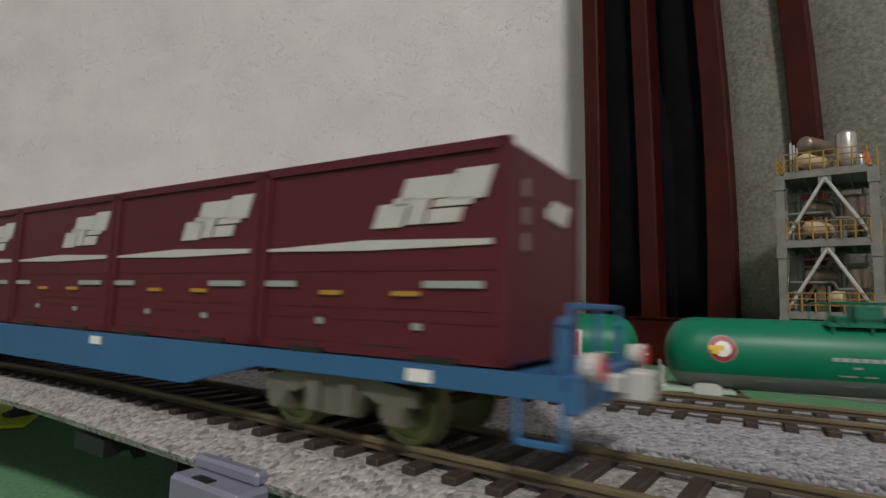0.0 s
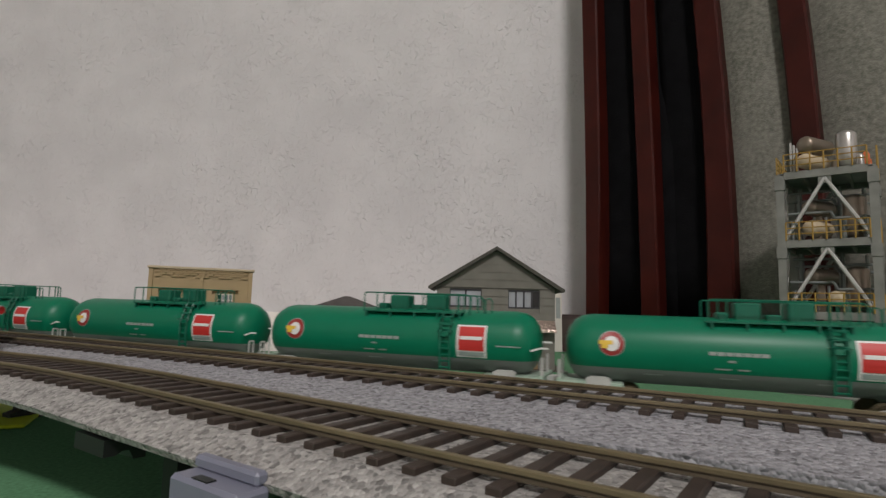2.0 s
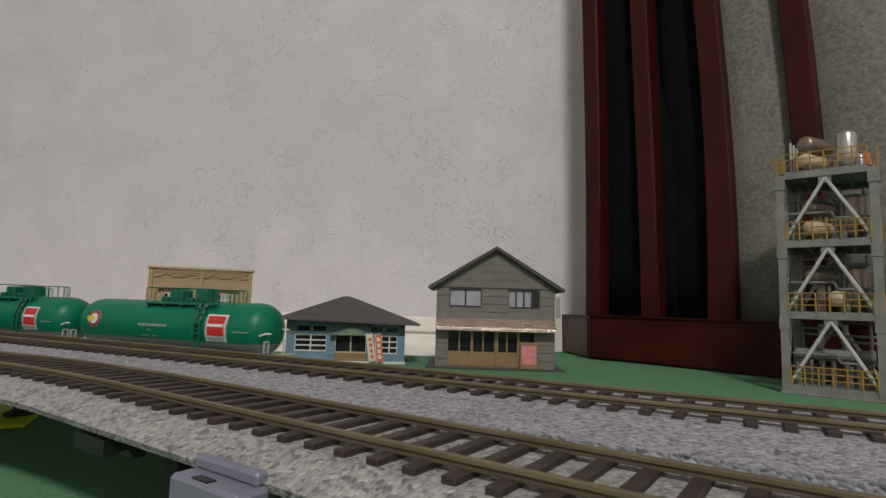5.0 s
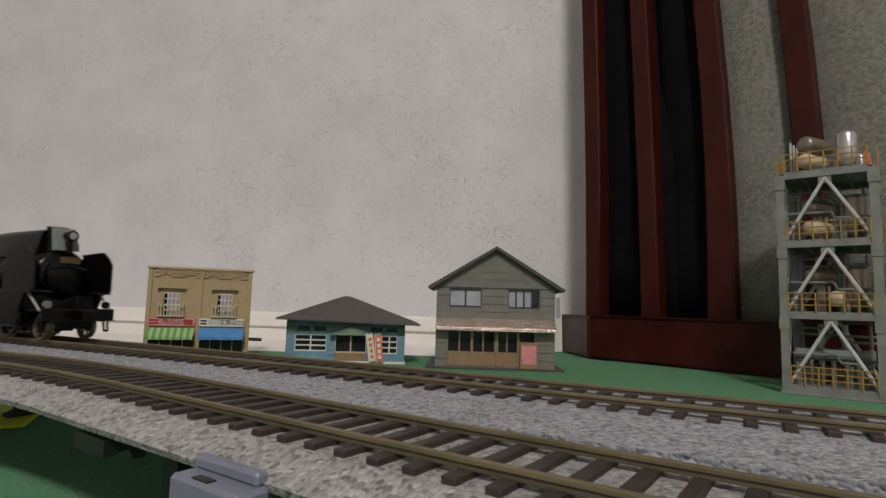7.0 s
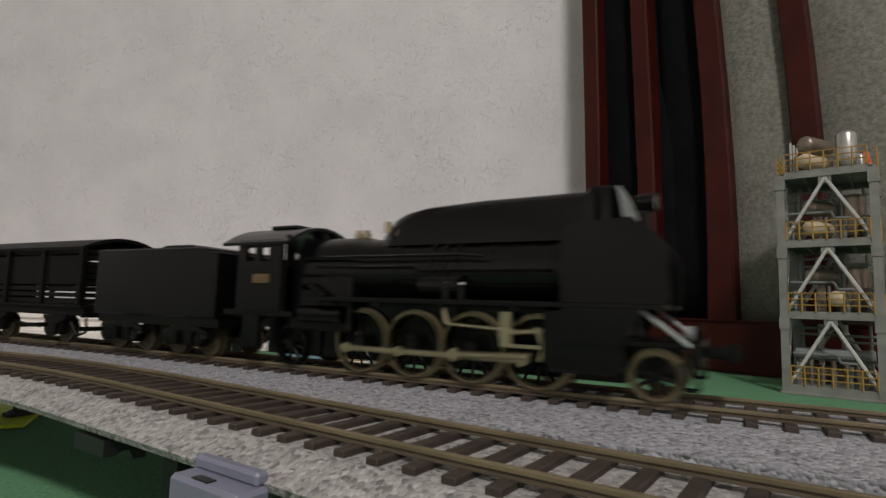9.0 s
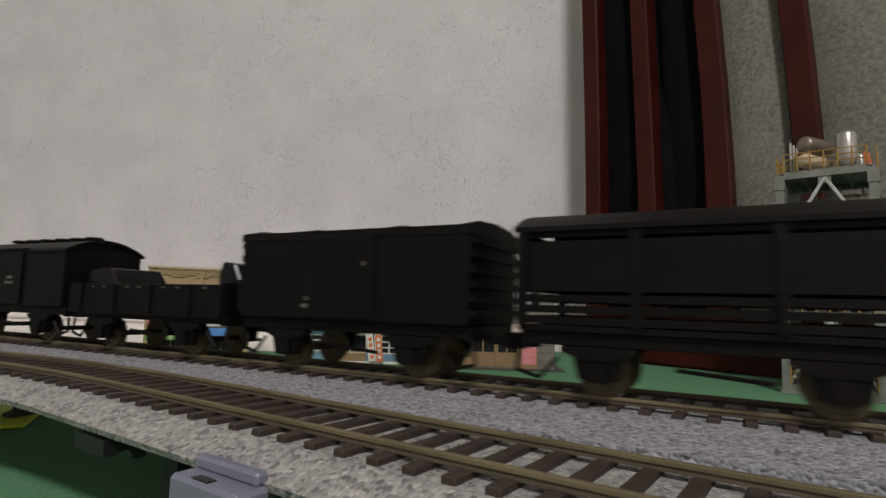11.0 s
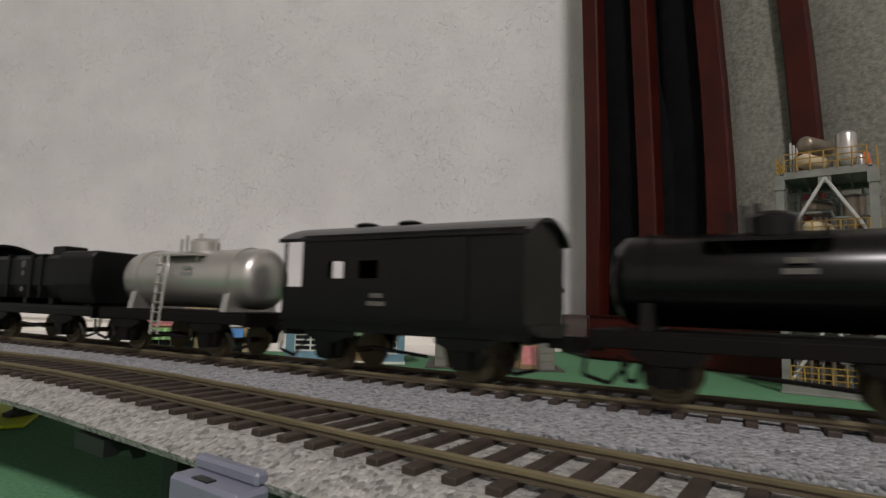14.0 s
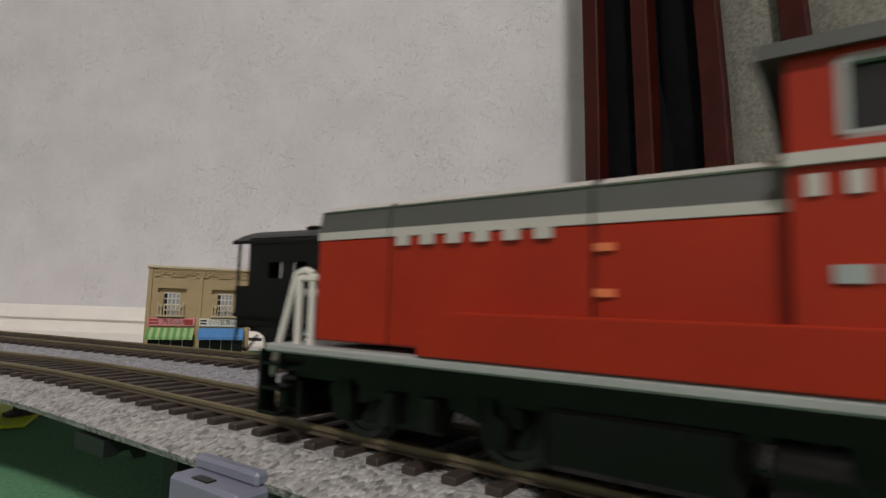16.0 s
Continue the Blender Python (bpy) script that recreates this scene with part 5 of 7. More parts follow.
def steam_locomotive():
    """Black tender locomotive with a long casing over its boiler; x = 0 at the headlight."""
    t = thing("steam_locomotive", "black model steam locomotive with streamlined dome casing and smoke deflectors", "locomotive")
    K = M_BLACK
    bm = bmesh.new()
    zc, r = 0.0285, 0.0108
    lathe(bm, [(-0.103, 0), (-0.103, r + 0.0010), (-0.082, r + 0.0008), (-0.078, r), (-0.020, r), (-0.0195, r + 0.0006), (-0.004, r + 0.0006), (-0.0032, r), (-0.002, r * 0.80), (-0.0010, r * 0.4), (-0.0006, 0)], 36, Matrix.Translation((0, 0, zc)))
    boiler = part("boiler", bm, K, t, smooth=True)
    for x in (-0.066, -0.052, -0.037):
        bm = bmesh.new()
        lathe(bm, [(x - 0.0006, r), (x - 0.0006, r + 0.0004), (x + 0.0006, r + 0.0004), (x + 0.0006, r)], 32, Matrix.Translation((0, 0, zc)))
        part("boiler_band", bm, K, boiler, smooth=True)
    # long dome casing
    bm = bmesh.new()
    st = []
    for x, h, w in ((-0.077, 0.0392, 0.0030), (-0.0735, 0.0425, 0.0048), (-0.070, 0.0456, 0.0058), (-0.066, 0.0472, 0.0062), (-0.060, 0.0483, 0.0064), (-0.042, 0.0492, 0.0066), (-0.014, 0.0496, 0.0066), (-0.0112, 0.0496, 0.0062)):
        st.append([bm.verts.new((x, y, z)) for y, z in ((-w - 0.002, 0.0365), (-w, h - 0.0035), (-w * 0.75, h - 0.0010), (-w * 0.3, h), (w * 0.3, h), (w * 0.75, h - 0.0010), (w, h - 0.0035), (w + 0.002, 0.0365))])
    for p, q in zip(st[:-1], st[1:]):
        for i in range(7):
            bm.faces.new((p[i], p[i + 1], q[i + 1], q[i]))
    bm.faces.new(st[0])
    bm.faces.new(st[-1][::-1])
    part("dome_casing", bm, K, t, smooth=True)
    bm = bmesh.new()
    lathe(bm, [(0, 0.0044), (0.0115, 0.0042), (0.0122, 0.0044), (0.0130, 0.0044), (0.0130, 0.0036), (0.004, 0.0034)], 22, Matrix.Translation((-0.0102, 0, 0.0374)) @ Matrix.Rotation(radians(-90), 4, "Y"))
    part("chimney", bm, K, t, smooth=True)
    bm = bmesh.new()
    lathe(bm, [(-0.0025, 0), (-0.0025, 0.0020), (0.0018, 0.0024), (0.0024, 0.0024), (0.0022, 0.0018), (0.0020, 0)], 18, Matrix.Translation((0, 0, 0.0462)))
    hl = part("headlight", bm, K, t, smooth=True)
    bm = bmesh.new()
    lathe(bm, [(0.0022, 0), (0.0023, 0.0017), (0.0025, 0)], 16, Matrix.Translation((0, 0, 0.0462)))
    part("lens", bm, M_SILVER, hl, smooth=True)
    pbox("headlight_stand", (-0.002, 0.0008, -0.0010, 0.0010, 0.0380, 0.0442), K, t)
    # Sloping plate in grey, the colour standing in for its worn sheen.
    bm = bmesh.new()
    prism(bm, [(-0.0062, 0.0500), (-0.0056, 0.0500), (-0.0018, 0.0425), (-0.0010, 0.0395), (-0.0040, 0.0395)], "y", -0.0050, 0.0050)
    part("chimney_fairing", bm, M_TANKGREY, t, "worn fairing before the chimney, its sheen put into grey")
    # smoke deflectors
    for sgn in (-1, 1):
        bm = bmesh.new()
        y = sgn * 0.0165
        prism(bm, [(-0.0165, 0.0120), (-0.0165, 0.0390), (-0.0120, 0.0394), (-0.0010, 0.0402), (0.0035, 0.0372), (0.0062, 0.0340), (0.0066, 0.0215), (0.0010, 0.0200), (-0.0030, 0.0120)], "y", y - 0.0005, y + 0.0005)
        part("smoke_deflector", bm, K, t)
        pbox("running_board", (-0.0920, 0.0060, sgn * 0.0128 - 0.0045, sgn * 0.0128 + 0.0045, 0.0200, 0.0212), K, t, 0.0002)
        bm = bmesh.new()
        prism(bm, [(-0.0200, 0.0052), (-0.0040, 0.0052), (-0.0030, 0.0080), (-0.0030, 0.0200), (-0.0210, 0.0200), (-0.0210, 0.0080)], "y", sgn * 0.0118 - 0.0045, sgn * 0.0118 + 0.0045)
        bevelled(bm, 0.0008)
        part("cylinder_block", bm, K, t)
        bm = bmesh.new()
        rod(bm, (0.0000, sgn * 0.0152, 0.0205), (0.0105, sgn * 0.0152, 0.0125), 0.0005, 6)
        part("front_stay", bm, M_PRINTDIM, t)
    pbox("pilot_deck", (-0.003, 0.0115, -0.0150, 0.0150, 0.0120, 0.0134), K, t, 0.0003)
    pbox("buffer_beam", (0.0105, 0.0125, -0.0155, 0.0155, 0.0080, 0.0134), K, t, 0.0003)
    coupler(t, 0.0125, 1, K)
    for y in (-0.0125, 0.0125):
        bm = bmesh.new()
        lathe(bm, [(0, 0), (0, 0.0016), (0.0015, 0.0016), (0.0015, 0)], 12, Matrix.Translation((0.0095, y, 0.0152)))
        part("marker_lamp", bm, M_TANKGREY if y < 0 else K, t)
    bm = bmesh.new()
    box(bm, -0.0990, -0.004, -0.0075, 0.0075, 0.0030, 0.0200)
    part("main_frame", bm, K, t)
    bm = bmesh.new()
    box(bm, -0.1040, -0.0800, -0.0125, 0.0125, 0.0110, 0.0280)
    bevelled(bm, 0.001)
    part("firebox", bm, K, t)
    # cab
    for sgn in (-1, 1):
        hs = [(-0.1190, -0.1150, 0.0318, 0.0362), (-0.1128, -0.1090, 0.0318, 0.0362)]
        wall_with_holes("cab_side", -0.1225, -0.1035, 0.0165, 0.0385, sgn * 0.0162 - 0.0006, 0.0012, hs, K, t)
    pl = pbox("number_plate", (-0.1150, -0.1080, -0.0173, -0.0169, 0.0250, 0.0278), M_PLATE, t, 0.0, "worn brass number plate")
    bm = bmesh.new()
    for y0, y1 in ((-0.0156, -0.012), (0.012, 0.0156), (-0.0075, 0.0075)):
        box(bm, -0.1032, -0.1022, y0, y1, 0.0165, 0.0400)
    box(bm, -0.1032, -0.1022, -0.0156, 0.0156, 0.0165, 0.0300)
    part("cab_front", bm, K, t)
    bm = bmesh.new()
    top = arched(0.0178, 0.0378, 0.0062)
    prism(bm, top + [(p[0], p[1] - 0.0010) for p in top[::-1]], "x", -0.1290, -0.1010)
    part("cab_roof", bm, K, t, smooth=True)
    pbox("roof_hatch", (-0.1210, -0.1090, -0.005, 0.005, 0.0436, 0.0449), K, t, 0.0003)
    pbox("cab_floor", (-0.1300, -0.1000, -0.0150, 0.0150, 0.0148, 0.0165), K, t)
    for x in (-0.0865, -0.0835):
        bm = bmesh.new()
        rod(bm, (x, -0.001, 0.0385), (x, -0.001, 0.0425), 0.0010, 8)
        rod(bm, (x, -0.001, 0.0405), (x, -0.001, 0.0413), 0.0014, 8)
        part("safety_valve", bm, M_BRASS, t)
    bm = bmesh.new()
    rod(bm, (-0.0715, -0.0068, 0.0405), (-0.0715, -0.0068, 0.0438), 0.0011, 8)
    part("whistle", bm, M_BRASS, t)
    bm = bmesh.new()
    path_rod(bm, [(-0.098, -0.0122, 0.0330), (-0.045, -0.0122, 0.0330), (-0.038, -0.0122, 0.0325)], 0.0005, 5)
    path_rod(bm, [(-0.098, -0.0125, 0.0240), (-0.094, -0.0140, 0.0245), (-0.088, -0.0140, 0.0212)], 0.0009, 6)
    part("handrail", bm, K, t)
    bm = bmesh.new()
    rod(bm, (-0.0560, -0.0118, 0.0245), (-0.0440, -0.0118, 0.0245), 0.0032, 14)
    part("air_tank", bm, K, t, smooth=True)
    for x in (-0.0475, -0.0430):
        bm = bmesh.new()
        rod(bm, (x, -0.0142, 0.0212), (x, -0.0142, 0.0250), 0.0011, 8)
        pm = part("pump", bm, K, t)
        bm = bmesh.new()
        rod(bm, (x, -0.0142, 0.0250), (x, -0.0142, 0.0257), 0.0006, 8)
        part("pump_cap", bm, M_LGREY, pm)
    # pipes, sand lids, smokebox door and plate
    for z, yy in ((0.0262, -0.0112), (0.0301, -0.0114)):
        bm = bmesh.new()
        path_rod(bm, [(-0.094, yy, z), (-0.060, yy, z), (-0.058, yy, z - 0.0012), (-0.020, yy, z - 0.0012)], 0.00045, 5)
        part("boiler_pipe", bm, K, boiler)
    for x in (-0.0545, -0.0505, -0.0465):
        bm = bmesh.new()
        path_rod(bm, [(x, -0.0072, 0.0380), (x, -0.0098, 0.0345), (x, -0.0112, 0.0300), (x, -0.0114, 0.0215)], 0.0005, 5)
        part("sand_pipe", bm, K, boiler)
    for x in (-0.088, -0.068, -0.048, -0.028):
        bm = bmesh.new()
        rod(bm, (x, -0.0165, 0.0202), (x, -0.0165, 0.0186), 0.0007, 6)
        part("step_bracket", bm, K, t)
    bm = bmesh.new()
    lathe(bm, [(-0.0008, 0.0088), (0.0002, 0.0084), (0.0012, 0.0060), (0.0018, 0.0), ], 28, Matrix.Translation((0, 0, zc)))
    part("smokebox_door", bm, K, t, smooth=True)
    pbox("front_plate", (0.0014, 0.0020, -0.0042, 0.0042, 0.0336, 0.0364), M_PLATE, t, 0.0, "worn brass front number plate")
    bm = bmesh.new()
    path_rod(bm, [(0.0020, -0.0075, 0.0310), (0.0026, 0.0, 0.0322), (0.0020, 0.0075, 0.0310)], 0.0004, 5)
    part("door_handrail", bm, K, t)
    for sgn in (-1, 1):
        pbox("deflector_stay", (-0.0060, -0.0052, min(sgn * 0.0095, sgn * 0.0160), max(sgn * 0.0095, sgn * 0.0160), 0.0378, 0.0385), K, t)
        bm = bmesh.new()
        path_rod(bm, [(0.0118, sgn * 0.0130, 0.0090), (0.0118, sgn * 0.0135, 0.0035), (0.0090, sgn * 0.0135, 0.0035), (0.0085, sgn * 0.0130, 0.0090)], 0.0005, 5)
        part("pilot_step", bm, K, t)
    pbox("cab_steps", (-0.1200, -0.1130, -0.0158, -0.0148, 0.0050, 0.0150), K, t)
    bm = bmesh.new()
    rod(bm, (-0.098, -0.0125, 0.0160), (-0.082, -0.0125, 0.0160), 0.0026, 14)
    part("air_tank", bm, K, t, smooth=True)
    pbox("trailing_truck", (-0.1160, -0.0940, -0.0085, 0.0085, 0.0030, 0.0150), K, t)
    # pilot and trailing wheels
    for x, rr in ((0.003, 0.0054), (-0.1040, 0.0062)):
        w = wheel_mesh(rr, 8)
        spk = bmesh.new()
        for k in range(8):
            an = k * math.pi / 4
            rod(spk, (0, 0.0011, 0), (math.cos(an) * (rr - 0.001), 0.0011, math.sin(an) * (rr - 0.001)), 0.0005, 5)
        rod(spk, (0, -0.0004, 0), (0, 0.0022, 0), 0.0014, 10)
        o = part("pilot_wheel" if x > 0 else "trailing_wheel", w, M_STEEL if x > 0 else K, t, smooth=True)
        sp = part("spokes", spk, K, o)
        o.matrix_basis = Matrix.Translation((x, -0.0105, rr))
        o2 = share(o, "pilot_wheel" if x > 0 else "trailing_wheel", Matrix.Translation((x, 0.0105, rr)) @ Matrix.Rotation(math.pi, 4, "Z"), t)
        share(sp, "spokes", Matrix(), o2)
        ROLL.append((o, x, -0.0105, rr, 0.0))
    pbox("pilot_truck", (-0.003, 0.008, -0.0085, 0.0085, 0.0045, 0.0115), K, t)
    # driving wheels
    RD = 0.0088
    w = wheel_mesh(RD, 12, 0.0008)
    spk = bmesh.new()
    for k in range(12):
        an = k * math.pi / 6
        rod(spk, (0, 0.0012, 0), (math.cos(an) * (RD - 0.001), 0.0012, math.sin(an) * (RD - 0.001)), 0.0004, 4)
    rod(spk, (0, 0.0000, 0), (0, 0.0022, 0), 0.0018, 12)
    prism(spk, [(RD * 0.45 * math.cos(q) - RD * 0.35, (RD - 0.001) * math.sin(q) * 0.8) for q in np.linspace(2.2, 4.1, 6)], "y", 0.0006, 0.0018)
    first = part("driving_wheel", w, M_STEEL, t, "bright steel-tyred spoked driving wheel", smooth=True)
    sp = part("spokes", spk, K, first)
    for i in range(4):
        x = -0.0775 + 0.0178 * i
        for sgn in (-1, 1):
            if i == 0 and sgn < 0:
                o = first
            else:
                o = share(first, "driving_wheel", Matrix(), t)
                share(sp, "spokes", Matrix(), o)
            o.matrix_basis = Matrix.Translation((x, sgn * 0.0105, RD)) @ (Matrix.Rotation(math.pi, 4, "Z") if sgn > 0 else Matrix())
            if sgn < 0:
                ROLL.append((o, x, -0.0105, RD, 0.0))
    # rods on the camera's side and their twins
    for sgn in (-1, 1):
        y = sgn * 0.0122
        bm = bmesh.new()
        box(bm, -0.0795, -0.0221, y - 0.0005, y + 0.0005, -0.0006, 0.0006)
        for i in range(4):
            rod(bm, (-0.0775 + 0.0178 * i, y - 0.0007, 0), (-0.0775 + 0.0178 * i, y + 0.0007, 0), 0.0014, 10)
        side = part("side_rod", bm, M_BRASS, t)
        side.matrix_basis = Matrix.Translation((0.0038, 0, RD))
        ROD.append((side, 0.0, 0.0038, RD))
        bm = bmesh.new()
        rod(bm, (-0.0419, y + sgn * 0.0014, 0.0005), (-0.0215, y + sgn * 0.0014, 0.0012), 0.0008, 6)
        rod(bm, (-0.0419, y + sgn * 0.0008, 0.0005), (-0.0419, y + sgn * 0.0020, 0.0005), 0.0016, 10)
        main = part("main_rod", bm, M_BRASS, t)
        main.matrix_basis = Matrix.Translation((0.0038, 0, RD))
        ROD.append((main, 0.0, 0.0038, RD))
        bm = bmesh.new()
        rod(bm, (-0.0300, y, 0.0135), (-0.0135, y, 0.0150), 0.0007, 6)
        rod(bm, (-0.0480, y, 0.0150), (-0.0290, y, 0.0140), 0.0006, 6)
        box(bm, -0.0310, -0.0120, y - 0.0004, y + 0.0004, 0.0098, 0.0107)
        box(bm, -0.0330, -0.0300, y - 0.0006, y + 0.0006, 0.0100, 0.0185)
        rod(bm, (-0.0480, y, 0.0150), (-0.0490, y, 0.0190), 0.0010, 8)
        path_rod(bm, [(-0.0225, y - 0.0006, 0.0070), (-0.0215, y - 0.0006, 0.0105), (-0.0235, y - 0.0006, 0.0150)], 0.0007, 6)
        part("valve_gear", bm, M_BRASS, t)
    return t


def bogie(parent, x, mat, wheel_mat, r=0.0052, half=0.0105, yy=0.0135):
    for k in (-1, 1):
        plain_wheelset(parent, x + k * half, r, wheel_mat)
    for sgn in (-1, 1):
        bm = bmesh.new()
        y = sgn * yy
        prism(bm, [(x - half - 0.0035, 0.0062), (x - half - 0.0035, 0.0084), (x - 0.005, 0.0102), (x + 0.005, 0.0102), (x + half + 0.0035, 0.0084), (x + half + 0.0035, 0.0062), (x + half - 0.0032, 0.0062), (x + 0.0058, 0.0074), (x + 0.0048, 0.0036), (x - 0.0048, 0.0036), (x - 0.0058, 0.0074), (x - half + 0.0032, 0.0062)], "y", y - 0.0009, y + 0.0009)
        for k in (-1, 1):
            box(bm, x + k * half - 0.0018, x + k * half + 0.0018, y - 0.0014, y + 0.0010, 0.0034, 0.0066)
        for k in (-1, 1):
            rod(bm, (x + k * half, y - 0.0018, 0.0055), (x + k * half, y + 0.0018, 0.0055), 0.0020, 10)
            rod(bm, (x + k * 0.0035, y - 0.0016, 0.0042), (x + k * 0.0035, y - 0.0016, 0.0085), 0.0014, 8)
        part("bogie_frame", bm, mat, parent)


def tender():
    t = thing("tender", "black model locomotive tender", "tender")
    K = M_BLACK
    a, b = -0.0330, 0.0330
    bm = bmesh.new()
    prism(bm, [(a, 0.0130), (b, 0.0130), (b, 0.0355), (b - 0.0065, 0.0355), (b - 0.0075, 0.0372), (a, 0.0372)], "y", -0.0165, 0.0165)
    bevelled(bm, 0.0006)
    part("body", bm, K, t)
    bm = bmesh.new()
    prism(bm, [(a + 0.026, 0.0360), (b - 0.014, 0.0360), (b - 0.018, 0.0385), (a + 0.034, 0.0385)], "y", -0.012, 0.012)
    part("coal", bm, K, t)
    pbox("underframe", (a, b, -0.0140, 0.0140, 0.0100, 0.0130), K, t)
    for x in (a + 0.016, b - 0.016):
        bogie(t, x, K, M_WHEELDARK, half=0.008)
    coupler(t, a, -1, K)
    coupler(t, b - 0.002, 1, K)
    return t


def long_tank_car():
    """Green bogie tank car with walkway, ladder and prints on its side."""
    t = thing("green_tank_car", "glossy green bogie tank car with grey belly and walkway", "tank wagon", "green tank cars")
    zc, r = 0.0277, 0.0160
    h = 0.0790
    e = 0.0125
    bm = bmesh.new()
    n = 48
    prof = [(-h, 0), (-h + e * 0.03, r * 0.30), (-h + e * 0.14, r * 0.58), (-h + e * 0.36, r * 0.82), (-h + e * 0.65, r * 0.95), (-h + e, r), (h - e, r), (h - e * 0.65, r * 0.95), (h - e * 0.36, r * 0.82), (h - e * 0.14, r * 0.58), (h - e * 0.03, r * 0.30), (h, 0)]
    lathe(bm, prof, n, Matrix.Translation((0, 0, zc)))
    lowb = bmesh.new()
    geom = list(bm.verts) + list(bm.edges) + list(bm.faces)
    bmesh.ops.bisect_plane(bm, geom=geom, plane_co=(0, 0, zc - 0.0082), plane_no=(0, 0, 1))
    me = bpy.data.meshes.new("tmp")
    bm.to_mesh(me)
    lowb.from_mesh(me)
    bpy.data.meshes.remove(me)
    bmesh.ops.delete(bm, geom=[f for f in bm.faces if f.calc_center_median().z < zc - 0.0082], context="FACES")
    bmesh.ops.delete(lowb, geom=[f for f in lowb.faces if f.calc_center_median().z >= zc - 0.0082], context="FACES")
    tank = part("tank", bm, M_GREEN, t, smooth=True)
    part("tank_belly", lowb, M_TANKGREY, tank, "grey lower half of the tank", smooth=True)
    def on_side(x0, x1, z0, z1, mat, name, lift=0.0002, par=None, nz=6):
        bm = bmesh.new()
        rows = []
        for i in range(nz + 1):
            z = z0 + (z1 - z0) * i / nz
            y = -math.sqrt(max(r * r - (z - zc) ** 2, 0)) - lift
            rows.append((bm.verts.new((x0, y, z)), bm.verts.new((x1, y, z))))
        for p, q in zip(rows[:-1], rows[1:]):
            bm.faces.new((p[0], p[1], q[1], q[0]))
        ob = part(name, bm, mat, par or tank, smooth=True)
        return ob
    pl = on_side(0.0385, 0.0540, 0.0202, 0.0362, M_PRINT, "hazard_plate")
    on_side(0.0396, 0.0529, 0.0236, 0.0354, M_RED, "red_field", 0.0004, pl)
    on_side(0.0404, 0.0521, 0.0290, 0.0307, M_PRINT, "print_bar", 0.0006, pl, 2)
    on_side(0.0396, 0.0529, 0.0208, 0.0230, M_PRINTDIM, "print_bar", 0.0004, pl, 2)
    def disc(rad, mat, name, lift, sx=1.0, cut=None):
        bm = bmesh.new()
        c = (-0.0570, 0.0305)
        ring = []
        k = 26
        for i in range(k):
            an = 2 * math.pi * i / k
            z = c[1] + rad * math.sin(an)
            ring.append(bm.verts.new((c[0] + rad * sx * math.cos(an), -math.sqrt(r * r - (z - zc) ** 2) - lift, z)))
        z = c[1]
        mid = bm.verts.new((c[0], -math.sqrt(r * r - (z - zc) ** 2) - lift, z))
        for i in range(k):
            bm.faces.new((ring[i], ring[(i + 1) % k], mid))
        return part(name, bm, mat, tank)
    disc(0.0058, M_PRINTDIM, "emblem_rim", 0.0002)
    disc(0.0054, M_DRED, "emblem_ring", 0.0004)
    disc(0.0034, M_PRINT, "emblem_field", 0.0006)
    on_side(-0.0627, -0.0565, 0.0301, 0.0319, M_YPRINT, "emblem_shape", 0.0008)
    on_side(-0.0615, -0.0585, 0.0283, 0.0305, M_YPRINT, "emblem_shape", 0.0009)
    for k in range(7):
        on_side(-0.0165 + k * 0.0034, -0.0136 + k * 0.0034, 0.0274, 0.0290, M_PRINTDIM, "print_bar", 0.0002, None, 2)
    on_side(-0.0090, -0.0060, 0.0246, 0.0255, M_PRINTDIM, "print_bar", 0.0002, None, 2)
    on_side(-0.0140, -0.0075, 0.0212, 0.0219, M_PRINTDIM, "print_bar", 0.0002, None, 2)
    on_side(-0.0050, -0.0005, 0.0212, 0.0219, M_PRINTDIM, "print_bar", 0.0002, None, 2)
    on_side(0.0590, 0.0710, 0.0262, 0.0268, M_PRINTDIM, "print_bar", 0.0002, None, 2)
    for x in (-0.0430, -0.0120, 0.0250):
        on_side(x, x + 0.008, 0.0170, 0.0176, M_PRINTDIM, "print_bar", 0.0002, None, 2)
    # walkway, hatches and rails on top
    made = set(bpy.data.objects)
    for sgn in (-1, 1):
        wk = pbox("walkway", (-0.0290, 0.0270, sgn * 0.0090 - 0.0035, sgn * 0.0090 + 0.0035, zc + 0.0138, zc + 0.0146), M_GREENRAIL, t)
        bm = bmesh.new()
        for x in (-0.027, -0.013, 0.001, 0.014, 0.026):
            box(bm, x - 0.0004, x + 0.0004, sgn * 0.0115 - 0.0010, sgn * 0.0115 + 0.0010, zc + 0.0110, zc + 0.0138)
        part("walkway_bracket", bm, M_GREENRAIL, wk)
        bm = bmesh.new()
        y = sgn * 0.0122
        path_rod(bm, [(-0.0285, y, zc + 0.0146), (-0.0285, y, zc + 0.0232), (-0.0275, y, zc + 0.0240), (-0.0120, y, zc + 0.0240), (0.0300, y, zc + 0.0236), (0.0315, y, zc + 0.0225), (0.0315, y, zc + 0.0130)], 0.0004, 5)
        rail = part("guard_rail", bm, M_GREENRAIL, t)
        for x in (-0.0210, 0.0060, 0.0180, 0.0250, 0.0285):
            bm = bmesh.new()
            rod(bm, (x, y, zc + 0.0146), (x, y, zc + 0.0238), 0.0004, 5)
            part("stanchion", bm, M_GREENRAIL, rail)
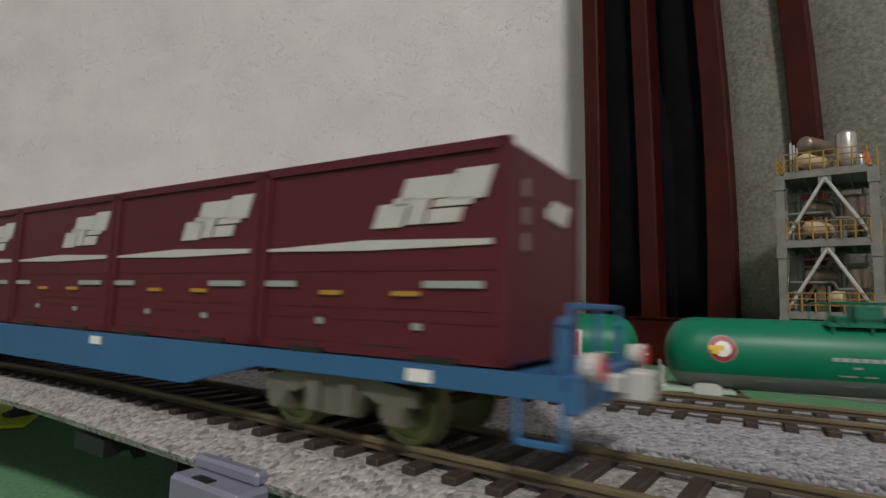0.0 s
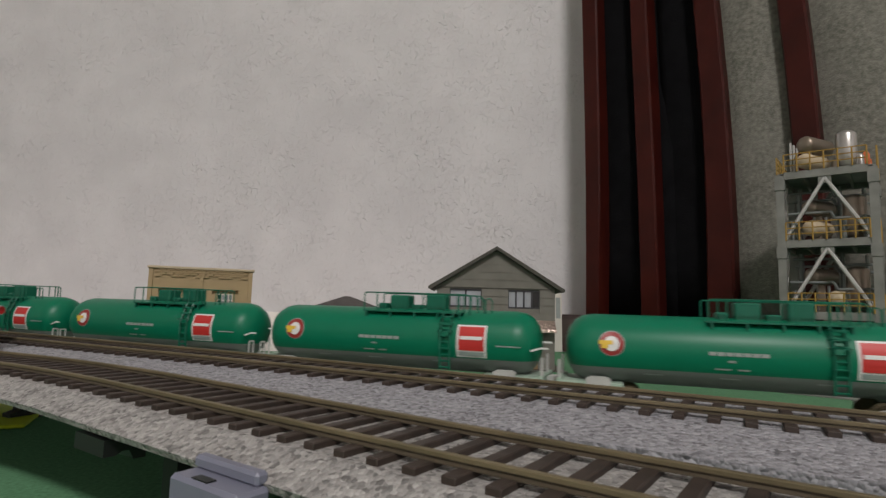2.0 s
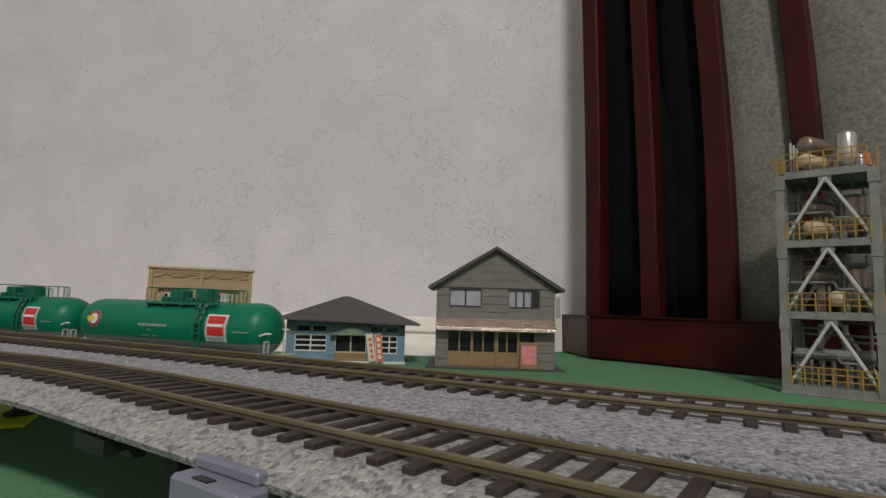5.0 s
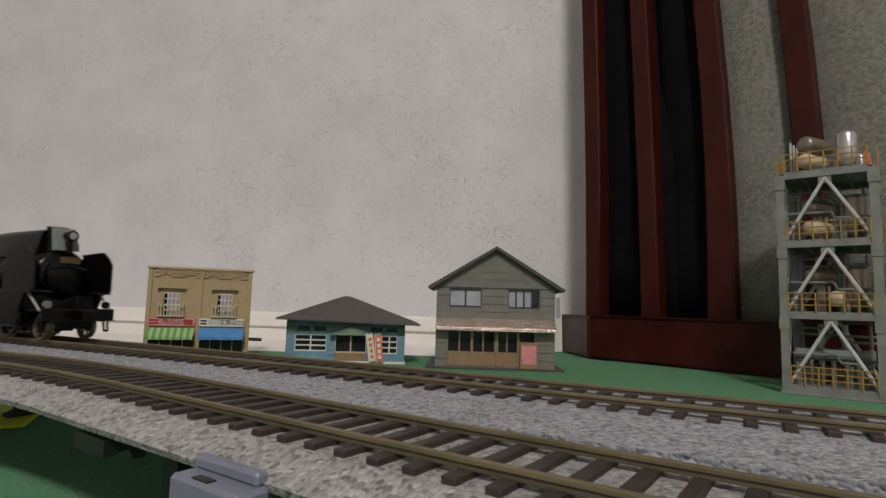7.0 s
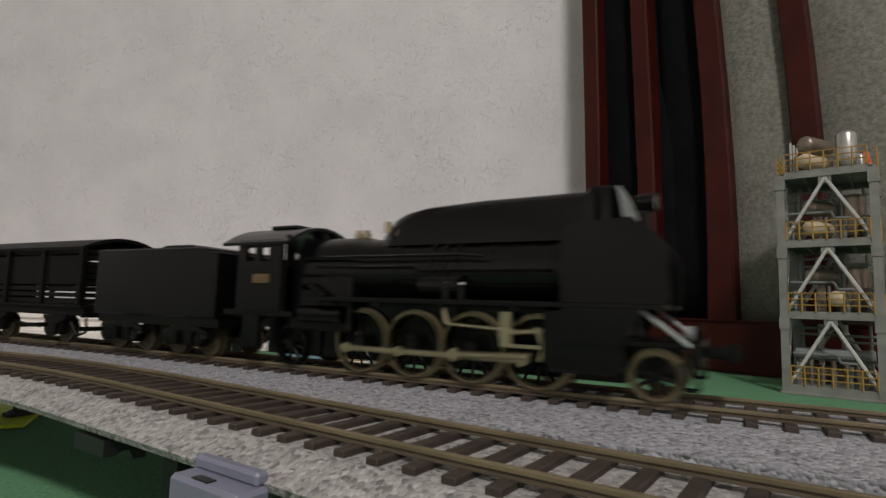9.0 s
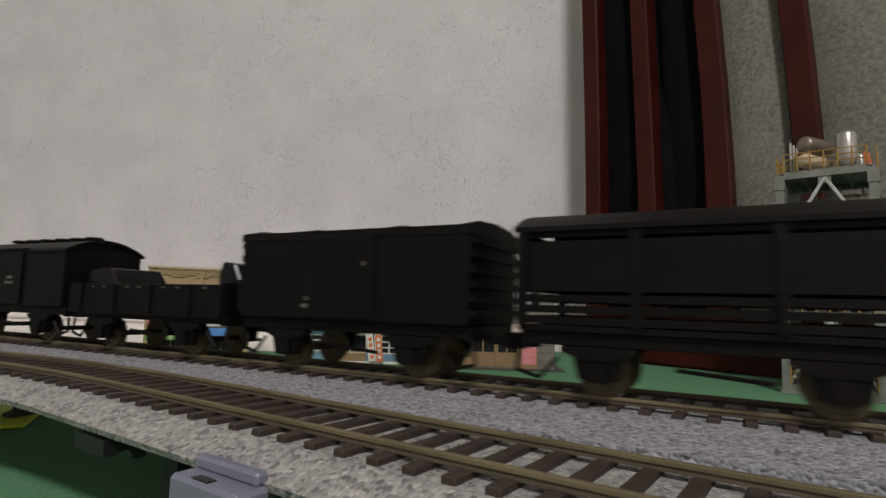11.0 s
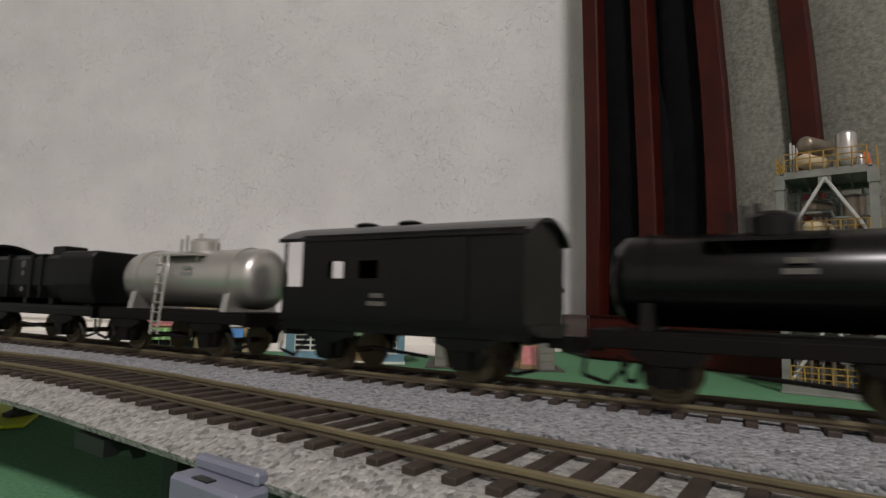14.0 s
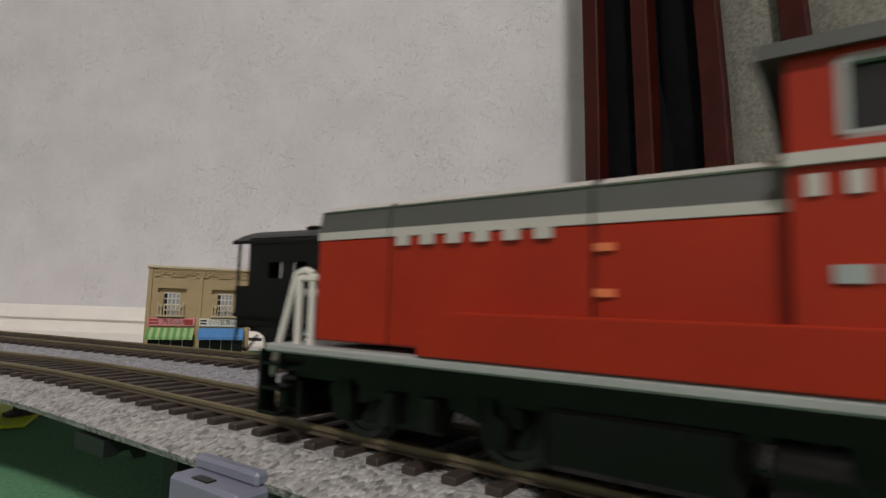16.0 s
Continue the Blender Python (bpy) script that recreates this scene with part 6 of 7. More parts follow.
    for x0, x1, hh in ((-0.0165, -0.0060, 0.0085), (0.0045, 0.0150, 0.0090), (-0.024, -0.019, 0.0040), (-0.004, 0.002, 0.0035)):
        bm = bmesh.new()
        box(bm, x0, x1, -0.0050, 0.0050, zc + r - 0.0015, zc + r - 0.0015 + hh)
        bevelled(bm, 0.0007)
        part("hatch", bm, M_GREENRAIL, t)
    for x in (0.0345, 0.0385):
        bm = bmesh.new()
        path_rod(bm, [(x, -0.0070, zc + 0.0135), (x, -0.0070, zc + 0.0212), (x + 0.0010, -0.0070, zc + 0.0220), (x + 0.0025, -0.0070, zc + 0.0220), (x + 0.0034, -0.0070, zc + 0.0205), (x + 0.0034, -0.0070, zc + 0.0135)], 0.00035, 5)
        part("hoop_rail", bm, M_GREENRAIL, t)
    bm = bmesh.new()
    for x in (0.0235, 0.0285):
        path_rod(bm, [(x, -0.0125, zc + 0.0146), (x, -0.0168, zc + 0.004), (x, -0.0172, zc - 0.004), (x, -0.0160, zc - 0.014)], 0.0006, 5)
    ladder = part("ladder", bm, M_GREENRAIL, t)
    for k in range(9):
        z = zc - 0.0130 + k * 0.0031
        y = -0.0164 if z < zc + 0.002 else -0.0168 + (z - zc - 0.002) * 0.25
        bm = bmesh.new()
        rod(bm, (0.0235, y, z), (0.0285, y, z), 0.00045, 5)
        part("rung", bm, M_GREENRAIL, ladder)
    bm = bmesh.new()
    for k in range(3):
        lathe(bm, [(-0.0003, 0.0036), (0.0003, 0.0036), (0.0003, 0.0040), (-0.0003, 0.0040)], 14, Matrix.Translation((0.0260, -0.0165 + k * 0.0016, zc + 0.005 + 0.0037 * k)) @ Matrix.Rotation(radians(90), 4, "Y"))
    part("ladder_cage", bm, M_GREENRAIL, t)
    for o in set(bpy.data.objects) - made:
        if o.parent is t:
            o.location.x = 0.0065 if o.name.startswith("ladder") else 0.0125
    bm = bmesh.new()
    path_rod(bm, [(0.0755, -0.0120, zc - 0.0030), (0.0800, -0.0120, zc - 0.0015), (0.0838, -0.0120, zc - 0.0015)], 0.0005, 5)
    path_rod(bm, [(0.0780, 0.0060, zc + 0.0005), (0.0830, 0.0060, zc + 0.0005)], 0.0005, 5)
    part("grab_rail", bm, M_PRINT, t)
    # underframe
    for sgn in (-1, 1):
        x0, x1 = sorted((sgn * 0.052, sgn * 0.0815))
        pbox("end_platform", (x0, x1, -0.0155, 0.0155, 0.0108, 0.0125), M_PALE, t, 0.0003)
        x0, x1 = sorted((sgn * 0.0795, sgn * 0.0820))
        pbox("end_beam", (x0, x1, -0.0158, 0.0158, 0.0085, 0.0135), M_PALE, t, 0.0004)
        bm = bmesh.new()
        x = sgn * 0.0810
        path_rod(bm, [(x, -0.014, 0.0130), (x, -0.014, 0.0215), (x, -0.0105, 0.0215), (x, -0.0105, 0.0130)], 0.0005, 5)
        rod(bm, (x, 0.004, 0.0130), (x, 0.004, 0.0230), 0.0006, 6)
        part("end_rail", bm, M_LGREY, t)
        x0, x1 = sorted((sgn * 0.0575, sgn * 0.0685))
        bm = bmesh.new()
        prism(bm, [(x0, 0.0085), (x1, 0.0085), (x1, 0.0140), (x1 - 0.002, 0.0150), (x0 + 0.002, 0.0150), (x0, 0.0140)], "y", -0.0158, -0.0120)
        part("saddle_box", bm, M_LGREY, t)
        bogie(t, sgn * 0.0600, M_LGREY, M_WHEELDARK, half=0.0105)
        coupler(t, sgn * 0.0800, sgn, M_LGREY)
    return t


def jagged_mark(parent, x, z, w, h, y):
    """A slanted plain emblem in white, drawn as simple shapes, each a stroke of its own."""
    k = 0.35 * h
    first = None
    for u0, u1, v0, v1 in ((0.0, 0.30, 0.0, 0.46), (0.20, 0.66, 0.50, 0.92), (0.67, 1.0, 0.44, 1.0), (0.14, 0.34, 0.40, 0.56), (0.33, 0.50, 0.04, 0.52), (0.53, 0.84, 0.04, 0.30), (0.55, 0.90, 0.34, 0.48)):
        bm = bmesh.new()
        prism(bm, [(x + u0 * w + k * (v0 - 0.5), z + v0 * h), (x + u1 * w + k * (v0 - 0.5), z + v0 * h), (x + u1 * w + k * (v1 - 0.5), z + v1 * h), (x + u0 * w + k * (v1 - 0.5), z + v1 * h)], "y", y - 0.0002, y)
        o = part("emblem" if first is None else "emblem_stroke", bm, M_PRINTSOFT, parent if first is None else first)
        first = first or o
    return first


def container():
    t = thing("freight_container", "maroon freight container with white emblem and stripe", "container", "freight containers")
    L, H0 = 0.0470, 0.0303
    bm = bmesh.new()
    box(bm, -L / 2, L / 2, -0.0141, 0.0141, 0.0, H0)
    bevelled(bm, 0.0004)
    body = part("body", bm, M_MAROON, t)
    bm = bmesh.new()
    for x in (-L / 2 + 0.0006, L / 2 - 0.0006):
        for y in (-0.0141, 0.0141):
            box(bm, x - 0.0009, x + 0.0009, y - 0.0005, y + 0.0005, 0.0, H0 + 0.0002)
    for y in (-0.0141, 0.0141):
        box(bm, -L / 2, L / 2, y - 0.0005, y + 0.0005, H0 - 0.0012, H0 + 0.0003)
        box(bm, -L / 2, L / 2, y - 0.0005, y + 0.0005, 0.0, 0.0014)
    part("edge_frame", bm, M_MAROON, t)
    y = -0.0142
    for z in (0.0052, 0.0070, 0.0126):
        pbox("panel_crease", (-L / 2 + 0.0016, L / 2 - 0.0016, y, y + 0.0003, z, z + 0.0003), M_MAROON, t)
    jagged_mark(t, 0.0022, 0.0190, 0.0180, 0.0078, y)
    bm = bmesh.new()
    prism(bm, [(-0.0222, 0.0161), (-0.0005, 0.0157), (0.0212, 0.0160), (0.0212, 0.0168), (-0.0005, 0.0173), (-0.0222, 0.0165)], "y", y - 0.0002, y)
    part("stripe", bm, M_PRINTSOFT, t)
    for x0, x1, z, m in ((-0.0223, -0.0150, 0.0101, M_PRINTDIM), (0.0105, 0.0200, 0.0101, M_PRINTDIM), (-0.0093, -0.0050, 0.0089, M_AMBER), (0.0050, 0.0098, 0.0089, M_AMBER), (-0.0098, -0.0084, 0.0043, M_PRINTDIM), (0.0089, 0.0103, 0.0041, M_PRINTDIM)):
        pbox("print_bar", (x0, x1, y - 0.0003, y, z, z + (0.0010 if m is M_PRINTDIM else 0.0007)), m, t)
    # Black patches stand in for the shade inside the fork pockets.
    for x in (-0.0130, 0.0040):
        pbox("fork_pocket_shade", (x - 0.0042, x + 0.0042, y - 0.0002, y + 0.001, -0.0001, 0.0016), M_DECK, t)
    x = L / 2
    for k, z in enumerate((0.0168, 0.0205, 0.0245)):
        pbox("print_bar", (x, x + 0.0003, -0.0095, -0.0078, z - 0.0012, z + 0.0012), M_MARK, t)
    bm = bmesh.new()
    prism(bm, [(-0.0005, 0.0214), (0.0075, 0.0209), (0.0085, 0.0226), (0.0100, 0.0246), (0.0022, 0.0246), (0.0010, 0.0232), (-0.0005, 0.0230)], "x", x, x + 0.0003)
    part("emblem", bm, M_PRINTSOFT, t)
    return t


def flat_car():
    t = thing("container_flat_car", "blue bogie container flat car with end rail", "flat car", "container flat cars")
    h = 0.1255
    for sgn in (-1, 1):
        bm = bmesh.new()
        y = sgn * 0.0148
        prism(bm, [(-h, 0.0098), (-0.072, 0.0098), (-0.052, 0.0050), (0.052, 0.0050), (0.072, 0.0098), (h, 0.0098), (h, 0.0128), (-h, 0.0128)], "y", y - 0.0006, y + 0.0006)
        part("side_sill", bm, M_BLUE, t)
    pbox("deck", (-h, h, -0.0142, 0.0142, 0.0112, 0.0122), M_BLUE, t)
    for x in np.arange(-0.110, 0.111, 0.0241):
        for y0, y1 in ((-0.0152, -0.0130), (0.0130, 0.0152)):
            pbox("container_lock", (x - 0.0035, x + 0.0035, y0, y1, 0.0120, 0.0138), M_DECK, t)
    for x in (-0.088, 0.088):
        bogie(t, x, M_BOGIE, M_STEEL, half=0.0118, yy=0.0128)
    for sgn in (-1, 1):
        e = sgn * h
        x0, x1 = sorted((e, e + sgn * 0.0016))
        pbox("end_beam", (x0, x1, -0.0150, 0.0150, 0.0082, 0.0130), M_BLUE, t, 0.0003)
        coupler(t, e, sgn, M_LGREY)
        bm = bmesh.new()
        x = e - sgn * 0.001
        path_rod(bm, [(x, -0.0100, 0.0125), (x, -0.0100, 0.0212), (x, 0.0140, 0.0212), (x, 0.0140, 0.0125)], 0.0005, 6)
        rod(bm, (x, 0.0020, 0.0125), (x, 0.0020, 0.0212), 0.0005, 6)
        part("end_rail", bm, M_BLUE, t)
        bm = bmesh.new()
        path_rod(bm, [(x, -0.0140, 0.0100), (x, -0.0140, 0.0185), (x, -0.0125, 0.0195), (x, -0.0110, 0.0185), (x, -0.0110, 0.0100)], 0.0006, 6)
        part("corner_handrail", bm, M_BLUE, t)
        bm = bmesh.new()
        path_rod(bm, [(x, 0.0150, 0.0100), (x, 0.0150, 0.0178), (x, 0.0135, 0.0186)], 0.0005, 6)
        part("corner_handrail", bm, M_BLUE, t)
        bm = bmesh.new()
        path_rod(bm, [(e, -0.0150, 0.0110), (e, -0.0152, 0.0045), (e - sgn * 0.0060, -0.0152, 0.0045), (e - sgn * 0.0060, -0.0150, 0.0110)], 0.0005, 6)
        part("step", bm, M_BLUE, t)
        for y in (-0.0118, 0.0128):
            bm = bmesh.new()
            lathe(bm, [(0, 0), (0, 0.0017), (sgn * 0.0022, 0.0019), (sgn * 0.0024, 0.0015)], 16, Matrix.Translation((e + sgn * 0.0012, y, 0.0138)))
            lm = part("tail_lamp", bm, M_LGREY, t)
            bm = bmesh.new()
            lathe(bm, [(sgn * 0.0023, 0), (sgn * 0.0026, 0.0016), (sgn * 0.0020, 0.0017)], 16, Matrix.Translation((e + sgn * 0.0012, y, 0.0138)))
            part("lens", bm, M_LAMPRED, lm)
    for x, w in ((0.105, 0.0020), (-0.1050, 0.0030), (0.02, 0.002)):
        pbox("print_bar", (x - w, x + w, -0.0157, -0.0154, 0.0103, 0.0120), M_PRINT, t)
    return t


def diesel_locomotive():
    """Red-orange diesel with a grey roof, white stripes and a middle cab; x = 0 at its far nose."""
    t = thing("diesel_locomotive", "red-orange model diesel locomotive with grey roof and white stripes", "locomotive")
    y = 0.0168
    z0, z1, z2 = 0.0150, 0.0313, 0.0355
    for x0, x1, nm in ((0.0, 0.0142, "nose_hood"), (0.0146, 0.0436, "hood"), (0.0440, 0.0625, "rear_hood")):
        bm = bmesh.new()
        prism(bm, [(-y, z0), (y, z0), (y, z1 - 0.0010), (-y, z1 - 0.0010)], "x", x0, x1)
        bevelled(bm, 0.0003)
        part(nm, bm, M_ORANGE, t)
        bm = bmesh.new()
        prism(bm, [(-y - 0.0001, z1 - 0.0010), (y + 0.0001, z1 - 0.0010), (y + 0.0001, z1 + 0.0002), (-y - 0.0001, z1 + 0.0002)], "x", x0, x1)
        part("white_stripe", bm, M_CREAM, t)
        bm = bmesh.new()
        prism(bm, [(-y, z1 + 0.0002), (y, z1 + 0.0002), (y - 0.0006, z2 - 0.0006), (y - 0.0022, z2), (-y + 0.0022, z2), (-y + 0.0006, z2 - 0.0006)], "x", x0, x1)
        part("hood_roof", bm, M_LOCOGREY, t)
        bm = bmesh.new()
        prism(bm, [(-y + 0.0004, z2 - 0.0009), (-y + 0.0016, z2 - 0.0001), (-y + 0.0019, z2 + 0.0002), (-y + 0.0002, z2 - 0.0007)], "x", x0 + 0.0006, x1)
        part("roof_edge_line", bm, M_CREAM, t)
    for x in (0.0142, 0.0436):
        pbox("panel_gap", (x, x + 0.0004, -y + 0.0006, y - 0.0006, z0, z2 - 0.0004), M_DECK, t)
    for k in range(6):
        pbox("stripe_louvre", (0.0160 + k * 0.0042, 0.0182 + k * 0.0042, -y - 0.0005, -y - 0.0001, z1 - 0.0024, z1 - 0.0009), M_CREAM, t)
    for z in (0.0272, 0.0222):
        pbox("warning_tag", (0.0442, 0.0464, -y - 0.0004, -y, z, z + 0.0009), M_BANNER, t)
    # long step box along the side
    bm = bmesh.new()
    prism(bm, [(0.0215, 0.0142), (0.1500, 0.0142), (0.1500, 0.0200), (0.0262, 0.0200), (0.0235, 0.0176), (0.0215, 0.0174)], "y", -0.0192, -y + 0.0002)
    bevelled(bm, 0.0002)
    part("side_box", bm, M_ORANGE, t)
    bm = bmesh.new()
    prism(bm, [(0.0215, 0.0142), (0.1500, 0.0142), (0.1500, 0.0200), (0.0262, 0.0200)], "y", y - 0.0002, 0.0192)
    part("side_box", bm, M_ORANGE, t)
    # cab
    cx0, cx1, cz = 0.0625, 0.0965, 0.0455
    for sgn in (-1, 1):
        hs = [(cx0 + 0.0042, cx0 + 0.0130, 0.0364, 0.0432), (cx1 - 0.0130, cx1 - 0.0042, 0.0364, 0.0432)]
        wall_with_holes("cab_side", cx0, cx1, z0, cz, sgn * 0.0180 - 0.0006, 0.0012, hs, M_ORANGE, t)
        for h0 in hs:
            sash(t, h0[0], h0[1], h0[2], h0[3], sgn * 0.0180, M_FOOTGREY, M_GLASS, 1, 1, 0.0008, "cab window in grey rubber frame")
        pbox("white_stripe", (cx0 - 0.0004, cx1 + 0.0004, sgn * 0.0189 - 0.0003, sgn * 0.0189 + 0.0003, 0.0340, 0.0352), M_CREAM, t)
        for k in range(4):
            pbox("print_bar", (cx0 + 0.0012 + k * 0.0030, cx0 + 0.0026 + k * 0.0030, sgn * 0.0187 - 0.0002, sgn * 0.0187 + 0.0002, 0.0312, 0.0332), M_CREAM, t)
        for k in range(2):
            pbox("print_bar", (cx0 + 0.0030 + k * 0.0036, cx0 + 0.0056 + k * 0.0036, sgn * 0.0187 - 0.0002, sgn * 0.0187 + 0.0002, 0.0236, 0.0252), M_PRINTDIM, t)
    for x in (cx0, cx1 - 0.0012):
        bm = bmesh.new()
        box(bm, x, x + 0.0012, -0.0174, 0.0174, z0, 0.0355)
        for ya, yb in ((-0.0174, -0.0145), (-0.0015, 0.0015), (0.0145, 0.0174)):
            box(bm, x, x + 0.0012, ya, yb, 0.0355, cz)
        box(bm, x, x + 0.0012, -0.0174, 0.0174, 0.0436, cz)
        part("cab_end", bm, M_ORANGE, t)
        for ya, yb in ((-0.0145, -0.0015), (0.0015, 0.0145)):
            pbox("cab_glass", (x + 0.0004, x + 0.0008, ya, yb, 0.0355, 0.0436), M_GLASS, t)
    bm = bmesh.new()
    top = arched(0.0196, cz, 0.0022)
    prism(bm, top + [(p[0], p[1] - 0.0014) for p in top[::-1]], "x", cx0 - 0.0025, cx1 + 0.0025)
    part("cab_roof", bm, M_LOCOGREY, t, "grey overhanging cab roof", smooth=True)
    # second hood
    bm = bmesh.new()
    box(bm, cx1, 0.1510, -y, y, z0, z1)
    bevelled(bm, 0.0004)
    part("hood", bm, M_ORANGE, t)
    pbox("hood_roof", (cx1, 0.1510, -y + 0.001, y - 0.001, z1, z2), M_LOCOGREY, t, 0.0008)
    # footplate and running gear
    pbox("footplate", (-0.0090, 0.1600, -0.0190, 0.0190, 0.0128, 0.0141), M_FOOTGREY, t, 0.0003, "pale grey footplate edge")
    pbox("frame", (-0.0080, 0.1590, -0.0150, 0.0150, 0.0088, 0.0128), M_BLACK, t)
    for x in (0.018, 0.132):
        bogie(t, x, M_BLACK, M_DECK, r=0.0054, half=0.0130)
    bogie(t, 0.075, M_BLACK, M_DECK, r=0.0054, half=0.0095)
    for x0, x1 in ((0.038, 0.058), (0.094, 0.112)):
        pbox("fuel_tank", (x0, x1, -0.0168, 0.0168, 0.0028, 0.0100), M_BLACK, t, 0.0008)
    for sgn in (-1, 1):
        bm = bmesh.new()
        box(bm, -0.0080, 0.1590, sgn * 0.0158 - 0.0006, sgn * 0.0158 + 0.0006, 0.0098, 0.0128)
        part("frame_skirt", bm, M_BLACK, t)
        for x in (0.006, 0.030, 0.064, 0.086, 0.120, 0.144):
            bm = bmesh.new()
            rod(bm, (x, sgn * 0.0140, 0.0035), (x, sgn * 0.0152, 0.0100), 0.0010, 6)
            part("brake_hanger", bm, M_BLACK, t)
        bm = bmesh.new()
        rod(bm, (0.0605, sgn * 0.0145, 0.0068), (0.0660, sgn * 0.0145, 0.0068), 0.0030, 14)
        part("air_tank", bm, M_BLACK, t, smooth=True)
    for x in (0.0050, 0.0200, 0.0270, 0.0340, 0.0500):
        bm = bmesh.new()
        rod(bm, (x, -0.0085, z2 - 0.0004), (x, -0.0085, z2 + 0.0009), 0.0016, 10)
        part("roof_cap", bm, M_LOCOGREY, t)
    coupler(t, -0.0080, -1, M_BLACK)
    pbox("snow_plough", (-0.0115, -0.0060, -0.0140, 0.0140, 0.0018, 0.0085), M_BLACK, t, 0.0006)
    for sgn in (-1, 1):
        bm = bmesh.new()
        ys = sgn * 0.0165
        path_rod(bm, [(-0.0105, ys, 0.0080), (-0.0085, ys, 0.0140), (-0.0050, ys, 0.0252), (-0.0030, ys, 0.0258), (-0.0012, ys, 0.0252), (-0.0012, ys, 0.0140)], 0.00058, 6)
        path_rod(bm, [(-0.0042, ys, 0.0140), (-0.0042, ys, 0.0245), (0.0, ys, 0.0245)], 0.0006, 6)
        path_rod(bm, [(-0.0042, ys, 0.0222), (-0.0042, sgn * 0.0060, 0.0222)], 0.0006, 6)
        part("handrail", bm, M_HANDRAIL, t, "off-white handrail by the steps")
        bm = bmesh.new()
        for k in range(3):
            box(bm, -0.0105, -0.0050, ys - 0.0022, ys + 0.0010, 0.0030 + 0.0038 * k, 0.0036 + 0.0038 * k)
        box(bm, -0.0106, -0.0098, ys - 0.002, ys + 0.0010, 0.0030, 0.0130)
        part("step", bm, M_BLACK, t)
    return t


# ---- build ----
LAMP_W = 78.0
LEAN = 0.25
POSTS = [(0.0055, 0.0050, 0.0005, 0.0190, 0.0195, 0.0215), (0.0764, 0.0718, 0.0645, 0.0211, 0.0197, 0.0203), (0.1492, 0.1478, 0.1368, 0.0268, 0.0235, 0.0230), (0.2285, 0.2252, 0.2130, 0.0215, 0.0212, 0.0232)]
ROLL, ROD, MOVES = [], [], []

build_room()
ceiling_lamp()
wall_card()
furniture()
gable_house()
blue_house()
shop_block()
plant_tower()

# steam goods train: each vehicle with the place of its middle behind the headlight
def lead(t):
    """Where the headlight of the steam locomotive is along the far course."""
    return float(np.interp(t, [0, 6.5, 7.0, 7.5, 8.0, 8.5, 8.8, 9.0, 9.2, 11.4, 12.1, 13.4, 14.1, 15.1, 15.5, 16.0], [-1.072, -0.258, -0.192, -0.1315, -0.0712, -0.0077, 0.0302, 0.0566, 0.0825, 0.3720, 0.4550, 0.6170, 0.7075, 0.8340, 0.8860, 0.9510]))


loco = steam_locomotive()
MOVES.append((loco, FAR, lead, 0.0, 0.0))
LOCO = loco
MOVES.append((tender(), FAR, lead, -0.1660, 0.022))
MOVES.append((slat_wagon(), FAR, lead, -0.2490, 0.022))
MOVES.append((box_wagon(), FAR, lead, -0.3430, 0.022))
g, g1, g2 = gondola()
MOVES.append((g, FAR, lead, -0.4350, 0.022))
LOADS = [(g1, g, -0.0320), (g2, g, 0.0385)]
MOVES.append((sliding_van("covered_van", "black covered van with six round roof vents", 0.0820, 6, M_BROWNBLK, 0.002), FAR, lead, -0.5240, 0.022))
MOVES.append((tank_wagon("black_tank_wagon", "black cylindrical tank wagon with a dome", M_BLACK, False, 0.0340), FAR, lead, -0.6115, 0.022))
MOVES.append((brake_van("brake_van", "black brake van with two roof vents and open end platform", 0.0795, 2, [(-0.0213, -0.0158), (-0.0103, -0.0038)], M_BLACK, 0.0085), FAR, lead, -0.7020, 0.022))
MOVES.append((tank_wagon("silver_tank_wagon", "silver cylindrical tank wagon with ladder and dome", M_SILVER, True, 0.0360), FAR, lead, -0.7970, 0.022))
MOVES.append((box_tank(), FAR, lead, -0.8840, 0.022))
MOVES.append((brake_van("brake_coach", "black brake coach with a row of windows and open end platform", 0.0790, 3, [(-0.0245, -0.0190), (-0.0150, -0.0092), (-0.0030, 0.0024), (0.0080, 0.0140)], M_BLACKG, 0.0065, 0.0130), FAR, lead, -0.9790, 0.022))

# green tank train, going the other way on the low track
def tanks(t):
    return -0.0162 - 0.1078 * (t - 3.5) - 0.007 * max(t - 4.2, 0.0)


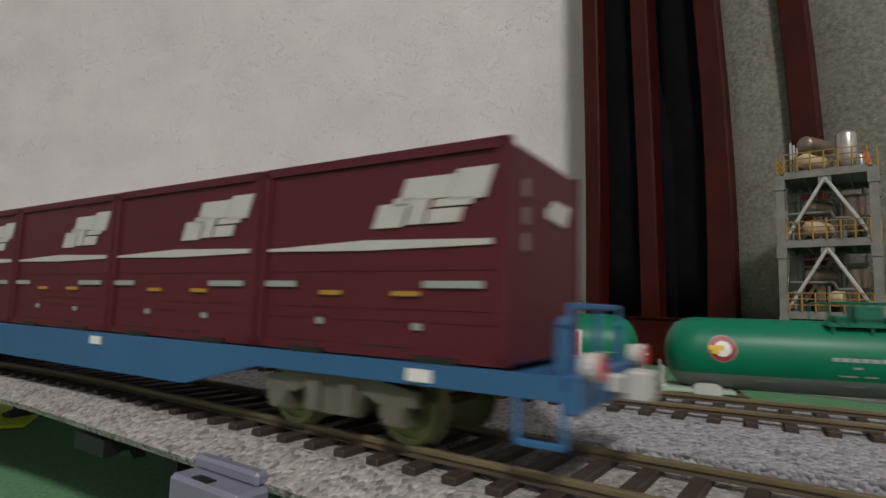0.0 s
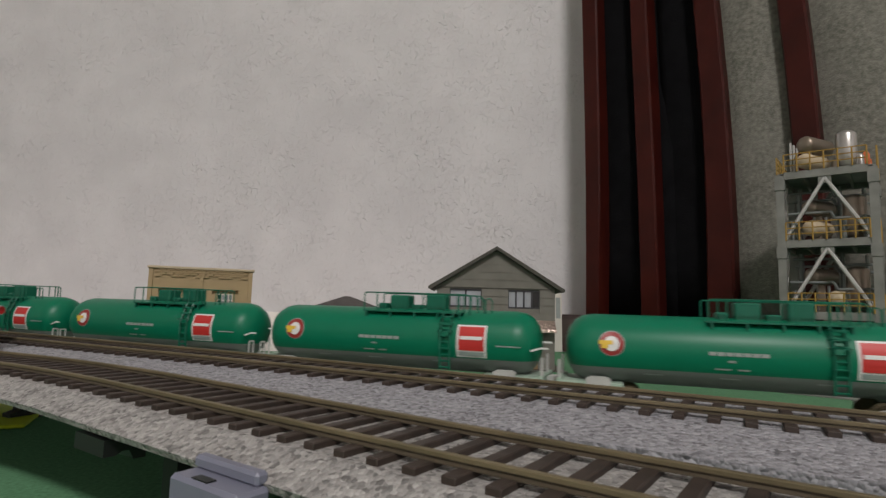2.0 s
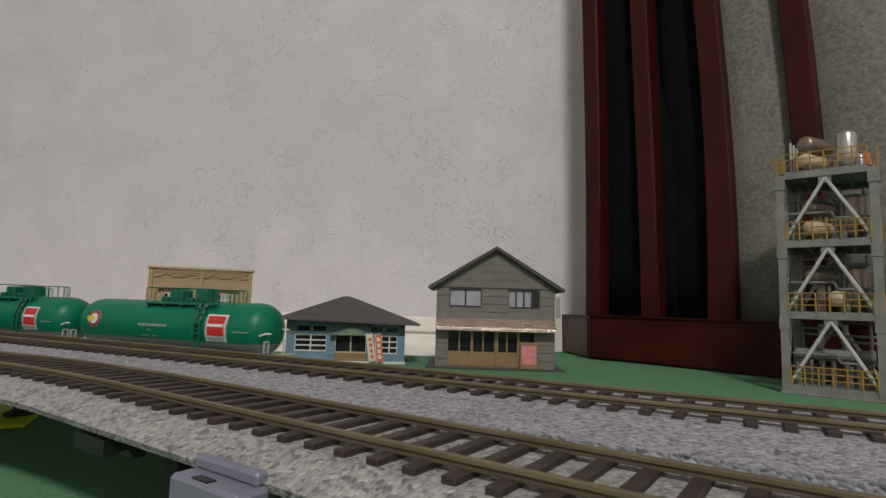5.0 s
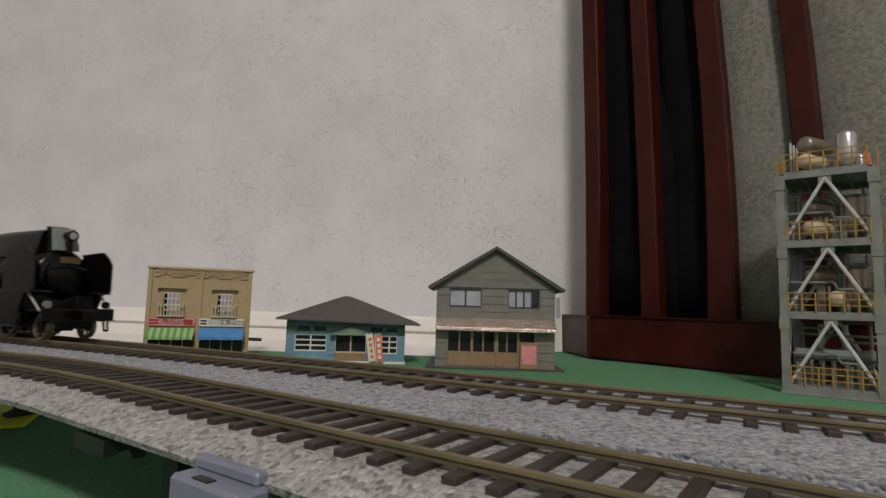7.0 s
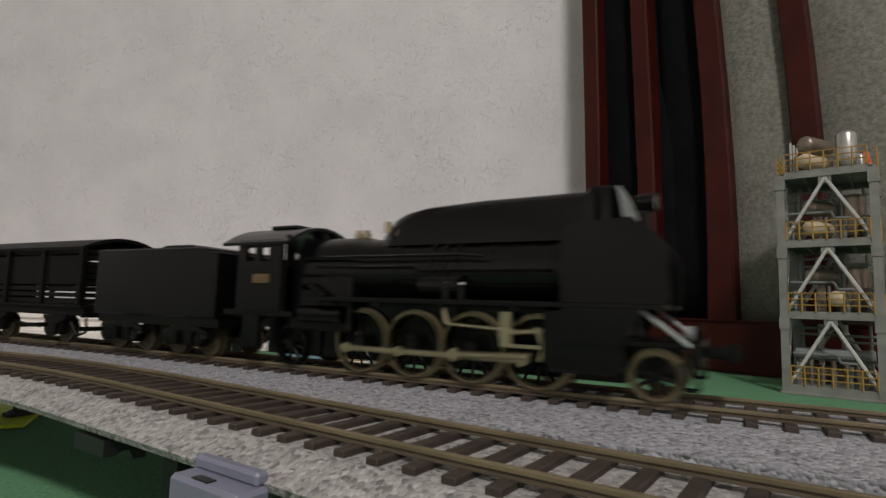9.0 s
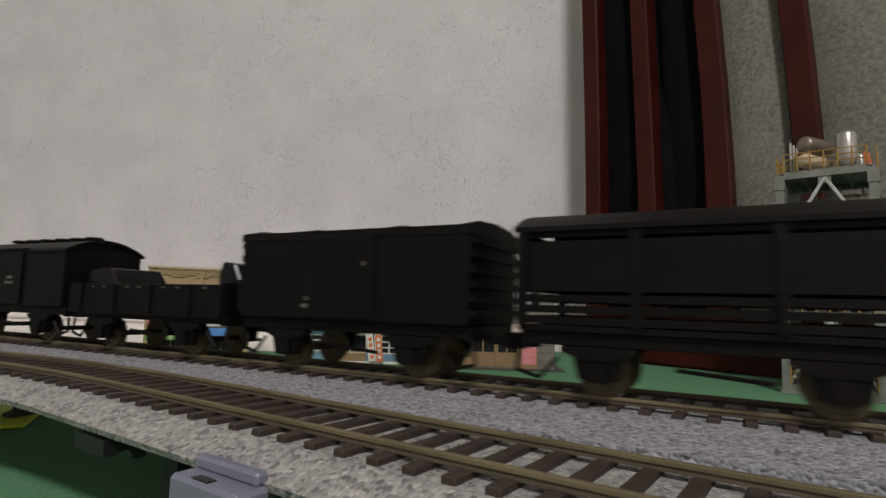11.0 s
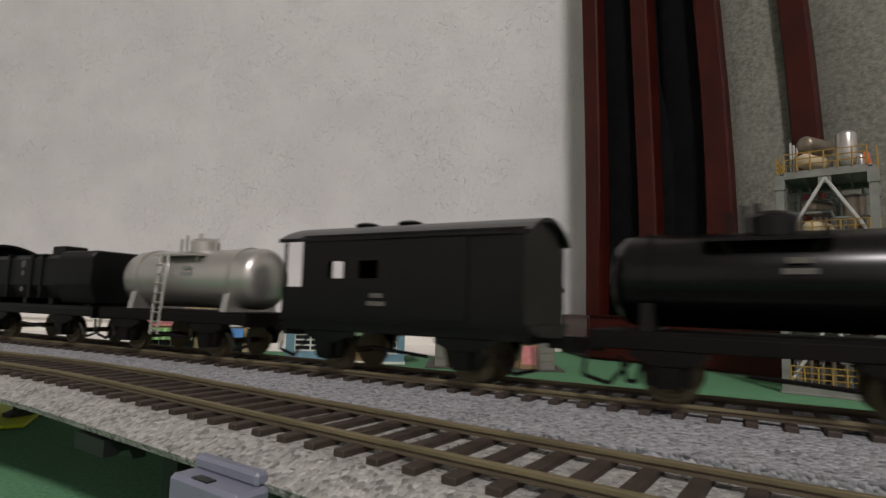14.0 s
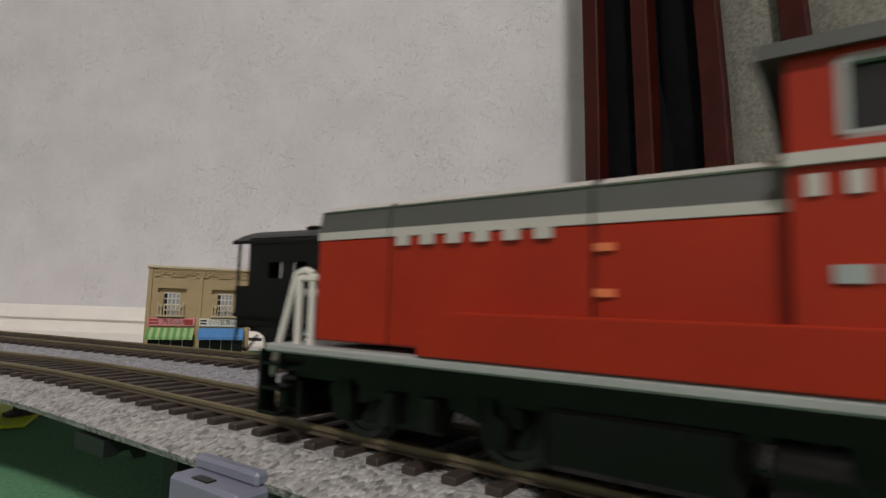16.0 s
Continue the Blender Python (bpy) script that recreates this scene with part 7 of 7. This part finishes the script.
car = long_tank_car()
MOVES.append((car, TANK, tanks, 0.0, 0.060))
for i in range(1, 7):
    MOVES.append((copy_thing(car, Matrix()), TANK, tanks, -0.1698 * i, 0.060))

# container train on the near track
def boxes(t):
    return float(np.interp(t, [0.0, 1.0, 1.5, 2.0, 16.0], [0.0181, -0.1048, -0.1635, -0.2210, -1.8310]))


flat = flat_car()
MOVES.append((flat, NEAR, boxes, -0.1175, 0.088))
flat2 = copy_thing(flat, Matrix())
MOVES.append((flat2, NEAR, boxes, -0.1175 - 0.2640, 0.088))
con = container()
CONTAINERS = []
for f in (flat, flat2):
    for k in range(5):
        c = con if not CONTAINERS else copy_thing(con, Matrix())
        CONTAINERS.append((c, f, 0.0940 - 0.0482 * k))


def nose(t):
    return float(np.interp(t, [0, 15.3, 15.5, 15.7, 16.0], [1.466, 0.0515, 0.0334, 0.0149, -0.0120]))


MOVES.append((diesel_locomotive(), NEAR, nose, 0.0, 0.0))
build_tracks()


def motions():
    step = 0.25
    times = [i * step for i in range(int(16 / step) + 1)]
    where = {}
    for ob, course, law, off, half in MOVES:
        rows = []
        for t in times:
            s = law(t) + off
            if ob is LOCO:
                m = course.stand(s - 0.0505, 0.0285) @ Matrix.Translation((0.0505, 0, 0))
            elif half == 0.0:
                m = course.stand(s + 0.075, 0.057) @ Matrix.Translation((-0.075, 0, 0))
            else:
                m = course.stand(s, half)
            rows.append((t, m))
        where[ob] = rows
        walk(ob, rows)
    for ob, base, x in LOADS:
        walk(ob, [(t, m @ Matrix.Translation((x, 0, 0))) for t, m in where[base]])
    for ob, base, x in CONTAINERS:
        walk(ob, [(t, m @ Matrix.Translation((x, 0, 0.0131))) for t, m in where[base]])
    fine = [i * 0.1 for i in range(161)]
    for ob, x, y, r, ph in ROLL:
        walk(ob, [(t, Matrix.Translation((x, y, r)) @ Matrix.Rotation((lead(t) - lead(0)) / max(r, 0.0088) + ph, 4, "Y")) for t in fine])
    for ob, x, crank, r in ROD:
        rows = []
        for t in fine:
            an = (lead(t) - lead(0)) / r
            rows.append((t, Matrix.Translation((crank * math.cos(an), 0, r - crank * math.sin(an)))))
        walk(ob, rows)


motions()
